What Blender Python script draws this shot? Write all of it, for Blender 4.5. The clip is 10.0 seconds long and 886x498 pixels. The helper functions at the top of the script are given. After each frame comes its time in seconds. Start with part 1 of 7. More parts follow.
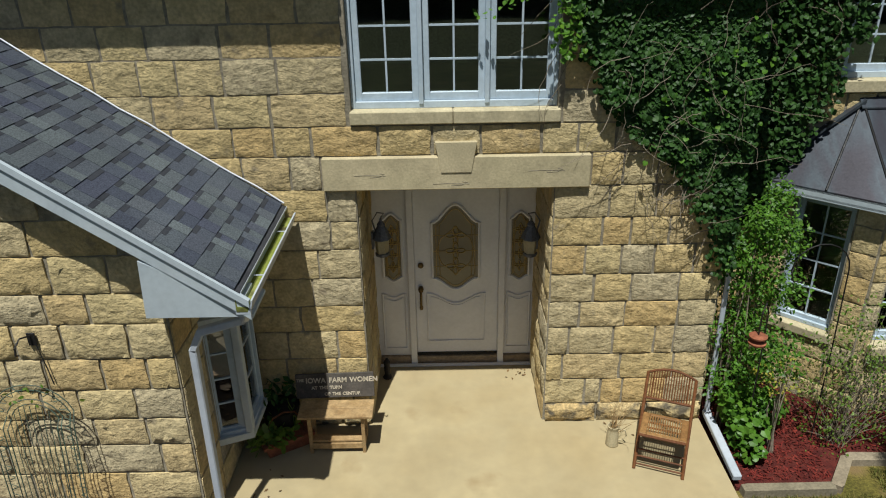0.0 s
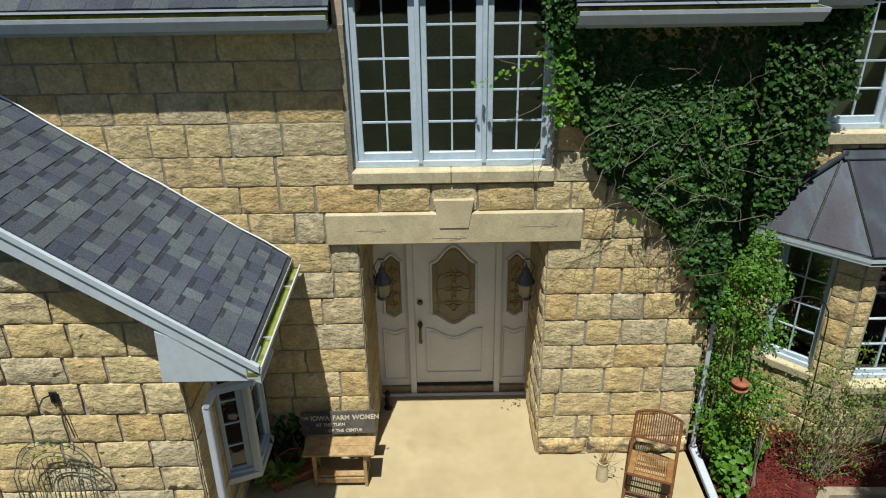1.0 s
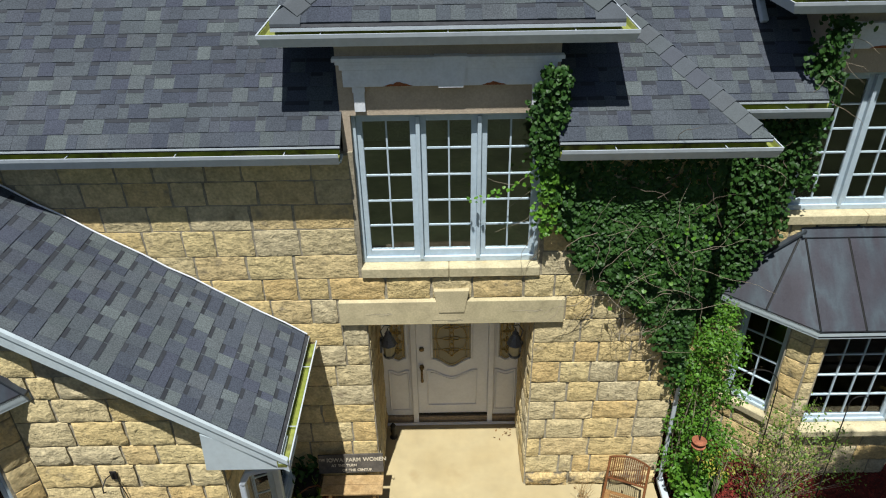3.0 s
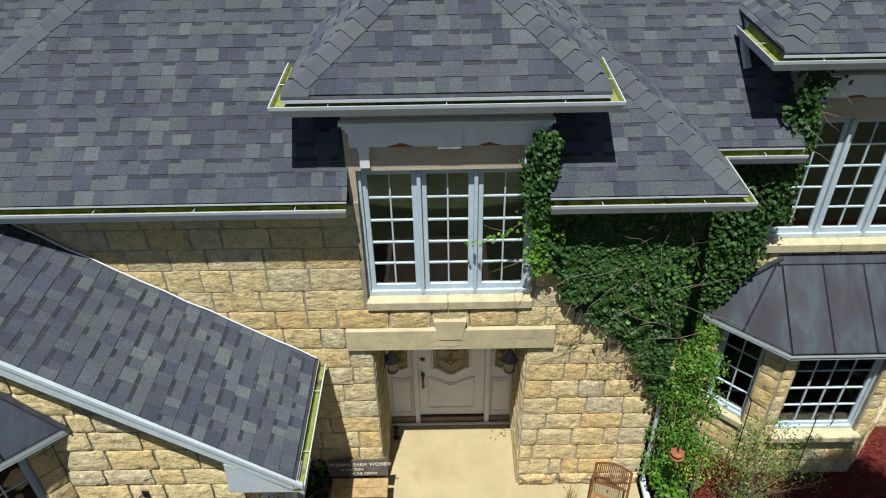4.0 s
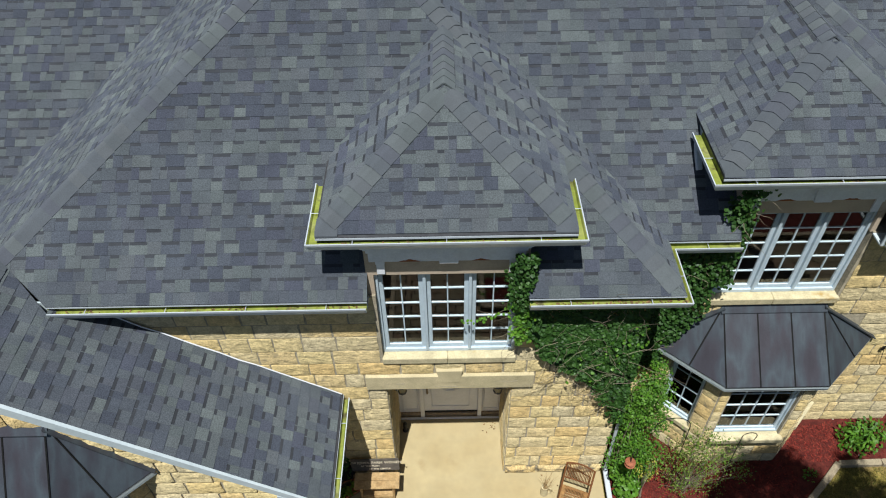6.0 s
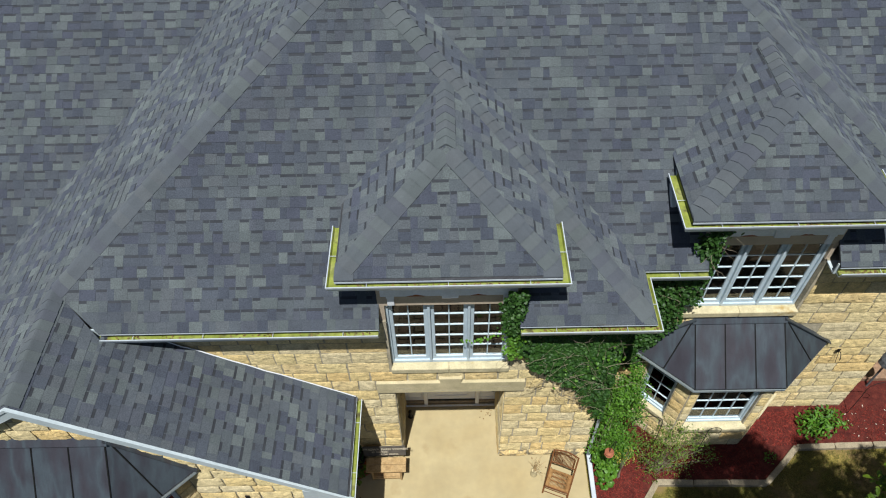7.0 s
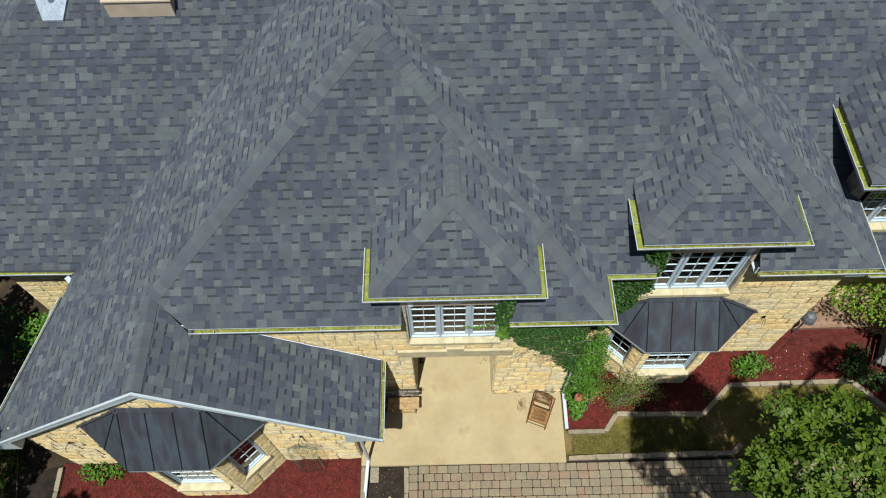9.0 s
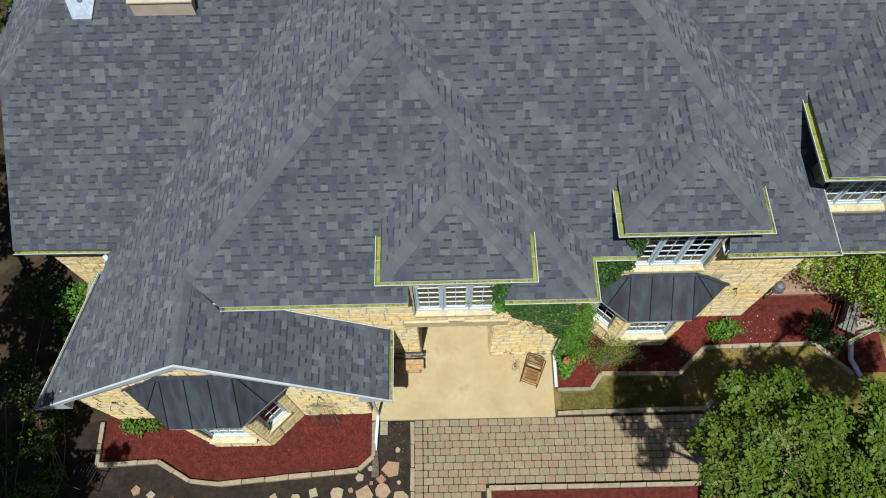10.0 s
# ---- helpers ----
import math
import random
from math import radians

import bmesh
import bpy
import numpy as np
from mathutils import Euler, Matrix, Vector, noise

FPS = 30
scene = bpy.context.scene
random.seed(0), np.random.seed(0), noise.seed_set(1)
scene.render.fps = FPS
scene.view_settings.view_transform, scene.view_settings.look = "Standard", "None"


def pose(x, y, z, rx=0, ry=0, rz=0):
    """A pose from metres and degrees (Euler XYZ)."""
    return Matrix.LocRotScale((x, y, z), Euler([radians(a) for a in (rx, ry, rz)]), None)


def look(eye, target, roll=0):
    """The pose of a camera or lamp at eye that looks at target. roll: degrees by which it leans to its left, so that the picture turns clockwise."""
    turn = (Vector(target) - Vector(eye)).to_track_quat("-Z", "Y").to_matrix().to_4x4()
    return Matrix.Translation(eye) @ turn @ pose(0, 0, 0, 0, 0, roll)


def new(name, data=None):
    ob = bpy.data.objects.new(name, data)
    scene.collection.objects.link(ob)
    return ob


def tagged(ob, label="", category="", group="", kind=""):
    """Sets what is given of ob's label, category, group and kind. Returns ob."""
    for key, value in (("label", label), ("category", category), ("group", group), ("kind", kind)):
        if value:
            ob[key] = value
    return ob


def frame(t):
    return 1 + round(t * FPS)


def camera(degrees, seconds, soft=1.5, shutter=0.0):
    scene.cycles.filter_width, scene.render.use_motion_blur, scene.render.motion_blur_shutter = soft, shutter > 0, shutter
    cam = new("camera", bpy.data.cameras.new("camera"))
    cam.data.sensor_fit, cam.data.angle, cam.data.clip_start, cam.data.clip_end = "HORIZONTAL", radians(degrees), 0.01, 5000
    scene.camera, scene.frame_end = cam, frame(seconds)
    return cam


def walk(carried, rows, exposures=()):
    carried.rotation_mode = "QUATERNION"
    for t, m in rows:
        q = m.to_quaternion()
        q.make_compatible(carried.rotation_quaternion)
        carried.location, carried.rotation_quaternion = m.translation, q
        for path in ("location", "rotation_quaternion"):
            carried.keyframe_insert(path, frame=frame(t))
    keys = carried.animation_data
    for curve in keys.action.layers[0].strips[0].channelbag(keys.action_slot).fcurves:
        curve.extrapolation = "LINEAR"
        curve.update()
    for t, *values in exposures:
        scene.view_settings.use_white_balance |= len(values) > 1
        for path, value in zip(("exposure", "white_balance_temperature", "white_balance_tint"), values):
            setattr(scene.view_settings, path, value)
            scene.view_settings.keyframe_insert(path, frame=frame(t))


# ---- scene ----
cam = camera(64.0, 10.0, soft=1.1)
PATH = [
    (0, (-0.086, 0.262, 4.378), (-0.086, 2.082, 3.548), -1.0),
    (0.5, (-0.082, 0.265, 4.708), (-0.079, 2.079, 3.865), -0.9),
    (1, (-0.068, 0.257, 5.034), (-0.067, 2.055, 4.159), -0.9),
    (1.5, (-0.065, 0.26, 5.392), (-0.062, 2.039, 4.477), -0.9),
    (2, (-0.058, 0.242, 5.793), (-0.056, 2.002, 4.842), -0.9),
    (2.5, (-0.048, 0.236, 6.239), (-0.048, 1.97, 5.242), -0.9),
    (4, (-0.007, 0.31, 7.69), (-0.013, 1.929, 6.515), -1.1),
    (4.5, (-0.003, 0.342, 8.272), (-0.01, 1.918, 7.04), -1.1),
    (5, (0.004, 0.395, 8.925), (-0.003, 1.918, 7.63), -1.1),
    (5.5, (0.016, 0.442, 9.604), (0.008, 1.91, 8.245), -1.2),
    (7, (0.01, 0.644, 11.919), (0.0, 1.923, 10.381), -1.4),
    (7.5, (-0.004, 0.696, 12.727), (-0.016, 1.908, 11.136), -1.5),
    (8, (-0.045, 0.761, 13.547), (-0.055, 1.901, 11.904), -1.6),
    (8.5, (-0.109, 0.837, 14.39), (-0.111, 1.898, 12.694), -1.3),
    (9, (-0.112, 0.889, 15.235), (-0.118, 1.874, 13.494), -1.6),
    (9.5, (-0.127, 0.947, 16.07), (-0.134, 1.855, 14.288), -1.7),
    (10, (-0.155, 1.006, 16.854), (-0.162, 1.836, 15.034), -1.8),
]
walk(cam, [(t, look(eye, target, roll)) for t, eye, target, roll in PATH], exposures=[(0, 0.11, 6300, 7), (1, 0.36, 6300, 7), (2.5, 0.48, 6300, 7), (4.5, 0.48, 6300, 7), (7.5, 0.36, 6300, 7), (9, 0.34, 6300, 7), (10, 0.41, 6300, 7)])

# world, sun
SUN = Vector((-0.085, -0.385, 1.0)).normalized()
world = bpy.data.worlds.new("sky")
scene.world = world
world.use_nodes = True
wn = world.node_tree.nodes
sky = wn.new("ShaderNodeTexSky")
sky.sky_type = 'NISHITA'
sky.sun_disc = False
sky.sun_elevation, sky.sun_rotation = radians(68.5), radians(192.5)
wn["Background"].inputs["Strength"].default_value = 0.044
world.node_tree.links.new(sky.outputs[0], wn["Background"].inputs["Color"])
sun_data = bpy.data.lights.new("sun", 'SUN')
sun_data.energy, sun_data.angle, sun_data.color = 4.75, radians(0.55), (1.0, 0.97, 0.91)
sun = new("sun", sun_data)
sun.matrix_world = look(SUN * 40, (0, 0, 0))


# materials
def surface(name, cols, rnd=None, stain=None, stain_at=0.62, scale=1.5, fine=35.0, soft=0.18, grain=0.25,
            rough=0.85, bump=0.4, dist=0.01, bscale=25.0, metal=0.0, spec=0.3, gloss_var=0.1, brough=0.55, stretch=None, crisp=False, matt=0.0, bstretch=None):
    """Colour picked by a random source or by a slow noise, two scales of variation, stains and fine relief."""
    m = bpy.data.materials.new(name)
    m.use_nodes = True
    nt = m.node_tree
    N, K = nt.nodes, nt.links.new
    b = N["Principled BSDF"]
    geo = N.new("ShaderNodeNewGeometry")
    at = geo.outputs["Position"]

    def noisy(s, detail=4.0):
        n = N.new("ShaderNodeTexNoise")
        n.inputs["Scale"].default_value, n.inputs["Detail"].default_value = s, detail
        K(at, n.inputs["Vector"])
        return n.outputs["Fac"]

    def span(src, lo, hi, a=0.3, z=0.7):
        r = N.new("ShaderNodeMapRange")
        r.inputs["From Min"].default_value, r.inputs["From Max"].default_value = a, z
        r.inputs["To Min"].default_value, r.inputs["To Max"].default_value = lo, hi
        K(src, r.inputs["Value"])
        return r.outputs["Result"]

    if stretch:
        mp = N.new("ShaderNodeMapping")
        mp.inputs["Scale"].default_value = stretch
        K(at, mp.inputs["Vector"])
        wide, at = at, mp.outputs[0]
        slow = noisy(scale)
        at = wide
    else:
        slow = noisy(scale)
    if rnd == "object":
        pick = N.new("ShaderNodeObjectInfo").outputs["Random"]
    elif rnd == "island":
        pick = geo.outputs["Random Per Island"]
    else:
        pick = span(slow, 0, 1)
    ramp = N.new("ShaderNodeValToRGB")
    K(pick, ramp.inputs["Fac"])
    el = ramp.color_ramp.elements
    while len(el) < len(cols):
        el.new(0.5)
    for n, c in enumerate(cols):
        el[n].position, el[n].color = n / (len(cols) if crisp else max(1, len(cols) - 1)), (*c, 1)
    if crisp:
        ramp.color_ramp.interpolation = 'CONSTANT'
    col = ramp.outputs["Color"]

    def times(c, f):
        x = N.new("ShaderNodeMix")
        x.data_type, x.blend_type = 'RGBA', 'MULTIPLY'
        x.inputs[0].default_value = 1.0
        g = N.new("ShaderNodeCombineColor")
        for i in range(3):
            K(f, g.inputs[i])
        K(c, x.inputs[6])
        K(g.outputs[0], x.inputs[7])
        return x.outputs[2]

    col = times(col, span(noisy(scale * 2.3), 1 - soft, 1 + soft))
    fine_n = noisy(fine, 6.0)
    col = times(col, span(fine_n, 1 - grain, 1 + grain))
    if stain:
        x = N.new("ShaderNodeMix")
        x.data_type = 'RGBA'
        K(span(noisy(scale * 1.7 + 0.37, 7.0), 0, 1, stain_at, stain_at + 0.14), x.inputs[0])
        K(col, x.inputs[6])
        x.inputs[7].default_value = (*stain, 1)
        col = x.outputs[2]
    K(col, b.inputs["Base Color"])
    K(span(fine_n, rough - gloss_var, min(1, rough + gloss_var)), b.inputs["Roughness"])
    b.inputs["Metallic"].default_value = metal
    b.inputs["Specular IOR Level"].default_value = spec
    b.inputs["Diffuse Roughness"].default_value = matt
    if bump:
        bp = N.new("ShaderNodeBump")
        bp.inputs["Strength"].default_value, bp.inputs["Distance"].default_value = bump, dist
        if bstretch:
            bm_map = N.new("ShaderNodeMapping")
            bm_map.inputs["Scale"].default_value = bstretch
            K(at, bm_map.inputs["Vector"])
            at = bm_map.outputs[0]
        hn = noisy(bscale, 8.0)
        hn.node.inputs["Roughness"].default_value = brough
        K(hn, bp.inputs["Height"])
        K(bp.outputs[0], b.inputs["Normal"])
    return m


def glass_material(name, tint=(0.93, 0.95, 0.94), wave=0.0):
    m = bpy.data.materials.new(name)
    m.use_nodes = True
    nt = m.node_tree
    N, K = nt.nodes, nt.links.new
    N.remove(N["Principled BSDF"])
    mix, tr, gl, fr = (N.new("ShaderNode" + k) for k in ("MixShader", "BsdfTransparent", "BsdfGlossy", "Fresnel"))
    tr.inputs["Color"].default_value = (*tint, 1)
    gl.inputs["Roughness"].default_value = 0.02
    fr.inputs["IOR"].default_value = 1.85
    if wave:
        n, bp = N.new("ShaderNodeTexNoise"), N.new("ShaderNodeBump")
        n.inputs["Scale"].default_value = 30
        bp.inputs["Strength"].default_value, bp.inputs["Distance"].default_value = wave, 0.004
        K(n.outputs["Fac"], bp.inputs["Height"])
        K(bp.outputs[0], gl.inputs["Normal"])
    K(fr.outputs[0], mix.inputs[0])
    K(tr.outputs[0], mix.inputs[1])
    K(gl.outputs[0], mix.inputs[2])
    K(mix.outputs[0], N["Material Output"].inputs["Surface"])
    return m


STONE = [(0.552, 0.430, 0.210), (0.529, 0.414, 0.217), (0.560, 0.456, 0.237), (0.507, 0.423, 0.249), (0.561, 0.464, 0.260), (0.489, 0.416, 0.262), (0.554, 0.407, 0.186), (0.552, 0.440, 0.237), (0.518, 0.427, 0.244), (0.543, 0.423, 0.206), (0.566, 0.459, 0.249), (0.534, 0.407, 0.201), (0.507, 0.430, 0.270), (0.543, 0.441, 0.235)]
M_STONE = surface("sandstone", STONE, rnd="object", stain=(0.29, 0.24, 0.155), stain_at=0.62, scale=4.2, fine=38, soft=0.17, grain=0.20, rough=0.92, bump=1.0, dist=0.045, bscale=9, brough=0.64, crisp=True, matt=0.6, bstretch=(1.0, 1.0, 1.45))
M_BASESTONE = surface("damp_stained_sandstone", STONE, rnd="object", stain=(0.144, 0.122, 0.086), stain_at=0.44, scale=4.5, fine=45, soft=0.2, grain=0.3, rough=0.92, bump=1.0, dist=0.045, bscale=9, brough=0.64, matt=0.6, bstretch=(1.0, 1.0, 1.45))
M_MORTAR = surface("mortar", [(0.235, 0.208, 0.152), (0.310, 0.274, 0.203)], scale=4, rough=0.95, bump=0.6, bscale=60, matt=0.6)
M_ASHLAR = surface("smooth_limestone", [(0.435, 0.378, 0.233), (0.494, 0.422, 0.266)], scale=2.5, fine=60, soft=0.12, grain=0.12, stain=(0.225, 0.193, 0.117), stain_at=0.66, rough=0.9, bump=0.25, bscale=60)
M_SILL = surface("sill_limestone", [(0.419, 0.371, 0.243), (0.484, 0.419, 0.264)], scale=3, fine=50, stain=(0.323, 0.217, 0.073), stain_at=0.63, soft=0.14, grain=0.15, rough=0.9, bump=0.3, bscale=40)
SH = [(0.072, 0.080, 0.099), (0.080, 0.091, 0.106), (0.056, 0.064, 0.084), (0.086, 0.096, 0.108), (0.076, 0.087, 0.102), (0.105, 0.121, 0.127), (0.068, 0.078, 0.098), (0.062, 0.069, 0.093), (0.094, 0.107, 0.116), (0.079, 0.091, 0.103), (0.067, 0.076, 0.093), (0.086, 0.100, 0.107)]
M_SHINGLE = surface("asphalt_shingle", SH, rnd="object", scale=0.8, fine=95, soft=0.12, grain=0.36, rough=0.92, bump=0.7, dist=0.004, bscale=150, spec=0.06, crisp=True, matt=0.6)
M_SHINGLE_MANY = surface("asphalt_shingle_field", SH, rnd="island", scale=0.8, fine=95, soft=0.12, grain=0.36, rough=0.92, bump=0.7, dist=0.004, bscale=150, spec=0.06, crisp=True, matt=0.6)
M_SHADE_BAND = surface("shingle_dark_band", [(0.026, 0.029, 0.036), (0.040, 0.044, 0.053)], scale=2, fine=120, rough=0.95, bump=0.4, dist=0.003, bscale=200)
M_CAP = surface("ridge_cap_shingle", [tuple(0.98 * v for v in c) for c in (SH[1], SH[3], SH[4], SH[8], SH[11], SH[0], SH[9])], rnd="object", scale=1.5, fine=90, soft=0.1, grain=0.14, rough=0.92, bump=0.4, dist=0.004, bscale=150, crisp=True, matt=0.45)
M_DECK = surface("roof_felt", [(0.036, 0.037, 0.043), (0.050, 0.052, 0.058)], scale=3, rough=0.95, bump=0.2)
M_WHITE = surface("white_paint", [(0.423, 0.488, 0.527), (0.472, 0.529, 0.558)], scale=3, fine=25, soft=0.05, grain=0.05, rough=0.5, bump=0.08, bscale=60, spec=0.4)
M_SASH = surface("pale_blue_white_sash_paint", [(0.400, 0.488, 0.560), (0.456, 0.536, 0.600)], scale=4, fine=30, soft=0.06, grain=0.06, rough=0.45, bump=0.06, bscale=60, spec=0.4)
M_PEEL = surface("weathered_white_paint", [(0.627, 0.654, 0.709), (0.682, 0.700, 0.737)], scale=4, fine=40, soft=0.06, grain=0.06, stain=(0.461, 0.443, 0.415), stain_at=0.70, rough=0.7, bump=0.2, bscale=50)
M_RUST = surface("rust", [(0.230, 0.072, 0.029), (0.302, 0.108, 0.043)], scale=15, fine=90, rough=0.95, bump=0.5, bscale=90)
M_GUTTER = surface("white_gutter_metal", [(0.413, 0.459, 0.513), (0.459, 0.498, 0.544)], scale=3, fine=30, soft=0.06, grain=0.05, rough=0.4, bump=0.05, spec=0.5)
M_ALGAE = surface("algae_green_lining", [(0.159, 0.190, 0.031), (0.201, 0.230, 0.043), (0.236, 0.248, 0.086)], scale=4, fine=30, soft=0.2, grain=0.15, stain=(0.077, 0.069, 0.027), stain_at=0.56, rough=0.8, bump=0.3, bscale=40)
M_BLIND = surface("beige_fabric_blind", [(0.68, 0.57, 0.41), (0.74, 0.63, 0.46)], scale=3, fine=80, soft=0.1, grain=0.1, rough=0.95, bump=0.1)
M_STUCCO = surface("beige_stucco", [(0.404, 0.332, 0.255), (0.456, 0.374, 0.289)], scale=2, fine=60, soft=0.08, grain=0.1, rough=0.95, bump=0.3, bscale=90)
M_BRONZE = surface("dark_bronze_sheet_metal", [(0.044, 0.041, 0.051), (0.050, 0.048, 0.060), (0.054, 0.060, 0.074), (0.066, 0.082, 0.098), (0.053, 0.055, 0.068), (0.044, 0.041, 0.051)], stretch=(2.6, 0.7, 0.7), scale=1.5, fine=60, soft=0.08, grain=0.05, rough=0.38, gloss_var=0.05, bump=0, metal=0.35, spec=0.45)
M_SEAM = surface("dark_metal_seam", [(0.009, 0.009, 0.009), (0.014, 0.014, 0.014)], scale=4, rough=0.5, bump=0, metal=0.3)
M_TREAD = surface("tan_oak_threshold", [(0.267, 0.204, 0.134), (0.309, 0.239, 0.160)], scale=5, fine=40, rough=0.6, bump=0.1)
M_GREYWOOD = surface("weathered_grey_wood", [(0.115, 0.108, 0.101), (0.173, 0.166, 0.151)], scale=6, fine=40, rough=0.9, bump=0.2)
M_CONCRETE = surface("sandy_concrete", [(0.348, 0.274, 0.145), (0.394, 0.326, 0.189), (0.365, 0.291, 0.160)], scale=0.7, fine=9, soft=0.07, grain=0.05, stain=(0.294, 0.218, 0.110), stain_at=0.62, rough=0.9, bump=0.08, bscale=60, matt=0.5)
M_DOOR = surface("off_white_door_paint", [(0.719, 0.719, 0.739), (0.768, 0.768, 0.778)], scale=2, fine=30, soft=0.04, grain=0.04, rough=0.4, bump=0.03, spec=0.4)
M_BRASS = surface("aged_brass", [(0.115, 0.079, 0.036), (0.173, 0.122, 0.058)], scale=30, fine=90, rough=0.35, metal=0.9, bump=0.05)
M_CAME = surface("bright_brass_came", [(0.396, 0.288, 0.101), (0.475, 0.360, 0.144)], scale=30, fine=90, rough=0.4, metal=0.5, bump=0.05)
M_WIRE = surface("green_wire", [(0.045, 0.085, 0.060), (0.07, 0.11, 0.085), (0.10, 0.08, 0.055)], scale=12, fine=90, rough=0.7, bump=0.1)
M_BLACK = surface("black_iron", [(0.013, 0.013, 0.013), (0.025, 0.023, 0.022)], scale=20, fine=90, rough=0.6, metal=0.3, bump=0.2, bscale=90)
M_LANTERN = surface("grey_patina_metal", [(0.105, 0.112, 0.124), (0.149, 0.155, 0.167)], scale=20, fine=80, rough=0.55, metal=0.2, bump=0.1)
M_WOOD = surface("pine_board", [(0.317, 0.209, 0.094), (0.389, 0.266, 0.130), (0.266, 0.166, 0.072)], scale=6, fine=50, soft=0.2, grain=0.2, rough=0.7, bump=0.2, bscale=50)
M_DARKWOOD = surface("brown_bamboo", [(0.094, 0.032, 0.013), (0.144, 0.056, 0.020), (0.187, 0.083, 0.030)], rnd="island", scale=8, fine=60, soft=0.2, grain=0.2, rough=0.45, bump=0.15, bscale=60)
M_CANE = surface("woven_cane", [(0.204, 0.102, 0.034), (0.272, 0.150, 0.054)], rnd="island", scale=8, fine=60, rough=0.6, bump=0.15)
M_SIGN = surface("weathered_grey_board", [(0.061, 0.055, 0.048), (0.108, 0.094, 0.079)], scale=4, fine=50, soft=0.2, grain=0.2, rough=0.9, bump=0.3, bscale=50)
M_LETTER = surface("cream_paint", [(0.446, 0.389, 0.288), (0.504, 0.446, 0.346)], scale=15, fine=60, rough=0.8, bump=0.1)
M_FLOOR = surface("brown_interior_floor", [(0.200, 0.125, 0.082), (0.265, 0.170, 0.115)], scale=3, fine=20, rough=0.5, bump=0.05)
M_PETAL = surface("dark_leaded_glass_piece", [(0.061, 0.030, 0.019), (0.083, 0.043, 0.026)], scale=3, fine=20, rough=0.3, bump=0.05)
M_ROOM = surface("room_plaster", [(0.216, 0.209, 0.187), (0.252, 0.238, 0.216)], scale=1, rough=0.95, bump=0.05)
M_MULCH = surface("red_mulch", [(0.058, 0.0085, 0.0070), (0.082, 0.0145, 0.0105), (0.108, 0.022, 0.0150)], scale=9, fine=70, soft=0.22, grain=0.34, rough=0.95, bump=0.9, dist=0.02, bscale=60, matt=0.8)
M_CHIP = surface("red_wood_chip", [(0.066, 0.007, 0.005), (0.131, 0.015, 0.011), (0.198, 0.030, 0.019), (0.105, 0.019, 0.014)], rnd="island", scale=9, fine=70, rough=0.9, bump=0.3)
M_GRASS = surface("dry_lawn", [(0.097, 0.090, 0.017), (0.154, 0.124, 0.028), (0.211, 0.150, 0.050)], scale=1.3, fine=50, soft=0.3, grain=0.45, stain=(0.194, 0.135, 0.056), stain_at=0.50, rough=0.95, bump=0.9, dist=0.03, bscale=60, matt=0.8)
M_LUSH = surface("green_lawn", [(0.044, 0.058, 0.023), (0.064, 0.076, 0.034)], scale=0.6, fine=30, soft=0.3, grain=0.4, rough=0.95, bump=0.6, dist=0.03, bscale=40)
M_BLADE = surface("grass_blade", [(0.073, 0.098, 0.013), (0.130, 0.128, 0.026), (0.211, 0.165, 0.053)], rnd="island", scale=2, rough=0.8, bump=0)
M_SOIL = surface("dark_soil", [(0.015, 0.011, 0.007), (0.025, 0.018, 0.013), (0.034, 0.025, 0.016)], scale=3, fine=50, soft=0.3, grain=0.45, rough=0.95, bump=0.9, dist=0.03, bscale=50, matt=0.8)
M_LITTER = surface("leaf_litter_ground", [(0.015, 0.012, 0.007), (0.036, 0.024, 0.013), (0.060, 0.041, 0.024)], scale=1.6, fine=30, soft=0.3, grain=0.4, rough=0.95, bump=0.8, dist=0.03, bscale=30, matt=0.8)
M_PAVER = surface("concrete_paver", [(0.226, 0.186, 0.122), (0.246, 0.209, 0.137), (0.262, 0.212, 0.140), (0.243, 0.172, 0.114), (0.218, 0.186, 0.129), (0.257, 0.183, 0.122)], rnd="object", scale=4, fine=80, soft=0.1, grain=0.18, rough=0.92, bump=0.35, bscale=90, matt=0.8)
M_PAVER_MANY = surface("concrete_paver_field", [(0.226, 0.186, 0.122), (0.246, 0.209, 0.137), (0.262, 0.212, 0.140), (0.243, 0.172, 0.114), (0.218, 0.186, 0.129), (0.257, 0.183, 0.122)], rnd="island", scale=4, fine=80, soft=0.1, grain=0.18, rough=0.92, bump=0.35, bscale=90, matt=0.8)
M_EDGING = surface("pale_stone_edging", [(0.245, 0.202, 0.137), (0.288, 0.238, 0.166), (0.209, 0.180, 0.122)], rnd="object", scale=4, fine=50, soft=0.15, grain=0.2, rough=0.92, bump=0.4, bscale=40)
M_FLAG = surface("flagstone", [(0.260, 0.223, 0.136), (0.248, 0.136, 0.087), (0.285, 0.248, 0.174), (0.223, 0.124, 0.081)], rnd="object", scale=4, fine=50, rough=0.9, bump=0.4, bscale=30)
M_TERRA = surface("terracotta", [(0.238, 0.079, 0.040), (0.288, 0.108, 0.058)], scale=8, fine=60, rough=0.85, bump=0.15)
M_BARK = surface("bark", [(0.065, 0.050, 0.036), (0.115, 0.094, 0.072)], scale=12, fine=60, soft=0.3, rough=0.95, bump=0.8, bscale=40)
M_VINE = surface("dry_vine_stem", [(0.17, 0.14, 0.10), (0.27, 0.23, 0.17)], scale=12, fine=60, rough=0.95, bump=0.4)
M_GLASS = glass_material("window_glass")
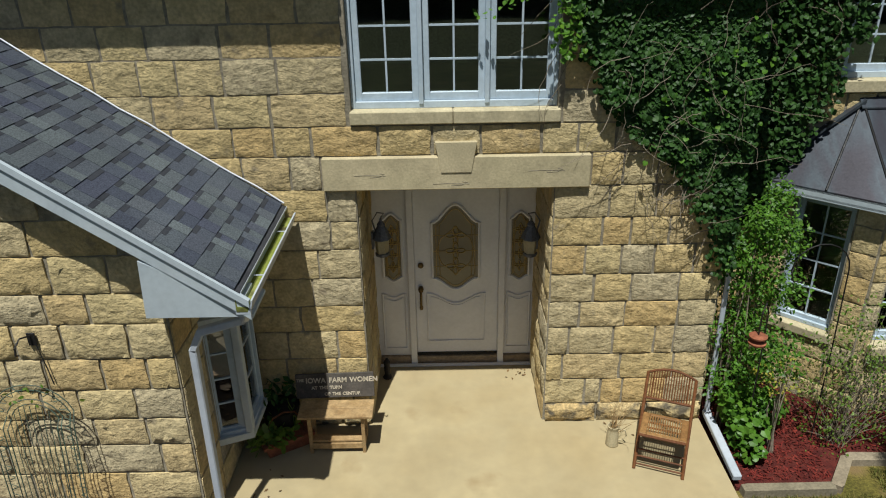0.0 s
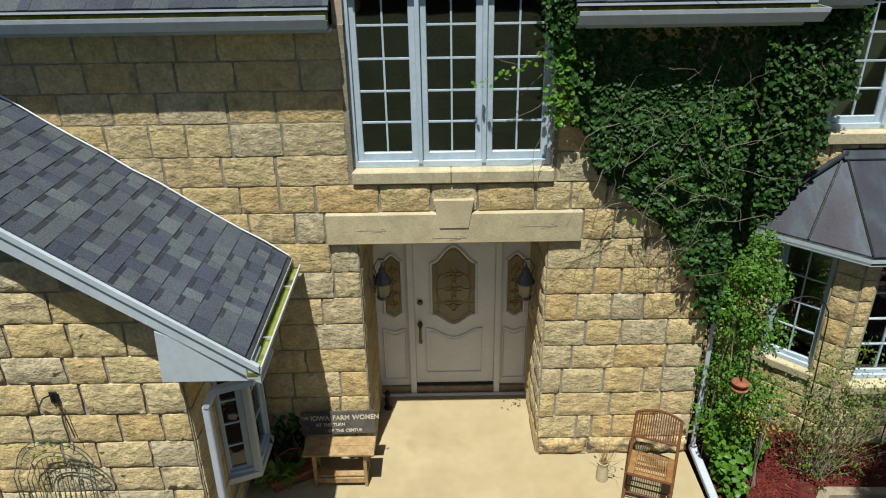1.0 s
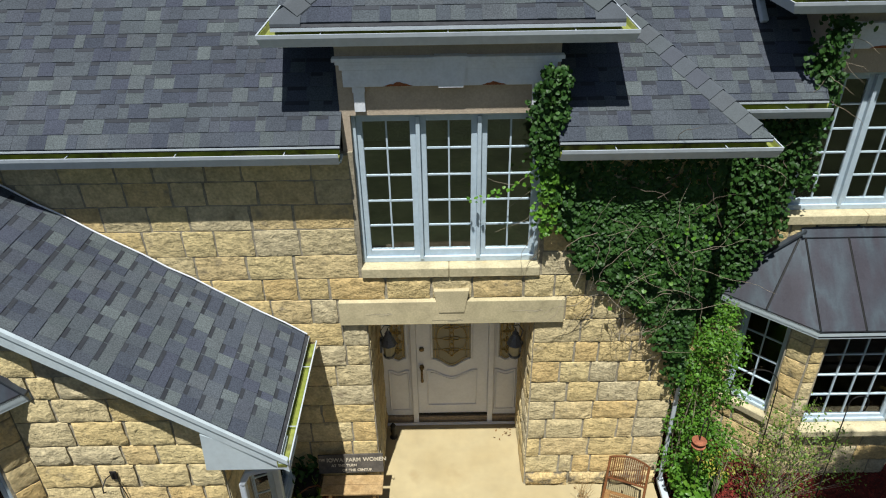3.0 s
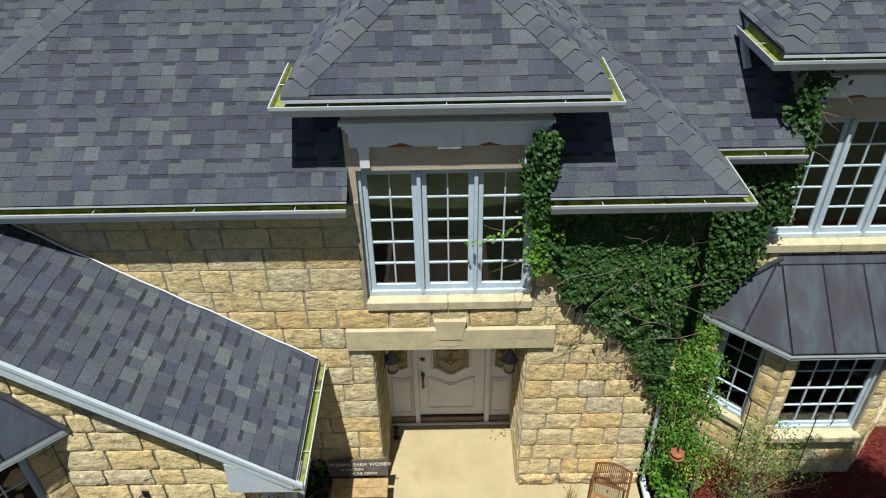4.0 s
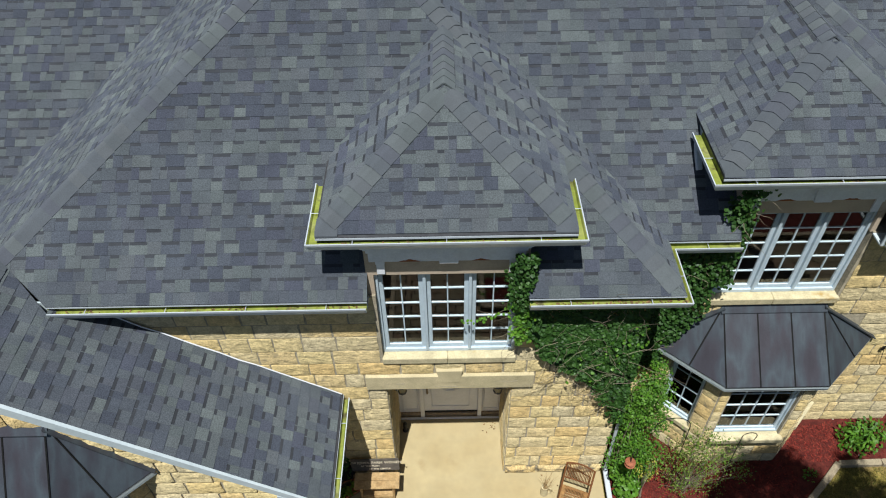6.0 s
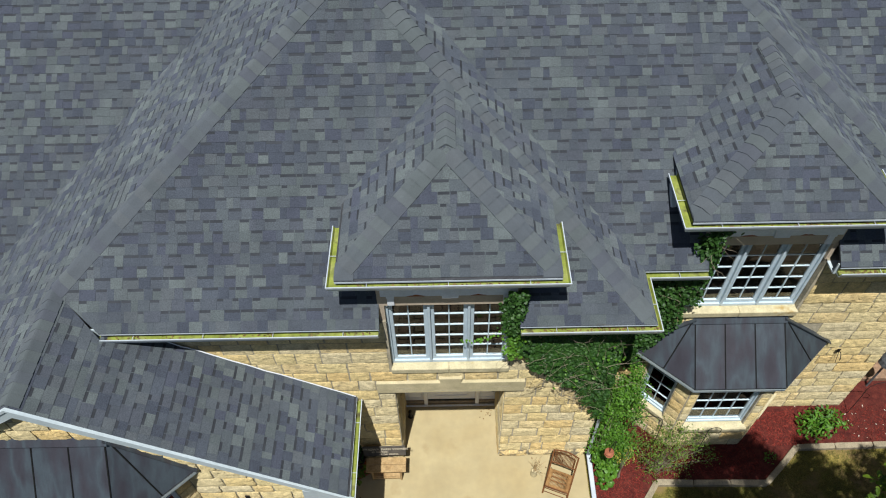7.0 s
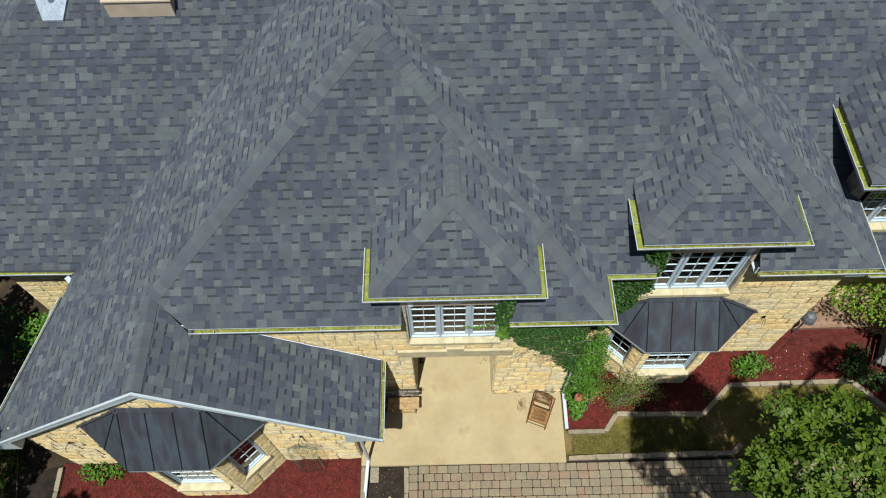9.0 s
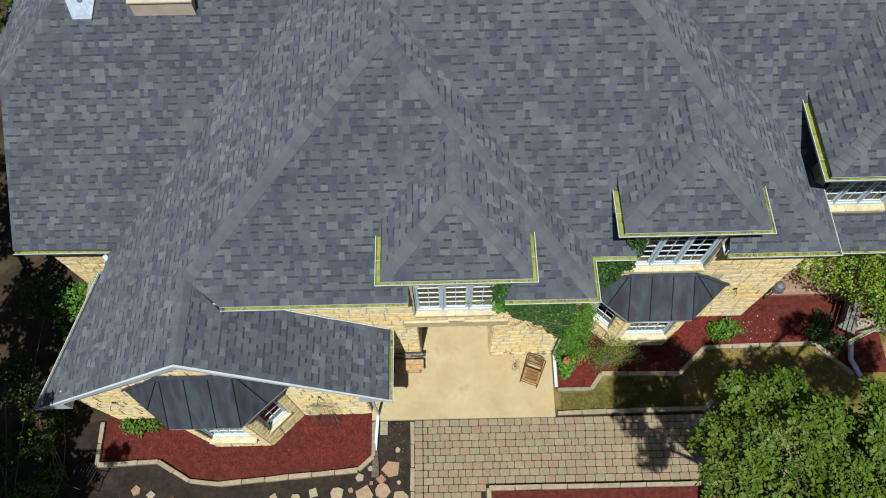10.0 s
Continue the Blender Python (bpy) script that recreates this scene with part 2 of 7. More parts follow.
M_LEADED = glass_material("leaded_glass", (0.42, 0.42, 0.36), 0.12)
ln = M_LEADED.node_tree
haze_mix, haze = ln.nodes.new("ShaderNodeMixShader"), ln.nodes.new("ShaderNodeBsdfDiffuse")
haze.inputs["Color"].default_value = (0.46, 0.40, 0.26, 1)
haze_mix.inputs[0].default_value = 0.45
ln.links.new(ln.nodes["Material Output"].inputs["Surface"].links[0].from_socket, haze_mix.inputs[1])
ln.links.new(haze.outputs[0], haze_mix.inputs[2])
ln.links.new(haze_mix.outputs[0], ln.nodes["Material Output"].inputs["Surface"])


def leaf_material(name, cols, rough=0.45, back=0.35, spec=0.35):
    m = surface(name, cols, rnd="island", scale=3, fine=40, soft=0.15, grain=0.12, rough=rough, bump=0, spec=spec)
    nt = m.node_tree
    N, K = nt.nodes, nt.links.new
    b = N["Principled BSDF"]
    src = b.inputs["Base Color"].links[0].from_socket
    t, a = N.new("ShaderNodeBsdfTranslucent"), N.new("ShaderNodeMixShader")
    K(src, t.inputs["Color"])
    a.inputs[0].default_value = back
    K(b.outputs[0], a.inputs[1])
    K(t.outputs[0], a.inputs[2])
    K(a.outputs[0], N["Material Output"].inputs["Surface"])
    return m


M_IVY = leaf_material("ivy_leaf", [(0.016, 0.049, 0.008), (0.026, 0.071, 0.012), (0.043, 0.101, 0.019), (0.017, 0.052, 0.011)], 0.5, 0.18, 0.25)
M_LIME = leaf_material("bright_climber_leaf", [(0.067, 0.174, 0.015), (0.111, 0.253, 0.024), (0.047, 0.127, 0.014), (0.143, 0.285, 0.028)])
M_SHRUB = leaf_material("olive_shrub_leaf", [(0.078, 0.158, 0.018), (0.140, 0.232, 0.031), (0.191, 0.240, 0.049)])
M_TREELEAF = leaf_material("tree_leaf", [(0.041, 0.082, 0.006), (0.073, 0.128, 0.009), (0.127, 0.188, 0.016), (0.053, 0.100, 0.008)], 0.5, 0.35, 0.25)
M_GOLD = leaf_material("golden_shrub_leaf", [(0.085, 0.19, 0.012), (0.17, 0.29, 0.020), (0.27, 0.37, 0.034), (0.12, 0.23, 0.015)])
M_FLASH = surface("blue_grey_flashing", [(0.202, 0.245, 0.302), (0.245, 0.288, 0.346)], scale=4, fine=40, rough=0.4, bump=0.03, metal=0.2)
M_FLOWER = leaf_material("yellow_flower", [(0.360, 0.346, 0.043), (0.432, 0.396, 0.072)])


# building helpers
def mesh_object(name, bm, material, parent=None, label="", smooth=False):
    me = bpy.data.meshes.new(name)
    bm.normal_update()
    bm.to_mesh(me)
    bm.free()
    return mesh_link(name, me, material, parent, label, smooth)


def mesh_link(name, me, material, parent=None, label="", smooth=False):
    if material is not None and not me.materials:
        for one in (material if isinstance(material, (list, tuple)) else (material,)):
            me.materials.append(one)
    if smooth:
        me.polygons.foreach_set("use_smooth", [True] * len(me.polygons))
    ob = new(name, me)
    if parent is not None:
        ob.parent = parent
    if label:
        tagged(ob, label)
    return ob


def part(name, bm, material, parent, label="", smooth=False):
    return mesh_object(name, bm, material, parent, label, smooth)


def empty(name, label, category, kind="", group="", m=None):
    ob = new(name)
    ob.empty_display_size = 0.1
    if m is not None:
        ob.matrix_world = m
    return tagged(ob, label, category, group, kind)


def box(bm, x0, x1, y0, y1, z0, z1, bevel=0.0):
    vs = [bm.verts.new(p) for p in ((x0, y0, z0), (x1, y0, z0), (x1, y1, z0), (x0, y1, z0), (x0, y0, z1), (x1, y0, z1), (x1, y1, z1), (x0, y1, z1))]
    fs = [bm.faces.new([vs[i] for i in f]) for f in ((3, 2, 1, 0), (4, 5, 6, 7), (0, 1, 5, 4), (1, 2, 6, 5), (2, 3, 7, 6), (3, 0, 4, 7))]
    if bevel:
        es = list({e for f in fs for e in f.edges})
        bmesh.ops.bevel(bm, geom=es, offset=bevel, segments=1, affect='EDGES')


def boxes(*lots, bevel=0.0):
    bm = bmesh.new()
    for b in lots:
        box(bm, *b, bevel=bevel)
    return bm


def prism(bm, pts, lift):
    """A closed solid: the polygon pts (3D, flat) swept by the vector lift."""
    a = [bm.verts.new(p) for p in pts]
    b = [bm.verts.new(Vector(p) + Vector(lift)) for p in pts]
    n = len(pts)
    bm.faces.new(a[::-1])
    bm.faces.new(b)
    for i in range(n):
        bm.faces.new((a[i], a[(i + 1) % n], b[(i + 1) % n], b[i]))
    bmesh.ops.recalc_face_normals(bm, faces=bm.faces[:])


def tube(bm, pts, r, sides=6, taper=1.0):
    """A round bar along pts."""
    pts = [Vector(p) for p in pts]
    rings = []
    for i, p in enumerate(pts):
        d = (pts[min(i + 1, len(pts) - 1)] - pts[max(i - 1, 0)])
        d = d.normalized() if d.length > 1e-6 else Vector((0, 0, 1))
        a = d.cross(Vector((0.31, 0.17, 0.93)) if abs(d.z) < 0.9 else Vector((1, 0, 0))).normalized()
        b = d.cross(a)
        rr = r * (1 + (taper - 1) * i / max(1, len(pts) - 1))
        rings.append([bm.verts.new(p + rr * (math.cos(6.2832 * k / sides) * a + math.sin(6.2832 * k / sides) * b)) for k in range(sides)])
    for q, w in zip(rings, rings[1:]):
        for k in range(sides):
            bm.faces.new((q[k], q[(k + 1) % sides], w[(k + 1) % sides], w[k]))
    bm.faces.new(rings[0][::-1])
    bm.faces.new(rings[-1])


def lathe(bm, profile, centre, sides=16):
    """A turned form: profile of (radius, height) about a vertical line."""
    cx, cy, cz = centre
    rings = [[bm.verts.new((cx + r * math.cos(6.2832 * k / sides), cy + r * math.sin(6.2832 * k / sides), cz + h)) for k in range(sides)] for r, h in profile]
    for q, w in zip(rings, rings[1:]):
        for k in range(sides):
            bm.faces.new((q[k], q[(k + 1) % sides], w[(k + 1) % sides], w[k]))
    bm.faces.new(rings[0][::-1])
    bm.faces.new(rings[-1])


def clip(poly, nx, ny, d):
    """The part of a convex polygon with nx*x + ny*y <= d."""
    out = []
    for i, a in enumerate(poly):
        b = poly[(i + 1) % len(poly)]
        fa, fb = nx * a[0] + ny * a[1] - d, nx * b[0] + ny * b[1] - d
        if fa <= 0:
            out.append(a)
        if fa * fb < 0:
            t = fa / (fa - fb)
            out.append((a[0] + t * (b[0] - a[0]), a[1] + t * (b[1] - a[1])))
    return out


def area(poly):
    return 0.5 * sum(a[0] * b[1] - b[0] * a[1] for a, b in zip(poly, poly[1:] + poly[:1]))


# ---- stone walls ----
def stone_mesh(seed, material):
    rng = random.Random(seed)
    nx, nz = 6, 4
    tilt = (rng.uniform(-1, 1), rng.uniform(-1, 1))
    bm = bmesh.new()
    grid = []
    for j in range(nz + 1):
        row = []
        for i in range(nx + 1):
            rim = i in (0, nx) or j in (0, nz)
            u, w = i / nx - 0.5, j / nz - 0.5
            if not rim:
                u, w = u + rng.uniform(-0.045, 0.045), w + rng.uniform(-0.06, 0.06)
            elif i not in (0, nx):
                u, w = u + rng.uniform(-0.05, 0.05), w + rng.uniform(-0.022, 0.018)
            elif j not in (0, nz):
                u += rng.uniform(-0.018, 0.012)
            else:
                u, w = u * rng.uniform(0.975, 1.0), w * rng.uniform(0.96, 1.0)
            row.append(bm.verts.new((u, -(rng.uniform(0.30, 0.50) if rim else 0.78 + 0.3 * tilt[0] * u + 0.3 * tilt[1] * w + rng.uniform(-0.20, 0.22)), w)))
        grid.append(row)
    for j in range(nz):
        for i in range(nx):
            bm.faces.new((grid[j][i], grid[j][i + 1], grid[j + 1][i + 1], grid[j + 1][i]))
    ring = grid[0] + [r[-1] for r in grid[1:]] + grid[-1][-2::-1] + [r[0] for r in grid[-2:0:-1]]
    back = [bm.verts.new((v.co.x, 0.3, v.co.z)) for v in ring]
    for i in range(len(ring)):
        k = (i + 1) % len(ring)
        bm.faces.new((ring[k], ring[i], back[i], back[k]))
    bmesh.ops.recalc_face_normals(bm, faces=bm.faces[:])
    me = bpy.data.meshes.new("stone")
    bm.to_mesh(me)
    bm.free()
    me.materials.append(material)
    me.polygons.foreach_set("use_smooth", [i < nx * nz and rng.random() < 0.7 for i in range(len(me.polygons))])
    return me


STONES = [stone_mesh(s, M_STONE) for s in range(24)]
BASE_STONES = [stone_mesh(s, M_BASESTONE) for s in range(30, 36)]
STONE_JOBS = []


def lay_stones(parent, origin, u, length, z0, z1, holes=(), keep=None, seed=1, courses=(0.245, 0.275), lengths=(0.28, 0.60), depth=0.022, mat=0):
    """Courses of rock-faced stones on a wall face that starts at origin and runs along the unit vector u; the outside is u turned to the right."""
    STONE_JOBS.append((parent, origin, u, length, z0, z1, holes, keep, seed, courses, lengths, depth, mat))


def lay_all_stones():
    for parent, origin, u, length, z0, z1, holes, keep, seed, courses, lengths, depth, mat in STONE_JOBS:
        rng = random.Random(seed)
        ang = math.atan2(u[1], u[0])
        rows = max(1, round((z1 - z0) / (0.5 * sum(courses))))
        levels = [z0] + [z0 + (z1 - z0) * (i + rng.uniform(-0.07, 0.07)) / rows for i in range(1, rows)] + [z1]
        for z, top in zip(levels, levels[1:]):
            h = top - z
            spans = [(0.0, length)]
            for a, b, lo, hi in holes:
                if lo < z + h * 0.6 and hi > z + h * 0.4:
                    spans = [s for x0, x1 in spans for s in ((x0, min(x1, a)), (max(x0, b), x1)) if s[1] - s[0] > 0.05]
            for x0, x1 in spans:
                x = x0
                while x < x1 - 0.03:
                    w = rng.uniform(*lengths)
                    if rng.random() < 0.08:
                        w *= 0.5
                    if x1 - x - w < 0.16:
                        w = x1 - x
                    if w > 0.75:
                        w *= 0.5
                    if keep is None or keep(x + w / 2, z + h / 2):
                        ob = new("stone", rng.choice(BASE_STONES if mat else STONES))
                        ob.parent = parent
                        ob.matrix_basis = Matrix.LocRotScale((origin[0] + u[0] * (x + w / 2), origin[1] + u[1] * (x + w / 2), z + h / 2), Euler((rng.uniform(-0.02, 0.02), rng.uniform(-0.008, 0.008), ang)),
                                                             (w - rng.uniform(0.016, 0.026), depth * rng.uniform(0.75, 1.25), h - rng.uniform(0.010, 0.016)))
                    x += w


def wall(name, lots, label):
    return tagged(mesh_object(name, boxes(*lots), M_MORTAR), label, "wall", kind="structure")


YC, YR, YL = 5.83, 6.72, 4.50      # faces of the centre, right and wing walls
TOP = 4.22
# centre wall: window 1 over the door recess
wall_centre = wall("wall_centre", [
    (-4.35, -0.80, YC, YC + 0.3, -0.2, TOP), (0.85, 2.36, YC, YC + 0.3, -0.2, TOP), (-0.80, 0.85, YC, YC + 0.3, 2.60, 3.04),
    (-1.2, -0.80, YC + 0.3, 7.1, -0.2, 2.7), (0.85, 1.25, YC + 0.3, 7.1, -0.2, 2.7),
    (2.06, 2.36, YC + 0.3, YR + 0.3, -0.2, TOP)], "rock-faced buff sandstone wall round the front door")
lay_stones(wall_centre, (-1.98, YC), (1, 0), 1.19, 0.0, 0.20, seed=18, depth=0.06, mat=1)
lay_stones(wall_centre, (0.86, YC), (1, 0), 1.5, 0.0, 0.20, seed=19, depth=0.06, mat=1)
under_roof = lambda x, z: x - 4.3 > -2.0 or z > 2.0 + 0.677 * (4.3 - x - 1.31)
for z0, z1, gaps, seed, relief in ((0.20, 2.40, [(3.50, 5.15, -1, 3)], 11, 0.028), (2.40, 2.685, [(3.23, 5.44, 0, 3)], 15, 0.028), (2.685, 2.93, [], 17, 0.022), (2.93, 3.47, [(3.47, 5.18, 2, 5)], 16, 0.018), (3.47, 4.2, [(3.47, 5.18, 2, 5)], 20, 0.009)):
    lay_stones(wall_centre, (-4.3, YC), (1, 0), 6.66, z0, z1, holes=gaps, keep=under_roof, seed=seed, depth=relief)
lay_stones(wall_centre, (-0.80, YC + 0.02), (0, 1), 1.0, 0.0, 2.39, seed=12, lengths=(0.25, 0.5))
lay_stones(wall_centre, (0.85, 6.83), (0, -1), 1.0, 0.0, 2.39, seed=13, lengths=(0.25, 0.5))
lay_stones(wall_centre, (2.36, YC), (0, 1), 0.9, 0.0, 4.2, seed=14)
# right wall: window 2 over bay
wall_right = wall("wall_right", [
    (2.36, 3.54, YR, YR + 0.3, -0.2, TOP), (3.54, 5.26, YR, YR + 0.3, 2.2, 3.04), (5.26, 7.2, YR, YR + 0.3, -0.2, TOP),
    (3.54, 5.26, YR, YR + 0.3, -0.2, 0.6)], "rock-faced buff sandstone wall above the mulch bed")
lay_stones(wall_right, (2.36, YR), (1, 0), 4.84, -0.1, 4.2, holes=[(1.15, 2.93, 2.9, 5), (0.75, 3.45, -1, 2.6)], seed=21)
lay_stones(wall_right, (7.2, YR), (0, 1), 1.3, -0.1, 4.2, seed=22)
wall_far = wall("wall_far_right", [(7.2, 7.6, 7.9, 8.2, -0.2, 5.2), (7.6, 9.3, 7.9, 8.2, -0.2, 3.35), (9.3, 12.5, 7.9, 8.2, -0.2, 5.2), (6.9, 7.2, YR, 8.2, -0.2, TOP)], "buff sandstone wall of the far wing")
lay_stones(wall_far, (7.2, 7.9), (1, 0), 5.0, -0.1, 3.3, holes=[(0.2, 2.3, 3.2, 6)], seed=23)
# wing with its front gable
RIDGE_X, RIDGE_Z = -5.0, 4.72
EAVE_Z = 2.22
wing = bmesh.new()
prism(wing, [(-8.05, YL, -0.3), (-1.98, YL, -0.3), (-1.98, YL, 2.05), (-2.0, YL, 2.55), (RIDGE_X, YL, 4.55), (-8.0, YL, 2.55)], (0, 0.3, 0))
box(wing, -2.28, -1.98, YL + 0.3, YC, -0.3, 2.4)
box(wing, -8.05, -7.75, YL + 0.3, 7.0, -0.3, 2.4)
wall_wing = tagged(mesh_object("wall_wing_gable", wing, M_MORTAR), "rock-faced buff sandstone gable wall of the front wing", "wall", kind="structure")
lay_stones(wall_wing, (-8.05, YL), (1, 0), 6.07, -0.15, 4.5, holes=[(1.65, 4.45, -1, 2.9)], keep=lambda x, z: z < 2.42 + 0.667 * min(x, 6.05 - x), seed=31, depth=0.032)
lay_stones(wall_wing, (-1.98, YL), (0, 1), 1.33, 0.0, 2.2, holes=[(0.48, 1.16, 0.42, 1.6)], seed=32)
wall_body = wall("wall_back_left", [(-9.1, -7.6, 7.75, 8.05, -0.3, 3.05), (-9.1, -8.8, 8.05, 14, -0.3, 3.05)], "buff stone wall of the rear wing")
lay_stones(wall_body, (-9.1, 7.75), (1, 0), 1.5, -0.2, 3.0, seed=33)

# interiors seen through the panes: upper floor, room walls
tagged(mesh_object("floor_upper", boxes((-1.9, 2.06, 6.14, 10.4, 2.62, 2.80), (2.36, 6.9, 7.04, 10.4, 2.62, 2.80)), M_FLOOR), "brown wooden upper floor", "floor", kind="structure")
tagged(mesh_object("floor_ground", boxes((-7.9, 12, 7.2, 13, -0.1, 0.0), (2.5, 7.0, 6.75, 7.2, -0.1, 0.5)), M_FLOOR), "brown wooden ground floor", "floor", kind="structure")
tagged(mesh_object("wall_room", boxes((-1.9, 5.4, 9.4, 9.55, 0, 5.4), (5.4, 6.9, 9.4, 9.55, 0, 4.5), (1.6, 1.7, 7.15, 9.4, 0, 4.6), (-1.9, -1.8, 6.2, 9.4, 2.74, 4.5)), M_ROOM), "plain plaster room walls", "wall", kind="structure")
tagged(mesh_object("wall_back", boxes((-9.1, 12.5, 14.2, 14.5, -0.3, 5.0), (12.2, 12.5, 8.2, 14.2, -0.3, 5.0)), M_STUCCO), "plain rear walls of the house", "wall", kind="structure")

# lintel with carved keystone
lintel = empty("lintel", "smooth grey limestone lintel with keystone over the entrance", "lintel", kind="structure")
part("beam", boxes((-1.06, 1.13, YC - 0.055, YC + 0.34, 2.40, 2.68), bevel=0.008), M_ASHLAR, lintel)
bm = bmesh.new()
prism(bm, [(-0.09, YC - 0.063, 2.55), (0.155, YC - 0.063, 2.55), (0.20, YC - 0.063, 2.80), (-0.135, YC - 0.063, 2.80)], (0, 0.16, 0))
part("keystone", bm, M_ASHLAR, lintel)
bm = bmesh.new()
for sx, sz, sl in ((-0.80, 2.53, 0.26), (-0.16, 2.45, 0.30), (0.62, 2.55, 0.30)):
    tube(bm, [(sx, YC - 0.055, sz), (sx + sl * 0.4, YC - 0.055, sz + 0.004), (sx + sl, YC - 0.055, sz - 0.002)], 0.0025, 4)
    tube(bm, [(sx + sl * 0.5, YC - 0.055, sz - 0.016), (sx + sl * 0.8, YC - 0.055, sz - 0.010), (sx + sl * 0.95, YC - 0.055, sz + 0.012), (sx + sl * 0.8, YC - 0.055, sz + 0.018)], 0.0025, 4)
part("carved_line", bm, M_MORTAR, lintel, "thin dark carved lines")

# ---- roofs ----
EXPO = 0.143
WIDTHS = (0.085, 0.11, 0.13, 0.15, 0.17, 0.21)
TAB_MESH = {}
SHINGLE_JOBS = []


def tab_mesh(width, tooth):
    """One shingle tab, lying in its own plane: x along the course, y up the slope."""
    key = (width, tooth)
    if key not in TAB_MESH:
        th = 0.012 if tooth else 0.008
        vs, fs = tab_solid([(0.0004, 0), (width - 0.0004, 0), (width - 0.0004, EXPO + 0.01), (0.0004, EXPO + 0.01)], 0, th)
        mats = [0] * len(fs)
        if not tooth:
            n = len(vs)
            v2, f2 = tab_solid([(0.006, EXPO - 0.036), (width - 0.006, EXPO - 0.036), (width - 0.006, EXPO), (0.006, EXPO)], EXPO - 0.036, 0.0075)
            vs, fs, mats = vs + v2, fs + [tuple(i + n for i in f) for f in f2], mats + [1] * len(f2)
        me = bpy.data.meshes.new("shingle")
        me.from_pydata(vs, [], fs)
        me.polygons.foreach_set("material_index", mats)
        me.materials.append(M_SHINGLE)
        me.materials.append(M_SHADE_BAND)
        TAB_MESH[key] = me
    return TAB_MESH[key]


def tab_solid(poly, v0, th):
    n = len(poly)
    top = [(u, v, max(0.004, th * (1 - 0.75 * (v - v0) / EXPO))) for u, v in poly]
    low = [(u, v, -0.004) for u, v in poly]
    return top + low, [tuple(range(n))] + [(i + n, (i + 1) % n + n, (i + 1) % n, i) for i in range(n)]


def roof_plane(parent, a, b, c, plan, up, near=None, seed=1, drop=0.03):
    """A shingled plane z = a*x + b*y + c over a convex plan polygon (counter-clockwise). up: the plan direction that climbs.
    near: a plan box (x0, x1, y0, y1) in which every tab is an object of its own."""
    z = lambda p: a * p[0] + b * p[1] + c
    bm = bmesh.new()
    prism(bm, [(p[0], p[1], z(p) - 0.006) for p in plan], (0, 0, -drop))
    part("deck", bm, M_DECK, parent)
    SHINGLE_JOBS.append((parent, a, b, c, plan, up, near, seed))


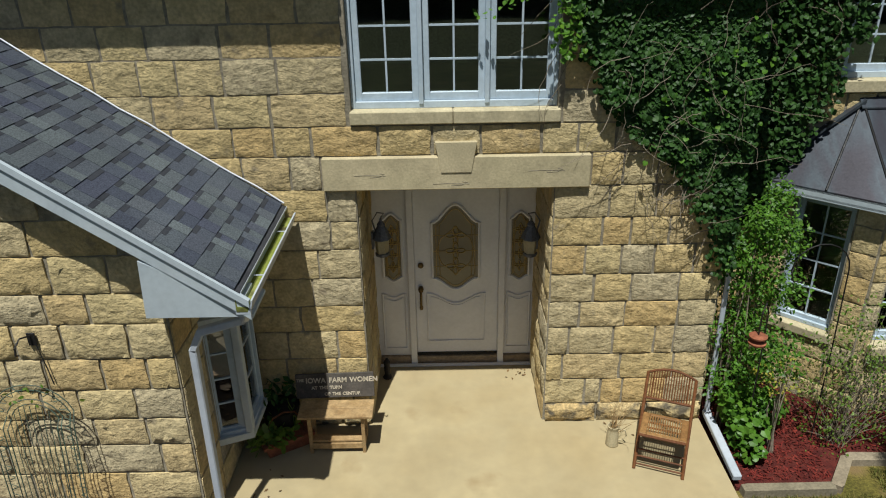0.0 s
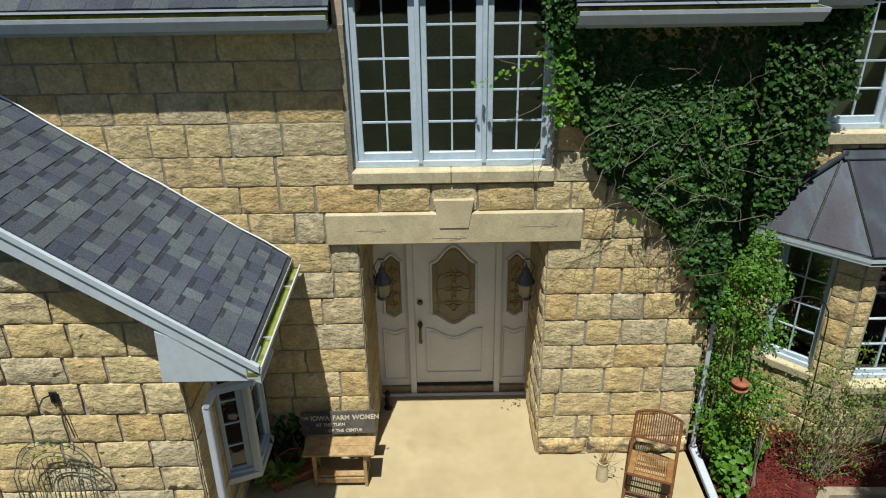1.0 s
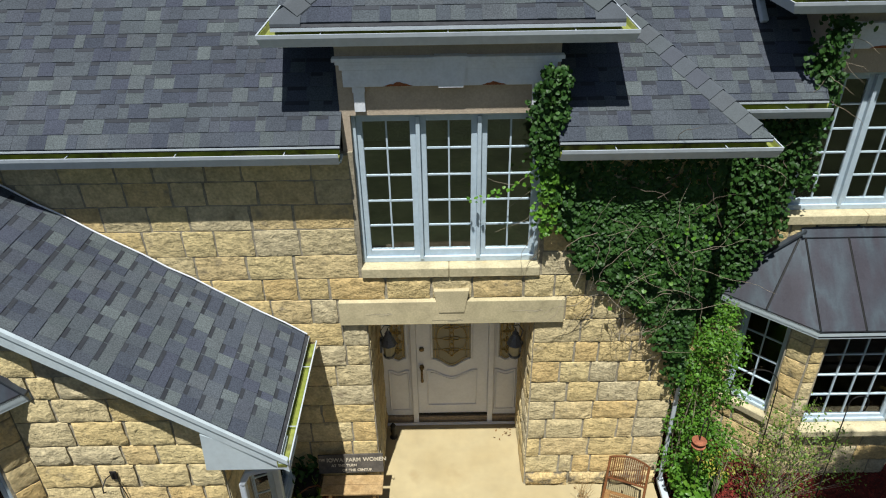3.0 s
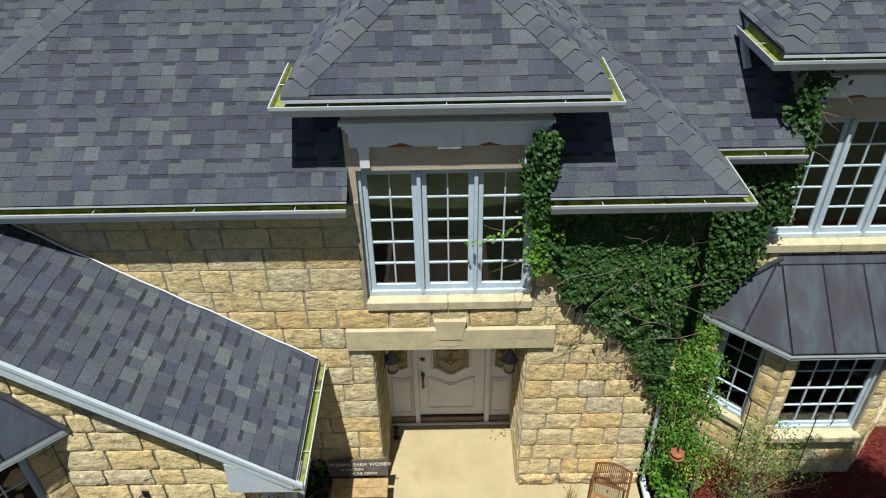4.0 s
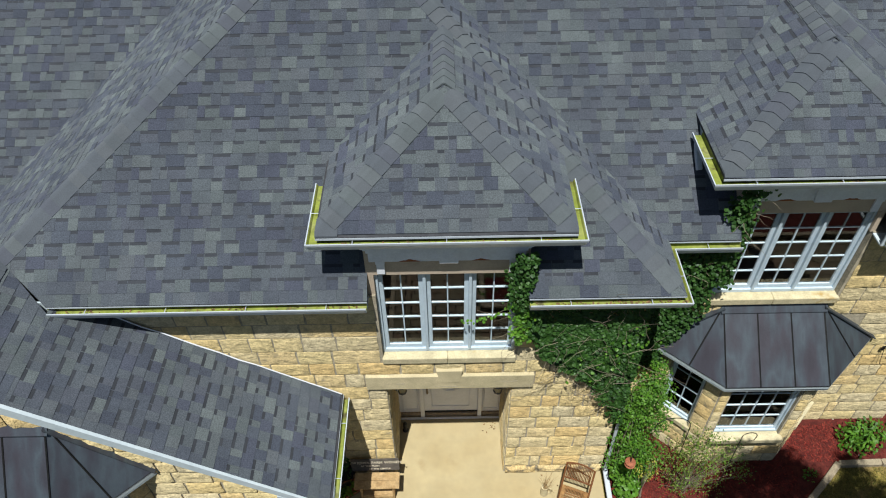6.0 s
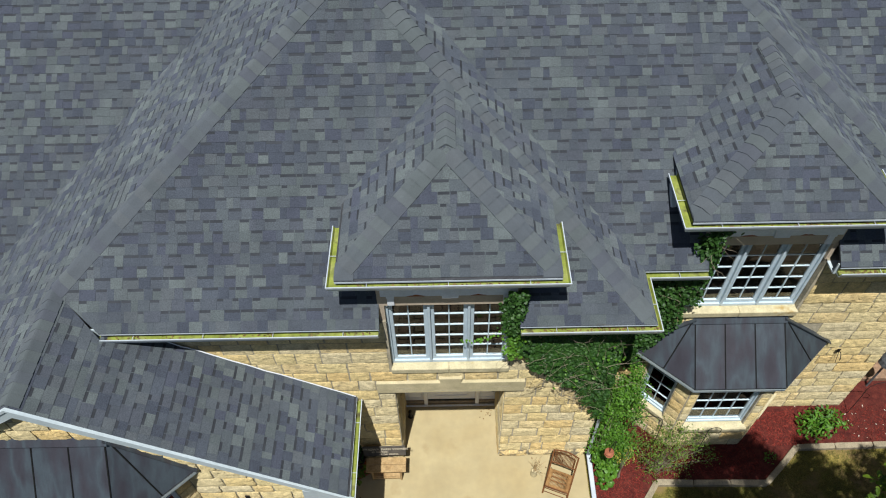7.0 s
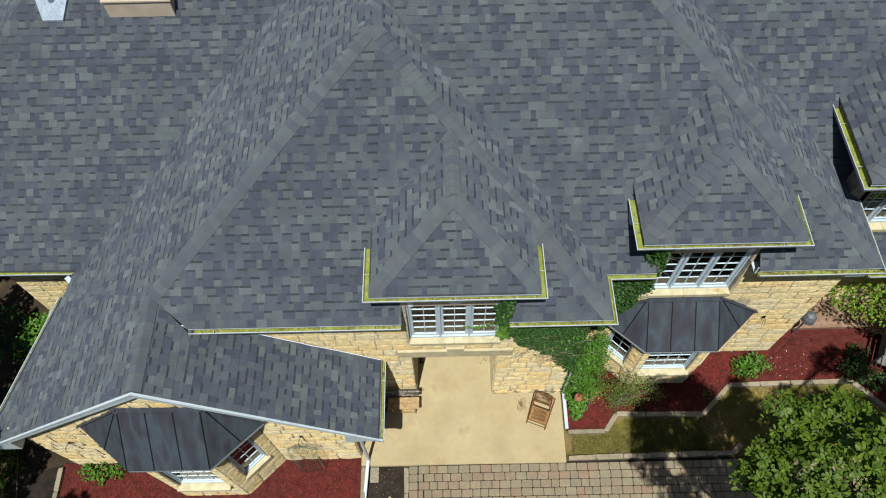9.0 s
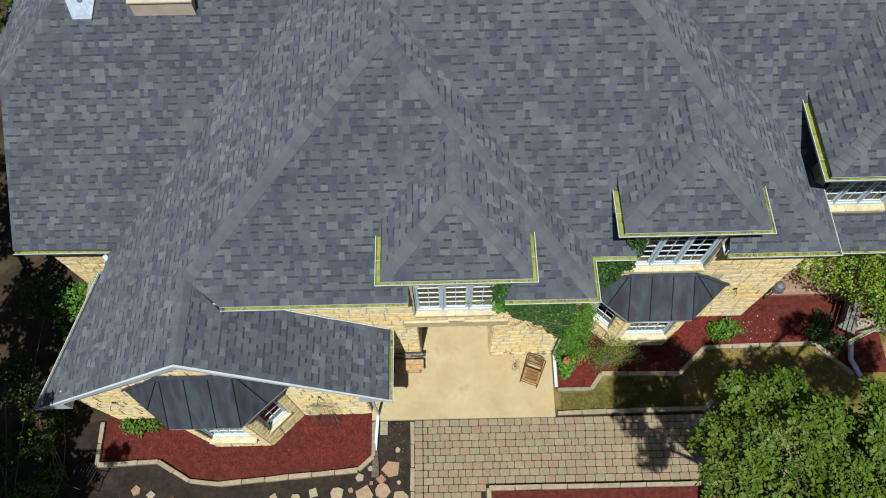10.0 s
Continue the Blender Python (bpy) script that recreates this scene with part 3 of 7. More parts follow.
def lay_all_shingles():
    for parent, a, b, c, plan, up, near, seed in SHINGLE_JOBS:
        rng = random.Random(seed)
        upv = Vector((up[0], up[1], 0)).normalized()
        V = Vector((upv.x, upv.y, a * upv.x + b * upv.y))
        rise = V.length
        V.normalize()
        U = Vector((upv.y, -upv.x, 0))
        W = U.cross(V)
        O = Vector((plan[0][0], plan[0][1], a * plan[0][0] + b * plan[0][1] + c))
        low = min(upv.x * p[0] + upv.y * p[1] for p in plan)
        low = math.floor(low * rise / EXPO + 0.3) * EXPO / rise
        O = O + upv * (low - upv.dot(O)) + Vector((0, 0, (a * upv.x + b * upv.y) * (low - upv.dot(O))))
        uv = [(U.dot(Vector((*p, 0)) - Vector((O.x, O.y, 0))), rise * upv.dot(Vector((*p, 0)) - Vector((O.x, O.y, 0)))) for p in plan]
        if area(uv) < 0:
            uv = uv[::-1]
        M = Matrix((( U.x, V.x, W.x, O.x), (U.y, V.y, W.y, O.y), (U.z, V.z, W.z, O.z), (0, 0, 0, 1)))
        umin, umax, vmax = min(p[0] for p in uv), max(p[0] for p in uv), max(p[1] for p in uv)
        verts, faces, mats, made = [], [], [], 0
        k = 0
        while k * EXPO < vmax:
            v0, u, tooth = k * EXPO, umin - rng.uniform(0, 0.3), rng.random() < 0.5
            row = clip(clip(uv, 0, -1, -v0), 0, 1, v0 + EXPO)
            if len(row) > 2:
                lo, hi = min(p[0] for p in row), max(p[0] for p in row)
                while u < hi:
                    w = rng.choice(WIDTHS)
                    if u + w > lo:
                        poly = clip(clip(clip(clip(uv, -1, 0, -u - 0.0004), 1, 0, u + w - 0.0004), 0, -1, -v0), 0, 1, v0 + EXPO + 0.01)
                        if len(poly) > 2 and abs(area(poly)) > 0.0004:
                            at = M @ Vector((u + w / 2, v0, 0))
                            whole = abs(area(poly)) > (w - 0.0008) * (EXPO + 0.01) * 0.995
                            if near and whole and made < 300 and near[0] < at.x < near[1] and near[2] < at.y < near[3]:
                                ob = new("shingle", tab_mesh(w, tooth))
                                ob.parent = parent
                                ob.matrix_basis = M @ Matrix.Translation((u, v0, 0))
                                made += 1
                            else:
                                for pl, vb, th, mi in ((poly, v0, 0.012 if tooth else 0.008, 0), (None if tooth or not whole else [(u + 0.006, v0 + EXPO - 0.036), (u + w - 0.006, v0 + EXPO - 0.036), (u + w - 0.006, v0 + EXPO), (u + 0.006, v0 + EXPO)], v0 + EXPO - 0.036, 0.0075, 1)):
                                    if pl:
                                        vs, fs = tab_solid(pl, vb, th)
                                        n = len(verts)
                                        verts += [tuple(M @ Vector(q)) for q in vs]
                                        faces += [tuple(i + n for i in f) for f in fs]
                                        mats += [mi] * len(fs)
                    u += w
                    tooth = not tooth if rng.random() < 0.8 else tooth
            k += 1
        if faces:
            me = bpy.data.meshes.new("shingle_field")
            me.from_pydata(verts, [], faces)
            me.polygons.foreach_set("material_index", mats)
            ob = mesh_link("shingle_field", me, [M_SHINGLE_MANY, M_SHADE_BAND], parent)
            tagged(ob, kind="stuff")


CAP_MESH = {}


def cap_run(parent, p, q, na, nb, width=0.155, step=0.145, lap=0.05):
    """Folded cap shingles along a hip or ridge from the low end p to the high end q; na and nb are the ways down on its two sides."""
    p, q = Vector(p), Vector(q)
    d = (q - p).normalized()
    na, nb = (Vector(n) - d * d.dot(Vector(n)) for n in (na, nb))
    na.normalize(), nb.normalize()
    n = (-(na + nb)).normalized()
    key = tuple(round(x, 3) for x in (*d, *na, *nb))
    if key not in CAP_MESH:
        vs = []
        for s, up in ((0.0, 0.021), (step + lap, 0.007)):
            for side, off, dz in ((na, width, -0.002), (na, width * 0.45, 0.006), (na, width * 0.16, 0.009), (None, 0, 0.004), (nb, width * 0.16, 0.009), (nb, width * 0.45, 0.006), (nb, width, -0.002)):
                base = d * s + n * (up + dz) + (side * off if side else Vector())
                vs.append(tuple(base))
        vs += [tuple(Vector(v) - n * 0.02) for v in vs[:7]] + [tuple(Vector(v) - n * 0.02) for v in (vs[7], vs[13])]
        fs = [(i, i + 1, i + 8, i + 7) for i in range(6)] + [(i + 14, i + 15, i + 1, i) for i in range(6)] + [(14, 0, 7, 21), (6, 20, 22, 13)]
        me = bpy.data.meshes.new("ridge_cap")
        me.from_pydata(vs, [], fs)
        me.materials.append(M_CAP)
        CAP_MESH[key] = me
    count = int((q - p).length / step)
    for i in range(count):
        ob = new("ridge_cap", CAP_MESH[key])
        ob.parent = parent
        ob.location = p + d * (i * step)


def gutter(points, label, size=0.115, brackets=0.75, end_drop=None):
    """An eaves gutter along points (the outer rim, the house on the left of the way)."""
    g = empty("gutter", label, "gutter", group="roof gutters")
    P = [Vector(p) for p in points]
    dirs = [(b - a).normalized() for a, b in zip(P, P[1:])]
    sides = [Vector((-d.y, d.x, 0)) for d in dirs]
    mit = []
    for i in range(len(P)):
        s0, s1 = sides[max(0, i - 1)], sides[min(len(sides) - 1, i)]
        mit.append((s0 + s1) / (1 + s0.dot(s1)))

    def sweep(profile, name, material, lab=""):
        bm = bmesh.new()
        rings = [[bm.verts.new(p + m * o + Vector((0, 0, h))) for o, h in profile] for p, m in zip(P, mit)]
        for q, w in zip(rings, rings[1:]):
            for k in range(len(profile)):
                bm.faces.new((q[k], q[(k + 1) % len(profile)], w[(k + 1) % len(profile)], w[k]))
        bm.faces.new(rings[0][::-1])
        bm.faces.new(rings[-1])
        bmesh.ops.recalc_face_normals(bm, faces=bm.faces[:])
        return part(name, bm, material, g, lab)

    s, v = size, min(size, 0.10)
    deep = min(v - 0.016, 0.045)
    sweep([(0, 0), (0.012, 0), (0.012, -0.02), (0.035, -v + 0.012), (s - 0.004, -v + 0.012), (s - 0.004, 0.02), (s, 0.02), (s, -v), (0.03, -v), (0.004, -0.03)], "trough", M_GUTTER)
    sweep([(0.0125, -0.012), (0.037, -v + 0.016), (s - 0.006, -v + 0.016), (s - 0.006, 0.012), (s - 0.010, 0.012), (s - 0.014, -deep), (0.030, -deep), (0.017, -0.012)], "lining", M_ALGAE, "yellow-green algae film inside the gutter")
    for a, b, d, sd in zip(P, P[1:], dirs, sides):
        ln = (b - a).length
        n = max(1, int(ln / brackets))
        for i in range(n):
            c = a + d * (ln * (i + 0.5) / n)
            bm = bmesh.new()
            tube(bm, [c + sd * 0.004 + Vector((0, 0, -0.008)), c + sd * (s - 0.004) + Vector((0, 0, -0.008))], 0.0045, 5)
            part("bracket", bm, M_GUTTER, g)
    return g


def roof(name, label):
    return empty(name, label, "roof", kind="structure")


def slope(x0, z0, k):
    return k, 0.0, z0 - k * x0


KC = 0.75
C0 = 4.33 - KC * 5.54
PEAK = (-1.17, 9.49, 4.33 + KC * (9.49 - 5.54))
# centre roof, hipped round the entrance block
r_centre = roof("roof_centre", "dark grey asphalt shingle hipped roof over the entrance")
pc = [(-4.42, 5.61), (2.67, 5.61), (-1.17, 9.49), (-5.0, 6.06)]
DX0, DX1 = -0.865, 0.925
for piece, near in ((clip(pc, 1, 0, DX0), (-3.6, -0.8, 5.6, 6.8)), (clip(pc, -1, 0, -DX1), (0.9, 3, 5.6, 7.2)), (clip(clip(clip(pc, -1, 0, -DX0), 1, 0, DX1), 0, -1, -7.0), None)):
    roof_plane(r_centre, 0, KC, C0, piece, (0, 1), near, seed=len(piece) + int(piece[0][0] * 10))
KL = 0.677
L0 = 2.22 + KL * 8.69
roof_plane(r_centre, KL, 0, L0, [(-8.64, 4.27), (-5.0, 4.43), (-5.0, 6.06), (-7.42, 6.98)], (1, 0), None, seed=71)
roof_plane(r_centre, KL, 0, L0, [(-7.42, 6.98), (-5.0, 6.06), (-1.17, 9.49), (-1.17, 13.42), (-7.35, 7.40)], (1, 0), None, seed=72)
KR = (PEAK[2] - 4.33) / (2.74 + 1.17)
roof_plane(r_centre, -KR, 0, 4.33 + KR * 2.74, [(2.66, 5.62), (2.66, 6.52), (-1.17, 10.40), (-1.17, 9.49)], (-1, 0), (1.2, 2.7, 5.6, 8.0), seed=73)
cap_run(r_centre, (-5.0, 6.06, 4.722), (PEAK[0], PEAK[1], PEAK[2] + 0.008), (-1, 0, -KL), (0, -1, -KC))
cap_run(r_centre, (2.58, 5.70, 4.452), PEAK, (0, -1, -KC), (1, 0, -KR))
cap_run(r_centre, (-1.17, 13.0, PEAK[2] + 0.01), PEAK, (1, 0, -KR), (-1, 0, -KL))
# wing: the slope towards the entrance court
r_wing = roof("roof_wing", "dark grey asphalt shingle roof of the gabled front wing")
roof_plane(r_wing, -KL, 0, 2.22 - KL * 1.31, [(-4.42, 4.405), (-1.39, 4.27), (-1.39, 5.80), (-4.42, 5.80)], (-1, 0), (-4.5, -1.3, 4.2, 5.9), seed=74)
roof_plane(r_wing, -KL, 0, 2.22 - KL * 1.31, [(-5.0, 4.43), (-4.42, 4.405), (-4.42, 5.56), (-5.0, 6.08)], (-1, 0), (-5.1, -4.3, 4.3, 6.2), seed=75)
cap_run(r_wing, (-5.0, 4.45, RIDGE_Z + 0.01), (-5.0, 6.1, RIDGE_Z + 0.01), (1, 0, -KL), (-1, 0, -KL))
# rear left body
KB = 0.69
r_body = roof("roof_rear_left", "dark grey asphalt shingle roof of the rear wing")
roof_plane(r_body, 0, KB, 3.17 - KB * 7.34, [(-9.36, 7.42), (-7.16, 7.38), (-1.10, 13.28), (-6.3, 13.28), (-9.18, 10.29)], (0, 1), None, seed=76)
roof_plane(r_body, 0.62, 0, 5.21 + 0.62 * 9.18, [(-9.18, 10.29), (-6.3, 13.28), (-9.6, 13.9), (-9.9, 10.3)], (1, 0), None, seed=77)
cap_run(r_body, (-9.18, 10.29, 5.22), (-6.3, 13.28, 7.05), (-1, 0, -0.62), (0, -1, -KB))
# right front
r_right = roof("roof_right", "dark grey asphalt shingle roof over the right wing")
M0 = 4.33 - KC * 6.38
pm = [(2.60, 6.46), (7.42, 6.46), (3.12, 10.45), (-1.17, 10.45), (-1.17, 10.26)]
for piece, near in ((clip(pm, 1, 0, 3.52), (1.5, 3.5, 6.4, 8.6)), (clip(pm, -1, 0, -5.28), (5.2, 7.4, 6.4, 7.6)), (clip(clip(clip(pm, -1, 0, -3.52), 1, 0, 5.28), 0, -1, -7.8), None)):
    roof_plane(r_right, 0, KC, M0, piece, (0, 1), near, seed=80 + len(piece))
roof_plane(r_right, -0.70, 0, 4.33 + 0.70 * 7.46, [(7.42, 6.42), (7.42, 8.08), (3.12, 12.09), (3.12, 10.45)], (-1, 0), None, seed=84)
cap_run(r_right, (7.31, 6.54, 4.45), (3.12, 10.45, 7.38), (0, -1, -KC), (1, 0, -0.70))
cap_run(r_right, (3.12, 10.45, 7.38), (-1.1, 10.45, 7.38), (0, -1, -KC), (0, 1, -KC))
roof_plane(r_right, 0, -KC, 7.38 + KC * 10.45, [(3.12, 10.45), (3.12, 14.4), (-1.17, 14.4), (-1.17, 10.45)], (0, -1), None, seed=85)
r_far = roof("roof_far_right", "dark grey asphalt shingle roof of the far wing")
F0 = 4.3 - KC * 8.0
pf = [(7.36, 8.0), (12.5, 8.0), (12.5, 12.09), (3.12, 12.09)]
for piece in (clip(pf, 1, 0, 7.5), clip(pf, -1, 0, -9.15), clip(clip(clip(pf, -1, 0, -7.5), 1, 0, 9.15), 0, -1, -9.2)):
    if len(piece) > 2:
        roof_plane(r_far, 0, KC, F0, piece, (0, 1), None, seed=86 + len(piece))
roof_plane(r_far, 0, 0.71, 2.75 - 0.71 * 7.13, [(7.25, 7.16), (12.5, 7.16), (12.5, 7.9), (7.25, 7.9)], (0, 1), None, seed=89)
roof_plane(r_far, 0, -KC, F0 + KC * 24.18, [(3.12, 12.09), (12.5, 12.09), (12.5, 14.5), (3.12, 14.5)], (0, -1), None, seed=90)


def dormer(name, x0, x1, yf, ye, zg, apex_y, plane, wall_y, label, seed, near):
    """A hipped dormer roof: eaves rim x0..x1 at height zg, front at yf; plane: (k, c) of the roof that it grows from."""
    k, c = plane
    cx, half = (x0 + x1) / 2, (x1 - x0) / 2
    zr = zg + 1.03
    kf, ks = 1.03 / (apex_y - yf), 1.03 / half
    yb, ye2 = (zr - c) / k, (zg - c) / k
    e, f = 0.060, 0.105
    d = roof(name, label)
    roof_plane(d, 0, kf, zg - kf * yf, [(x0 + f, yf + e), (x1 - f, yf + e), (x1 - f, yf + f * (apex_y - yf) / half), (cx, apex_y), (x0 + f, yf + f * (apex_y - yf) / half)], (0, 1), near, seed)
    roof_plane(d, ks, 0, zg - ks * x0, [(x0 + f, yf + f * (apex_y - yf) / half), (cx, apex_y), (cx, yb + 0.07), (x0 + f, ye2 + 0.13)], (1, 0), near, seed + 1)
    roof_plane(d, -ks, 0, zg + ks * x1, [(x1 - f, yf + f * (apex_y - yf) / half), (x1 - f, ye2 + 0.13), (cx, yb + 0.07), (cx, apex_y)], (-1, 0), near, seed + 2)
    r = (apex_y - yf) / half
    g = 0.21
    for xe, s in ((x0, 1), (x1, -1)):
        a, b = ((-1, 0, -ks), (0, -1, -kf)) if s > 0 else ((0, -1, -kf), (1, 0, -ks))
        cap_run(d, (xe + s * g, yf + g * r, zg + g * ks + 0.006), (cx, apex_y, zr + 0.01), a, b, width=0.145)
        # the lowest cap, trimmed to the eaves
        on_front = lambda x, y: (xe + s * x, yf + y, zg + y * kf + 0.019)
        on_side = lambda x, y: (xe + s * x, yf + y, zg + x * ks + 0.019)
        bm = bmesh.new()
        q = [bm.verts.new(p) for p in (on_front(f, e), on_front(f + 0.23, e), on_front(g + 0.13, (g - 0.075) * r), on_front(g + 0.05, (g + 0.05) * r), on_front(f, f * r), on_side(f, f * r + 0.20), on_side(g - 0.08, g * r + 0.12))]
        bm.faces.new((q[0], q[1], q[2], q[3], q[4]))
        bm.faces.new((q[4], q[3], q[6], q[5]))
        low = bmesh.ops.extrude_face_region(bm, geom=bm.faces[:])
        for v in low["geom"]:
            if isinstance(v, bmesh.types.BMVert):
                v.co.z -= 0.022
        bmesh.ops.recalc_face_normals(bm, faces=bm.faces[:])
        part("corner_cap", bm, M_CAP, d)
    cap_run(d, (cx, apex_y, zr + 0.01), (cx, yb, zr + 0.01), (-1, 0, -ks), (1, 0, -ks), width=0.145)
    gutter([(x0, ye, zg), (x0, yf, zg), (x1, yf, zg), (x1, ye, zg)], "white metal gutter with yellow-green algae round the dormer", size=0.135)
    t = 0.136
    part("drip_edge", boxes((x0 + f, x1 - f, yf + e - 0.006, yf + e - 0.002, zg + e * kf - 0.038, zg + e * kf - 0.012)), M_GUTTER, d, "white metal drip edge under the shingles")
    part("soffit", boxes((x0 + t, x1 - t, yf + t, yf + 0.6, zg - 0.13, zg - 0.10), (x0 + t, x0 + 0.6, yf + 0.6, ye2 + 0.1, zg - 0.13, zg - 0.10), (x1 - 0.6, x1 - t, yf + 0.6, ye2 + 0.1, zg - 0.13, zg - 0.10)), M_WHITE, d)
    part("fascia", boxes((x0 + t, x1 - t, yf + t, yf + t + 0.02, zg - 0.12, zg + 0.04), (x0 + t, x0 + t + 0.02, yf + t, ye2 + 0.1, zg - 0.12, zg + 0.04), (x1 - t - 0.02, x1 - t, yf + t, ye2 + 0.1, zg - 0.12, zg + 0.04)), M_WHITE, d)
    return d


def dormer_front(name, x0, x1, y, zw, zt, wx0, wx1, depth, group):
    """Stucco dormer face with its painted head trim and cheeks."""
    f = empty(name, "beige stucco dormer face with weathered white head trim", "wall", kind="structure")
    part("face", boxes((x0, wx0, y, y + 0.2, TOP - 0.02, zt), (wx1, x1, y, y + 0.2, TOP - 0.02, zt), (wx0, wx1, y, y + 0.2, zw, zt), (x0, x0 + 0.12, y + 0.2, y + depth, TOP, zt), (x1 - 0.12, x1, y + 0.2, y + depth, TOP, zt)), M_STUCCO, f)
    cx = (x0 + x1) / 2
    zb, zc = zt - 0.37, zt - 0.13
    for sd, xo in ((-1, x0), (1, x1)):
        xi = cx + 0.02 + sd * 0.09
        steps = ((zc, zc - 0.030, 0.02, 0.075), (zc - 0.030, zc - 0.055, -0.005, 0.068), (zc - 0.055, zc - 0.10, -0.035, 0.060), (zc - 0.10, zb, -0.055, 0.052))
        bm = bmesh.new()
        for z1, z0, out, dp in steps:
            box(bm, *sorted((xi, xo + sd * out)), y - dp, y - 0.002, z0, z1, bevel=0.003)
        part("head_trim", bm, M_PEEL, f)
    bm = bmesh.new()
    prism(bm, [(cx + 0.02 - 0.13, y - 0.084, zc + 0.008), (cx + 0.02 + 0.13, y - 0.084, zc + 0.008), (cx + 0.02 + 0.10, y - 0.084, zb - 0.004), (cx + 0.02 - 0.10, y - 0.084, zb - 0.004)], (0, 0.08, 0))
    part("keystone", bm, M_PEEL, f)
    for a, b in ((x0 + 0.13, x0 + 0.22), (x1 - 0.22, x1 - 0.13)):
        part("side_trim", boxes((a, b, y - 0.03, y - 0.002, max(zw + 0.01, zb - 0.22), zb - 0.002), bevel=0.004), M_PEEL, f)
        part("side_trim_block", boxes((a - 0.006, b + 0.006, y - 0.04, y - 0.032, zb - 0.05, zb - 0.004)), M_PEEL, f)
    for sx, sw in ((x0 + 0.38, 0.24), (cx + 0.27, 0.20)):
        bm = bmesh.new()
        rr = random.Random(int(sx * 100) + 500)
        ups = [(sx + sw * i / 9, zb + 0.006 + 0.034 * math.sin(math.pi * i / 9) ** 1.5 * rr.uniform(0.45, 1.0)) for i in range(10)]
        prism(bm, [(px, y - 0.0555, pz) for px, pz in ups] + [(sx + sw * 0.9, y - 0.0555, zb + 0.003), (sx + sw * 0.1, y - 0.0555, zb + 0.003)], (0, 0.0025, 0))
        part("rust_patch", bm, M_RUST, f, "brown rust stain")
    return f


dormer("roof_dormer_entrance", -1.42, 1.47, 5.60, 6.58, 5.28, 6.88, (KC, C0), 5.86, "dark grey shingle hipped dormer roof above the entrance", 100, (-1.4, 1.5, 5.6, 7.2))
dormer("roof_dormer_right", 2.98, 5.83, 6.44, 7.42, 5.26, 7.72, (KC, M0), 6.75, "dark grey shingle hipped dormer roof above the bay", 110, (2.9, 5.9, 6.4, 8.0))
dormer("roof_dormer_far", 6.93, 9.75, 7.47, 9.36, 5.30, 8.75, (KC, F0), 7.9, "dark grey shingle hipped dormer roof of the far wing", 120, None)
dormer_front("wall_dormer_entrance", -0.88, 0.93, 5.86, 4.54, 5.17, -0.80, 0.85, 1.0, "")
dormer_front("wall_dormer_right", 3.50, 5.30, 6.75, 4.54, 5.15, 3.56, 5.24, 1.0, "")
dormer_front("wall_dormer_far", 7.45, 9.2, 7.9, 4.75, 5.19, 7.55, 9.1, 1.3, "")

# white metal drip edges along the eaves
drip = empty("trim_drip_edge", "white metal drip edge under the lowest shingles", "trim", kind="structure")
for lot in ((-4.42, -0.87, 5.602, 5.606, 4.360, 4.376), (0.93, 2.665, 5.602, 5.606, 4.360, 4.376), (2.665, 3.52, 6.452, 6.456, 4.360, 4.376), (5.28, 7.42, 6.452, 6.456, 4.360, 4.376), (-1.386, -1.382, 4.28, 5.80, 2.250, 2.268)):
    part("drip_strip", boxes(lot), M_GUTTER, drip)
# eaves: gutters, fascia and soffit boards
gutter([(-4.45, 5.54, 4.33), (-0.88, 5.54, 4.33)], "white metal gutter with yellow-green algae along the front eave")
gutter([(0.94, 5.54, 4.33), (2.74, 5.54, 4.33), (2.74, 6.38, 4.33), (3.54, 6.38, 4.33)], "white metal gutter stepping round the corner of the eave")
gutter([(5.29, 6.38, 4.33), (7.47, 6.38, 4.33), (7.47, 7.98, 4.33)], "white metal gutter with leaf debris over the bed wall")
gutter([(-1.31, 4.25, 2.22), (-1.31, 5.78, 2.22)], "white metal gutter with green lining on the wing eave")
gutter([(-9.36, 7.34, 3.20), (-7.32, 7.32, 3.20)], "white metal gutter with algae on the rear wing")
gutter([(-7.55, 6.95, 3.03), (-8.77, 4.25, 2.22)], "thin white gutter along the outer wing eave", size=0.055)
gutter([(8.2, 7.09, 2.76), (12.5, 7.09, 2.76)], "white metal gutter of the low roof")
trim = empty("trim_eaves", "white painted fascia and soffit boards", "trim", kind="structure")
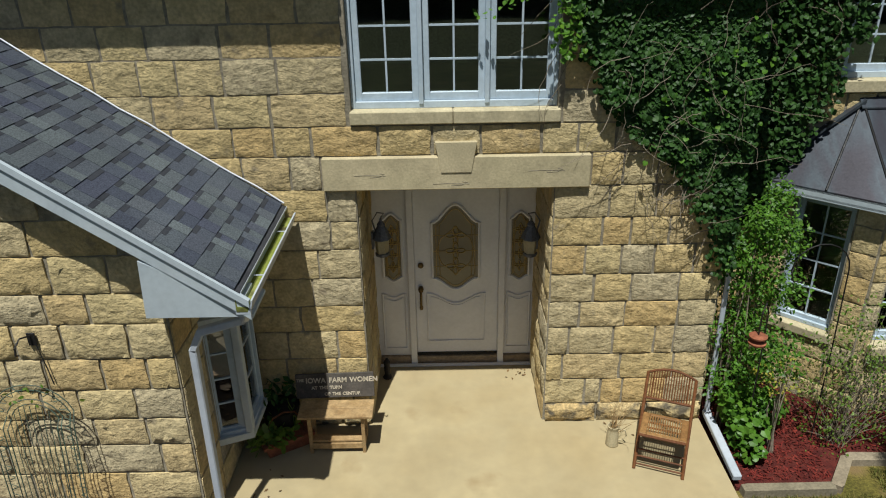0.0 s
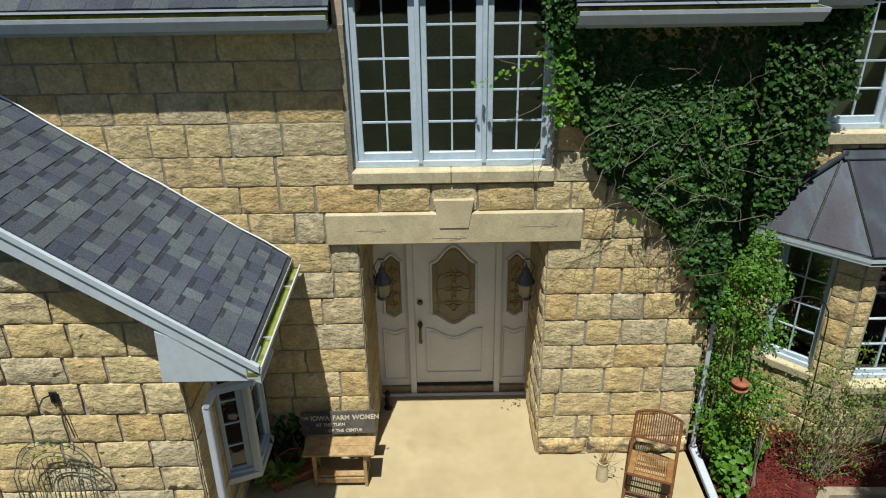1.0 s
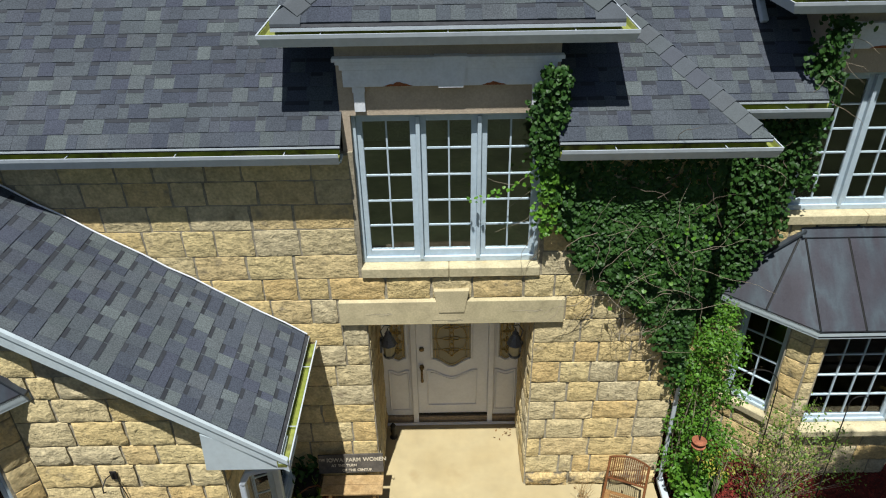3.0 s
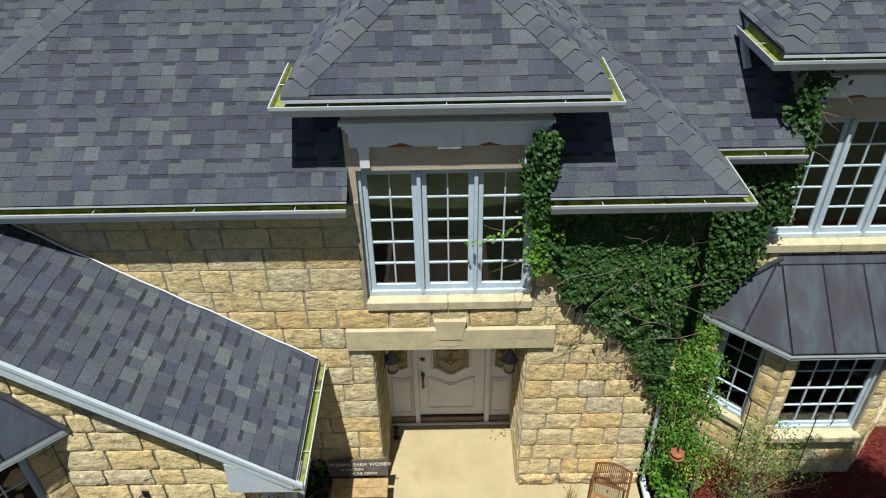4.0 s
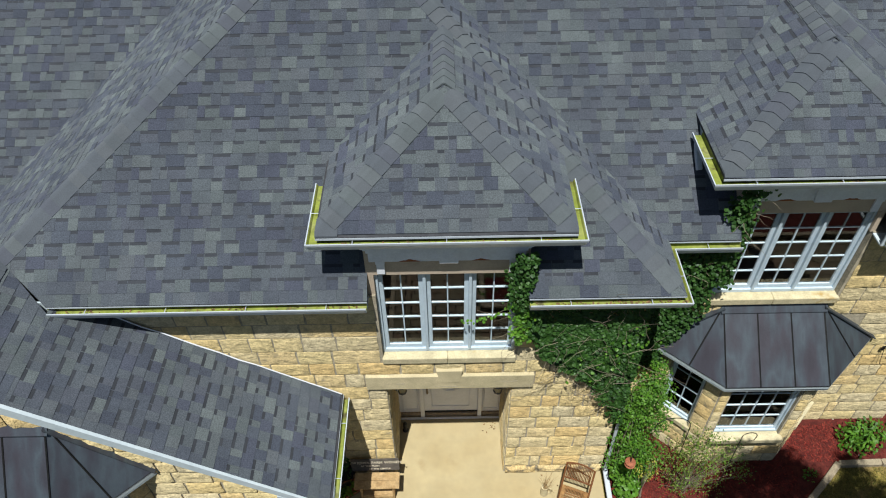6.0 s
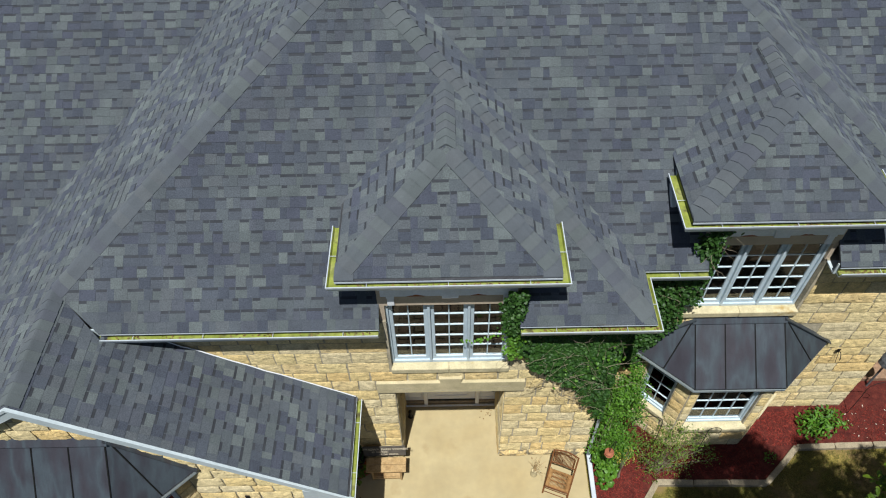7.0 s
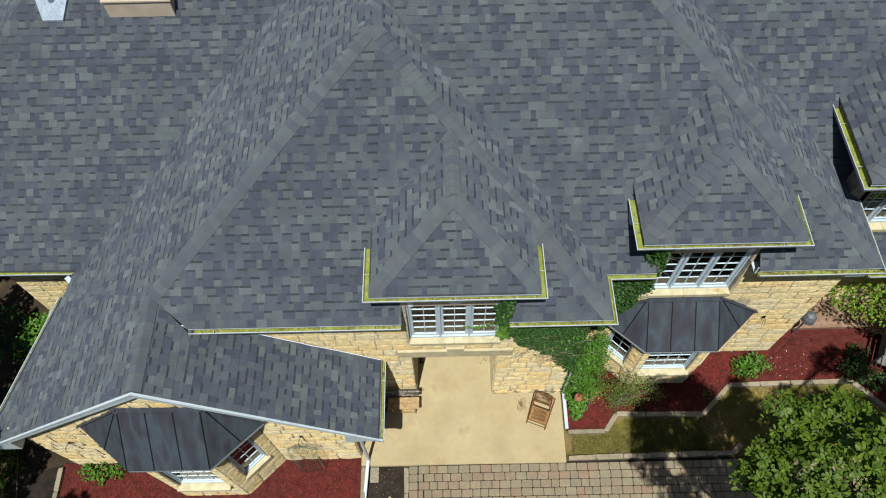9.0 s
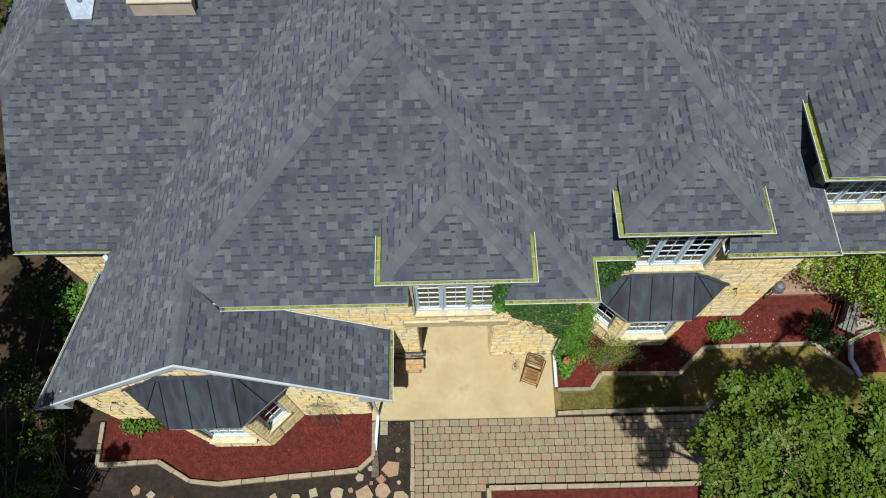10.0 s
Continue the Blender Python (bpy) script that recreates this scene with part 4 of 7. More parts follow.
for lot in ((-4.6, -0.9, 5.66, 5.68, 4.2, 4.40), (-4.6, -0.88, 5.68, YC + 0.02, 4.19, 4.21), (0.94, 2.62, 5.66, 5.68, 4.2, 4.40), (0.94, 2.62, 5.68, YC + 0.02, 4.19, 4.21),
            (2.60, 2.62, 5.68, 6.5, 4.2, 4.40), (2.36, 2.60, YC + 0.02, YR, 4.19, 4.21), (2.62, 3.52, 6.50, 6.52, 4.2, 4.40), (2.62, 3.52, 6.52, YR + 0.05, 4.19, 4.21),
            (5.26, 7.34, 6.50, 6.52, 4.2, 4.40), (5.26, 7.34, 6.52, YR + 0.05, 4.19, 4.21), (7.32, 7.34, 6.52, 8.0, 4.2, 4.40), (7.2, 7.32, YR, 8.0, 4.19, 4.21),
            (-1.43, -1.41, 4.3, 5.82, 2.1, 2.27), (-1.98, -1.43, 4.5, YC, 2.08, 2.10), (7.3, 12.5, 7.2, 7.22, 2.6, 2.80), (7.3, 12.5, 7.22, 7.9, 2.6, 2.62), (-9.3, -7.3, 7.45, 7.47, 3.05, 3.25), (-9.3, -7.3, 7.47, 7.8, 3.05, 3.07)):
    part("board", boxes(lot), M_WHITE, trim)
# raking boards and the boxed eave return of the wing gable
rake = empty("trim_rake", "pale blue-white raking boards and boxed eave return on the gable", "trim", kind="structure")
for sx, xe, ye in ((1, -1.33, 4.25), (-1, -8.68, 4.25)):
    bm = bmesh.new()
    ze, zr = 2.22, RIDGE_Z + 0.0
    a, b = Vector((xe, ye, ze)), Vector((RIDGE_X, 4.40, zr))
    prism(bm, [a + Vector((0, 0, 0.0)), b + Vector((0, 0, 0.0)), b + Vector((0, 0, -0.20)), a + Vector((0, 0, -0.14))], (0, 0.03, 0))
    part("rake_board", bm, M_WHITE, rake)
    bm = bmesh.new()
    prism(bm, [a + Vector((0, -0.014, 0.004)), b + Vector((0, -0.014, 0.004)), b + Vector((0, -0.014, -0.045)), a + Vector((0, -0.014, -0.045))], (0, 0.017, 0))
    part("rake_moulding", bm, M_WHITE, rake)
    bm = bmesh.new()
    prism(bm, [a + Vector((0, 0.03, -0.15)), b + Vector((0, 0.03, -0.20)), b + Vector((0, 0.22, -0.20)), a + Vector((0, 0.40, -0.15))], (0, 0, 0.02))
    part("rake_soffit", bm, M_WHITE, rake)
bm = bmesh.new()
prism(bm, [(-1.38, 4.275, 2.20), (-2.0, 4.275, 2.50), (-2.02, 4.275, 2.09), (-1.38, 4.275, 2.09)], (0, 0.26, 0))
part("return_box", bm, M_WHITE, rake)
bm = bmesh.new()
prism(bm, [(-8.62, 4.275, 2.20), (-8.02, 4.275, 2.50), (-8.02, 4.275, 2.09), (-8.62, 4.275, 2.09)], (0, 0.26, 0))
part("return_box", bm, M_WHITE, rake)
# pale sealant line where the wing roof meets the wall
bm = bmesh.new()
rr = random.Random(5)
tube(bm, [(-4.2 + 0.2 * i, 5.785 + rr.uniform(-0.006, 0.006), 2.25 + KL * (4.2 - 0.2 * i - 1.31) + rr.uniform(-0.012, 0.010)) for i in range(15)], 0.0085, 5)
tagged(mesh_object("trim_flashing", bm, M_PEEL), "pale bead of sealant along the roof and wall joint", "flashing", kind="structure")

# ---- windows ----
def place(x, y, z, deg=0.0):
    return pose(x, y, z, 0, 0, deg)


def sash(win, x0, x1, z0, z1, cols, rows, y=0.03, rail=0.052, bar=0.015, name="sash"):
    """A glazed sash with its bars and panes, in the window's own plane."""
    s = part(name, boxes((x0, x0 + rail, y, y + 0.045, z0, z1), (x1 - rail, x1, y, y + 0.045, z0, z1), (x0 + rail, x1 - rail, y, y + 0.045, z0, z0 + rail * 1.25), (x0 + rail, x1 - rail, y, y + 0.045, z1 - rail, z1), bevel=0.004), M_SASH, win)
    gx0, gx1, gz0, gz1 = x0 + rail, x1 - rail, z0 + rail * 1.25, z1 - rail
    for i in range(1, cols):
        c = gx0 + (gx1 - gx0) * i / cols
        part("glazing_bar", boxes((c - bar / 2, c + bar / 2, y + 0.015, y + 0.028, gz0, gz1)), M_SASH, s)
    for j in range(1, rows):
        c = gz0 + (gz1 - gz0) * j / rows
        part("glazing_bar", boxes((gx0, gx1, y + 0.014, y + 0.027, c - bar / 2, c + bar / 2)), M_SASH, s)
    for i in range(cols):
        for j in range(rows):
            a, b = gx0 + (gx1 - gx0) * i / cols, gx0 + (gx1 - gx0) * (i + 1) / cols
            c, d = gz0 + (gz1 - gz0) * j / rows, gz0 + (gz1 - gz0) * (j + 1) / rows
            p = part("pane", boxes((a, b, y + 0.020, y + 0.024, c, d)), M_GLASS, s)
            p.visible_shadow = False
    return s


def casement_window(name, m, width, height, sashes, cols, rows, label, frame_w=0.035, rail=0.052):
    """A window in the plane y = 0 of m, from x = 0 to width and z = 0 to height, facing -y."""
    w = empty(name, label, "window", kind="structure", m=m)
    part("window_frame", boxes((0, frame_w, 0, 0.11, 0, height), (width - frame_w, width, 0, 0.11, 0, height), (frame_w, width - frame_w, 0, 0.11, 0, frame_w + 0.02), (frame_w, width - frame_w, 0, 0.11, height - frame_w, height), bevel=0.003), M_SASH, w)
    inner = width - 2 * frame_w
    for i in range(sashes):
        a, b = frame_w + inner * i / sashes, frame_w + inner * (i + 1) / sashes
        if i:
            part("mullion", boxes((a - 0.018, a + 0.018, -0.012, 0.10, frame_w, height - frame_w), bevel=0.003), M_SASH, w)
        sash(w, a + (0.018 if i else 0), b - (0.018 if i < sashes - 1 else 0), frame_w + 0.02, height - frame_w, cols, rows, rail=rail)
    return w


casement_window("window_1", place(-0.80, 5.91, 3.05), 1.65, 1.49, 3, 2, 5, "triple casement window with pale blue-white bars above the entrance")
casement_window("window_2", place(3.55, 6.80, 3.05), 1.70, 1.49, 3, 2, 5, "triple casement window with pale blue-white bars above the bay")
casement_window("window_3", place(7.56, 7.96, 3.40), 1.60, 1.35, 3, 2, 4, "triple casement window of the far dormer")


def sill(x0, x1, y0, y1, z0, z1, cuts, label):
    s = empty("window_sill", label, "window sill", kind="structure")
    edges = [x0] + [x0 + (x1 - x0) * c for c in cuts] + [x1]
    for a, b in zip(edges, edges[1:]):
        part("sill_stone", boxes((a + 0.002, b - 0.002, y0, y1, z0, z1), bevel=0.008), M_SILL, s)


sill(-0.81, 0.87, YC - 0.04, YC + 0.2, 2.945, 3.05, (0.49,), "pale limestone window sill with brown stains")
sill(3.52, 5.28, YR - 0.055, YR + 0.2, 2.94, 3.05, (0.5,), "pale limestone window sill above the bay roof")
sill(7.5, 9.2, 7.80, 8.0, 3.30, 3.40, (0.5,), "pale limestone sill of the far window")


# ---- bays ----
def bay(name, x0, x1, yf, yw, z0, sill_z, head_z, eave_z, top_z, over, label, seed, rows, cols, front_w, ends):
    """A three-sided bay with 45 degree cheeks and a standing-seam metal roof."""
    b = empty(name, label, "bay window", kind="structure")
    run = yw - yf
    corners = [(x0 - run, yw), (x0, yf), (x1, yf), (x1 + run, yw)]
    for n, (p, q) in enumerate(zip(corners, corners[1:])):
        u = Vector((q[0] - p[0], q[1] - p[1], 0))
        ln = u.length
        u.normalize()
        deg = math.degrees(math.atan2(u.y, u.x))
        ww = front_w if n == 1 else 0.52
        a = (ln - ww) / 2
        base = Matrix.Translation((p[0], p[1], 0)) @ Matrix.Rotation(math.radians(deg), 4, 'Z')
        bm = boxes((0, a, 0, 0.2, z0, eave_z), (a + ww, ln, 0, 0.2, z0, eave_z), (a, a + ww, 0, 0.2, z0, sill_z - 0.03), (a, a + ww, 0, 0.2, head_z, eave_z))
        bmesh.ops.transform(bm, matrix=base, verts=bm.verts[:])
        backing = part("bay_wall", bm, M_MORTAR, b)
        lay_stones(backing, p, (u.x, u.y), ln, z0 + 0.05, sill_z - 0.09, seed=seed + n, lengths=(0.3, 0.55))
        lay_stones(backing, p, (u.x, u.y), ln, sill_z - 0.09, eave_z - 0.04, holes=[(a - 0.01, a + ww + 0.01, sill_z - 0.2, eave_z)], seed=seed + 10 + n, lengths=(0.2, 0.4))
        bm = boxes((a - 0.05, a + ww + 0.05, -0.10 if n == 1 else -0.045, 0.20, sill_z - 0.09, sill_z - 0.002), bevel=0.008)
        bmesh.ops.transform(bm, matrix=base, verts=bm.verts[:])
        part("sill", bm, M_SILL, b)
        casement_window("window_%d" % (seed + n), base @ Matrix.Translation((a, 0.05, sill_z)), ww, head_z - sill_z, 1, cols if n == 1 else 2, rows, "small-paned white window in the bay", 0.022, 0.036)
    e = over
    k = 0.4142 * e
    E = [(x0 - run - k - e * 0.6 - ends[0], yw), (x0 - k, yf - e), (x1 + k, yf - e), (x1 + run + k + e * 0.6 + ends[1], yw)]
    T = [(x0 - 0.03, yw), (x1 + 0.03, yw)]
    roof_ob = empty(name.replace("bay", "bay_roof"), "dark bronze standing-seam metal roof over the bay", "bay roof", kind="structure")
    F = [[(*E[1], eave_z), (*E[2], eave_z), (T[1][0], yw, top_z), (T[0][0], yw, top_z)],
         [(*E[0], eave_z), (*E[1], eave_z), (T[0][0], yw, top_z)], [(*E[2], eave_z), (*E[3], eave_z), (T[1][0], yw, top_z)]]
    for f in F:
        bm = bmesh.new()
        prism(bm, f, (0, 0, -0.03))
        part("metal_sheet", bm, M_BRONZE, roof_ob)
    for t in (0.0, 0.333, 0.667, 1.0):
        lo = Vector(F[0][0]).lerp(Vector(F[0][1]), t)
        hi = Vector(F[0][3]).lerp(Vector(F[0][2]), t)
        bm = bmesh.new()
        tube(bm, [lo + Vector((0, 0, 0.006)), hi + Vector((0, 0, 0.006))], 0.010, 6)
        part("seam", bm, M_SEAM, roof_ob)
    for tri, far in ((F[1], 0), (F[2], 1)):
        for lo, hi in ((Vector(tri[0]).lerp(Vector(tri[1]), 0.55), Vector(tri[2])),):
            bm = bmesh.new()
            tube(bm, [lo + Vector((0, 0, 0.008)), hi + Vector((0, 0, 0.008))], 0.011, 6)
            part("seam", bm, M_SEAM, roof_ob)
    bm = bmesh.new()
    prism(bm, [(T[0][0] - 0.04, yw - 0.09, top_z - 0.06), (T[1][0] + 0.04, yw - 0.09, top_z - 0.06), (T[1][0] + 0.04, yw + 0.01, top_z + 0.04), (T[0][0] - 0.04, yw + 0.01, top_z + 0.04)], (0, 0, 0.012))
    part("flashing", bm, M_BRONZE, roof_ob)
    for a, b in ((E[0], T[0]), (E[3], T[1])):
        bm = bmesh.new()
        prism(bm, [(a[0], yw - 0.07, eave_z - 0.01), (b[0], yw - 0.07, top_z - 0.01), (b[0], yw - 0.07, top_z + 0.022), (a[0], yw - 0.07, eave_z + 0.012)], (0, 0.068, 0))
        part("side_flashing", bm, M_BRONZE, roof_ob)
    for p, q in zip(E, E[1:]):
        u = Vector((q[0] - p[0], q[1] - p[1], 0)).normalized()
        nrm = Vector((u.y, -u.x, 0))
        bm = bmesh.new()
        pts = [Vector((*p, eave_z)), Vector((*q, eave_z))]
        prism(bm, [pts[0] + Vector((0, 0, -0.015)), pts[1] + Vector((0, 0, -0.015)), pts[1] + Vector((0, 0, -0.10)), pts[0] + Vector((0, 0, -0.10))], -nrm * 0.03)
        part("fascia", bm, M_WHITE, roof_ob)
    bm = bmesh.new()
    prism(bm, [(*E[0], eave_z - 0.09), (*E[1], eave_z - 0.09), (*E[2], eave_z - 0.09), (*E[3], eave_z - 0.09)], (0, 0, 0.02))
    part("soffit", bm, M_WHITE, roof_ob)
    return b


bay("bay_right", 3.82, 5.12, 6.00, YR, -0.15, 0.70, 2.00, 2.15, 2.86, 0.12, "stone bay with small-paned windows under the upper window", 40, 4, 4, 0.99, (0.1, 0.16))
bay("bay_wing", -5.62, -4.30, 3.80, YL, -0.3, 0.85, 2.60, 2.80, 3.75, 0.13, "stone bay with small-paned windows on the wing gable", 60, 5, 4, 0.95, (0.28, 0.10))

# small bay window on the court side of the wing
side = empty("bay_court", "small white box bay window under the wing eave", "bay window", kind="structure")
A, B, Cc = (-1.985, 5.03), (-1.735, 5.12), (-1.73, 5.56)
for n, (p, q) in enumerate(((A, B), (B, Cc))):
    u = Vector((q[0] - p[0], q[1] - p[1], 0))
    deg = math.degrees(math.atan2(u.y, u.x))
    court = casement_window("window_%d" % (80 + n), place(p[0], p[1], 0.50, deg), u.length, 1.05, 1, 1, 3 if n else 4, "small-paned white window of the box bay", 0.014, 0.022)
    part("blind", boxes((0.037, u.length - 0.037, 0.0585, 0.062, 0.062, 1.013)), M_BLIND, court, "beige fabric blind behind the panes")
for z0, z1, o in ((0.44, 0.50, 0.02), (1.55, 1.64, 0.02)):
    bm = bmesh.new()
    prism(bm, [(A[0], A[1] - o * 2, z0), (B[0] + o, B[1] - o, z0), (Cc[0] + o, Cc[1] + o, z0), (-1.97, Cc[1] + 0.1, z0)], (0, 0, z1 - z0))
    part("shelf_board", bm, M_WHITE, side)
part("corner_post", boxes((B[0] - 0.045, B[0] + 0.02, B[1] - 0.03, B[1] + 0.04, 0.50, 1.55), bevel=0.006), M_WHITE, side)

# ---- entrance door ----
YD = 6.86
door = empty("door_1", "off-white front door unit with leaded glass and side lights", "door", kind="structure")


def arch_shape(cx, w, z0, z1, drop, lift, n=7):
    """Outline with an ogee arched head and foot."""
    h = w / 2
    up = [(cx - h + w * i / (2 * n), z1 + lift * (0.5 - 0.5 * math.cos(math.pi * i / n)) ) for i in range(n + 1)]
    up += [(2 * cx - x, z) for x, z in up[-2::-1]]
    dn = [(cx + h - w * i / (2 * n), z0 - drop * (0.5 - 0.5 * math.cos(math.pi * i / n))) for i in range(n + 1)]
    dn += [(2 * cx - x, z) for x, z in dn[-2::-1]]
    return up + dn


def outline_bar(name, pts, r, material, parent, y, closed=True):
    bm = bmesh.new()
    tube(bm, [(x, y, z) for x, z in (pts + [pts[0]] if closed else pts)], r, 6)
    return part(name, bm, material, parent)


def glazed(parent, cx, w, z0, z1, drop, lift, y, motif):
    pts = arch_shape(cx, w, z0, z1, drop, lift)
    bm = bmesh.new()
    prism(bm, [(x, y - 0.004, z) for x, z in pts], (0, 0.006, 0))
    part("leaded_pane", bm, M_LEADED, parent, "leaded glass with brass cames")
    outline_bar("glass_moulding", pts, 0.016, M_DOOR, parent, y - 0.006)
    inner = arch_shape(cx, w - 0.09, z0 + 0.03, z1 - 0.03, drop * 0.9, lift * 0.9)
    outline_bar("lead_border", inner, 0.004, M_CAME, parent, y - 0.009)
    mid = (z0 + z1) / 2
    bm = bmesh.new()
    for k in range(motif):
        zc = z0 + 0.05 + (z1 - z0 - 0.1) * (k + 0.5) / motif
        s = min(w * 0.30, (z1 - z0) / motif * 0.52)
        for a in range(4):
            t = math.pi / 2 * a
            loop = [(cx + s * (0.5 * math.cos(t) + 0.42 * math.cos(t) * math.cos(q) - 0.22 * math.sin(t) * math.sin(q)), y - 0.009, zc + s * (0.5 * math.sin(t) + 0.42 * math.sin(t) * math.cos(q) + 0.22 * math.cos(t) * math.sin(q))) for q in [6.2832 * i / 10 for i in range(11)]]
            tube(bm, loop, 0.0060, 4)
        tube(bm, [(cx - w / 2 + 0.01, y - 0.009, zc), (cx - s, y - 0.009, zc)], 0.0035, 4)
        tube(bm, [(cx + s, y - 0.009, zc), (cx + w / 2 - 0.01, y - 0.009, zc)], 0.0035, 4)
    for sx in (-1, 1):
        tube(bm, [(cx, y - 0.009, z0 + 0.05), (cx + sx * w * 0.30, y - 0.009, mid - (mid - z0) * 0.45), (cx + sx * w * 0.40, y - 0.009, mid), (cx + sx * w * 0.30, y - 0.009, mid + (z1 - mid) * 0.45), (cx, y - 0.009, z1 - 0.05)], 0.0042, 4)
        tube(bm, [(cx + sx * w * 0.33, y - 0.009, z0 + 0.01), (cx + sx * w * 0.36, y - 0.009, mid), (cx + sx * w * 0.33, y - 0.009, z1 - 0.01)], 0.0035, 4)
    part("came", bm, M_CAME, parent, "brass came pattern")
    bm = bmesh.new()
    for k in range(motif):
        zc = z0 + 0.05 + (z1 - z0 - 0.1) * (k + 0.5) / motif
        for a in range(4):
            t = math.pi / 2 * a + 0.3
            prism(bm, [(cx + 0.030 * math.cos(t) + 0.011 * math.cos(q), y - 0.008, zc + 0.030 * math.sin(t) + 0.014 * math.sin(q)) for q in [1.2566 * i for i in range(5)]], (0, 0.003, 0))
    part("glass_petal", bm, M_PETAL, parent, "dark leaf-shaped glass pieces")


def raised_panel(parent, x0, x1, z0, z1, dip, y):
    n = 6
    top = [(x0 + (x1 - x0) * i / (2 * n), z1 - dip * (0.5 - 0.5 * math.cos(math.pi * i / n))) for i in range(n + 1)]
    top += [(x0 + x1 - x, z) for x, z in top[-2::-1]]
    pts = top + [(x1, z0), (x0, z0)]
    bm = bmesh.new()
    prism(bm, [(x, y - 0.010, z) for x, z in [(x0 + (x - x0) * 0.86 + (x1 - x0) * 0.07, z0 + (z - z0) * 0.86 + (z1 - z0) * 0.07) for x, z in pts]], (0, 0.012, 0))
    part("raised_panel", bm, M_DOOR, parent)
    outline_bar("panel_moulding", pts, 0.013, M_DOOR, parent, y - 0.002)


leaf = part("door_leaf", boxes((-0.384, 0.484, YD, YD + 0.05, 0.10, 2.06), bevel=0.004), M_DOOR, door)
glazed(leaf, 0.042, 0.485, 1.04, 1.66, 0.13, 0.20, YD, 3)
raised_panel(leaf, -0.26, 0.345, 0.28, 0.86, 0.12, YD)
left = part("side_light_panel", boxes((-0.80, -0.45, YD, YD + 0.05, 0.10, 2.06), bevel=0.003), M_DOOR, door)
glazed(left, -0.605, 0.20, 1.06, 1.70, 0.05, 0.07, YD, 4)
raised_panel(left, -0.73, -0.49, 0.20, 0.86, 0.04, YD)
right = part("side_light_panel", boxes((0.55, 0.87, YD, YD + 0.05, 0.10, 2.06), bevel=0.003), M_DOOR, door)
glazed(right, 0.70, 0.20, 1.06, 1.70, 0.05, 0.07, YD, 4)
raised_panel(right, 0.58, 0.82, 0.20, 0.86, 0.04, YD)
part("jamb", boxes((-0.45, -0.385, YD - 0.05, YD + 0.06, 0.004, 2.06), bevel=0.003), M_DOOR, door)
part("jamb", boxes((0.485, 0.55, YD - 0.05, YD + 0.06, 0.004, 2.06), bevel=0.003), M_DOOR, door)
part("head_frame", boxes((-0.80, 0.87, YD - 0.03, YD + 0.06, 2.06, 2.14)), M_DOOR, door)
part("threshold", boxes((-0.80, -0.452, YD - 0.03, YD + 0.06, 0.004, 0.098), (-0.383, 0.483, YD - 0.03, YD + 0.06, 0.004, 0.098), (0.552, 0.87, YD - 0.03, YD + 0.06, 0.004, 0.098), bevel=0.004), M_TREAD, door, "brown wooden threshold")
part("sill_strip", boxes((-0.80, 0.87, YD - 0.085, YD - 0.052, 0.0, 0.024), bevel=0.003), M_DOOR, door, "pale metal strip at the foot of the door")
part("sweep", boxes((-0.385, 0.485, YD - 0.012, YD + 0.0, 0.106, 0.135)), M_BLACK, door)
part("head_brick_band", boxes((-0.80, 0.85, YD - 0.06, YD + 0.2, 2.14, 2.7), (-0.80, 0.85, YC + 0.34, YD - 0.06, 2.40, 2.6)), M_SILL, door, "buff stone over the door")
handle = bmesh.new()
tube(handle, [(-0.325, YD - 0.01, 0.90), (-0.325, YD - 0.055, 0.885), (-0.325, YD - 0.062, 0.80), (-0.325, YD - 0.05, 0.715), (-0.325, YD - 0.01, 0.70)], 0.013, 8)
lathe(handle, [(0.022, -0.03), (0.030, 0.0), (0.022, 0.03)], (-0.325, YD - 0.025, 0.92), 10)
lathe(handle, [(0.016, -0.02), (0.020, 0.0), (0.016, 0.02)], (-0.325, YD - 0.016, 0.695), 10)
part("handle", handle, M_BRASS, leaf, "aged brass grip handle")
bm = bmesh.new()
lathe(bm, [(0.03, 0), (0.03, 0.02), (0.018, 0.03)], (0, 0, 0), 12)
bmesh.ops.transform(bm, matrix=Matrix.Translation((-0.32, YD, 1.19)) @ Matrix.Rotation(math.radians(90), 4, 'X'), verts=bm.verts[:])
part("deadbolt", bm, M_BRASS, leaf, "aged brass deadbolt")


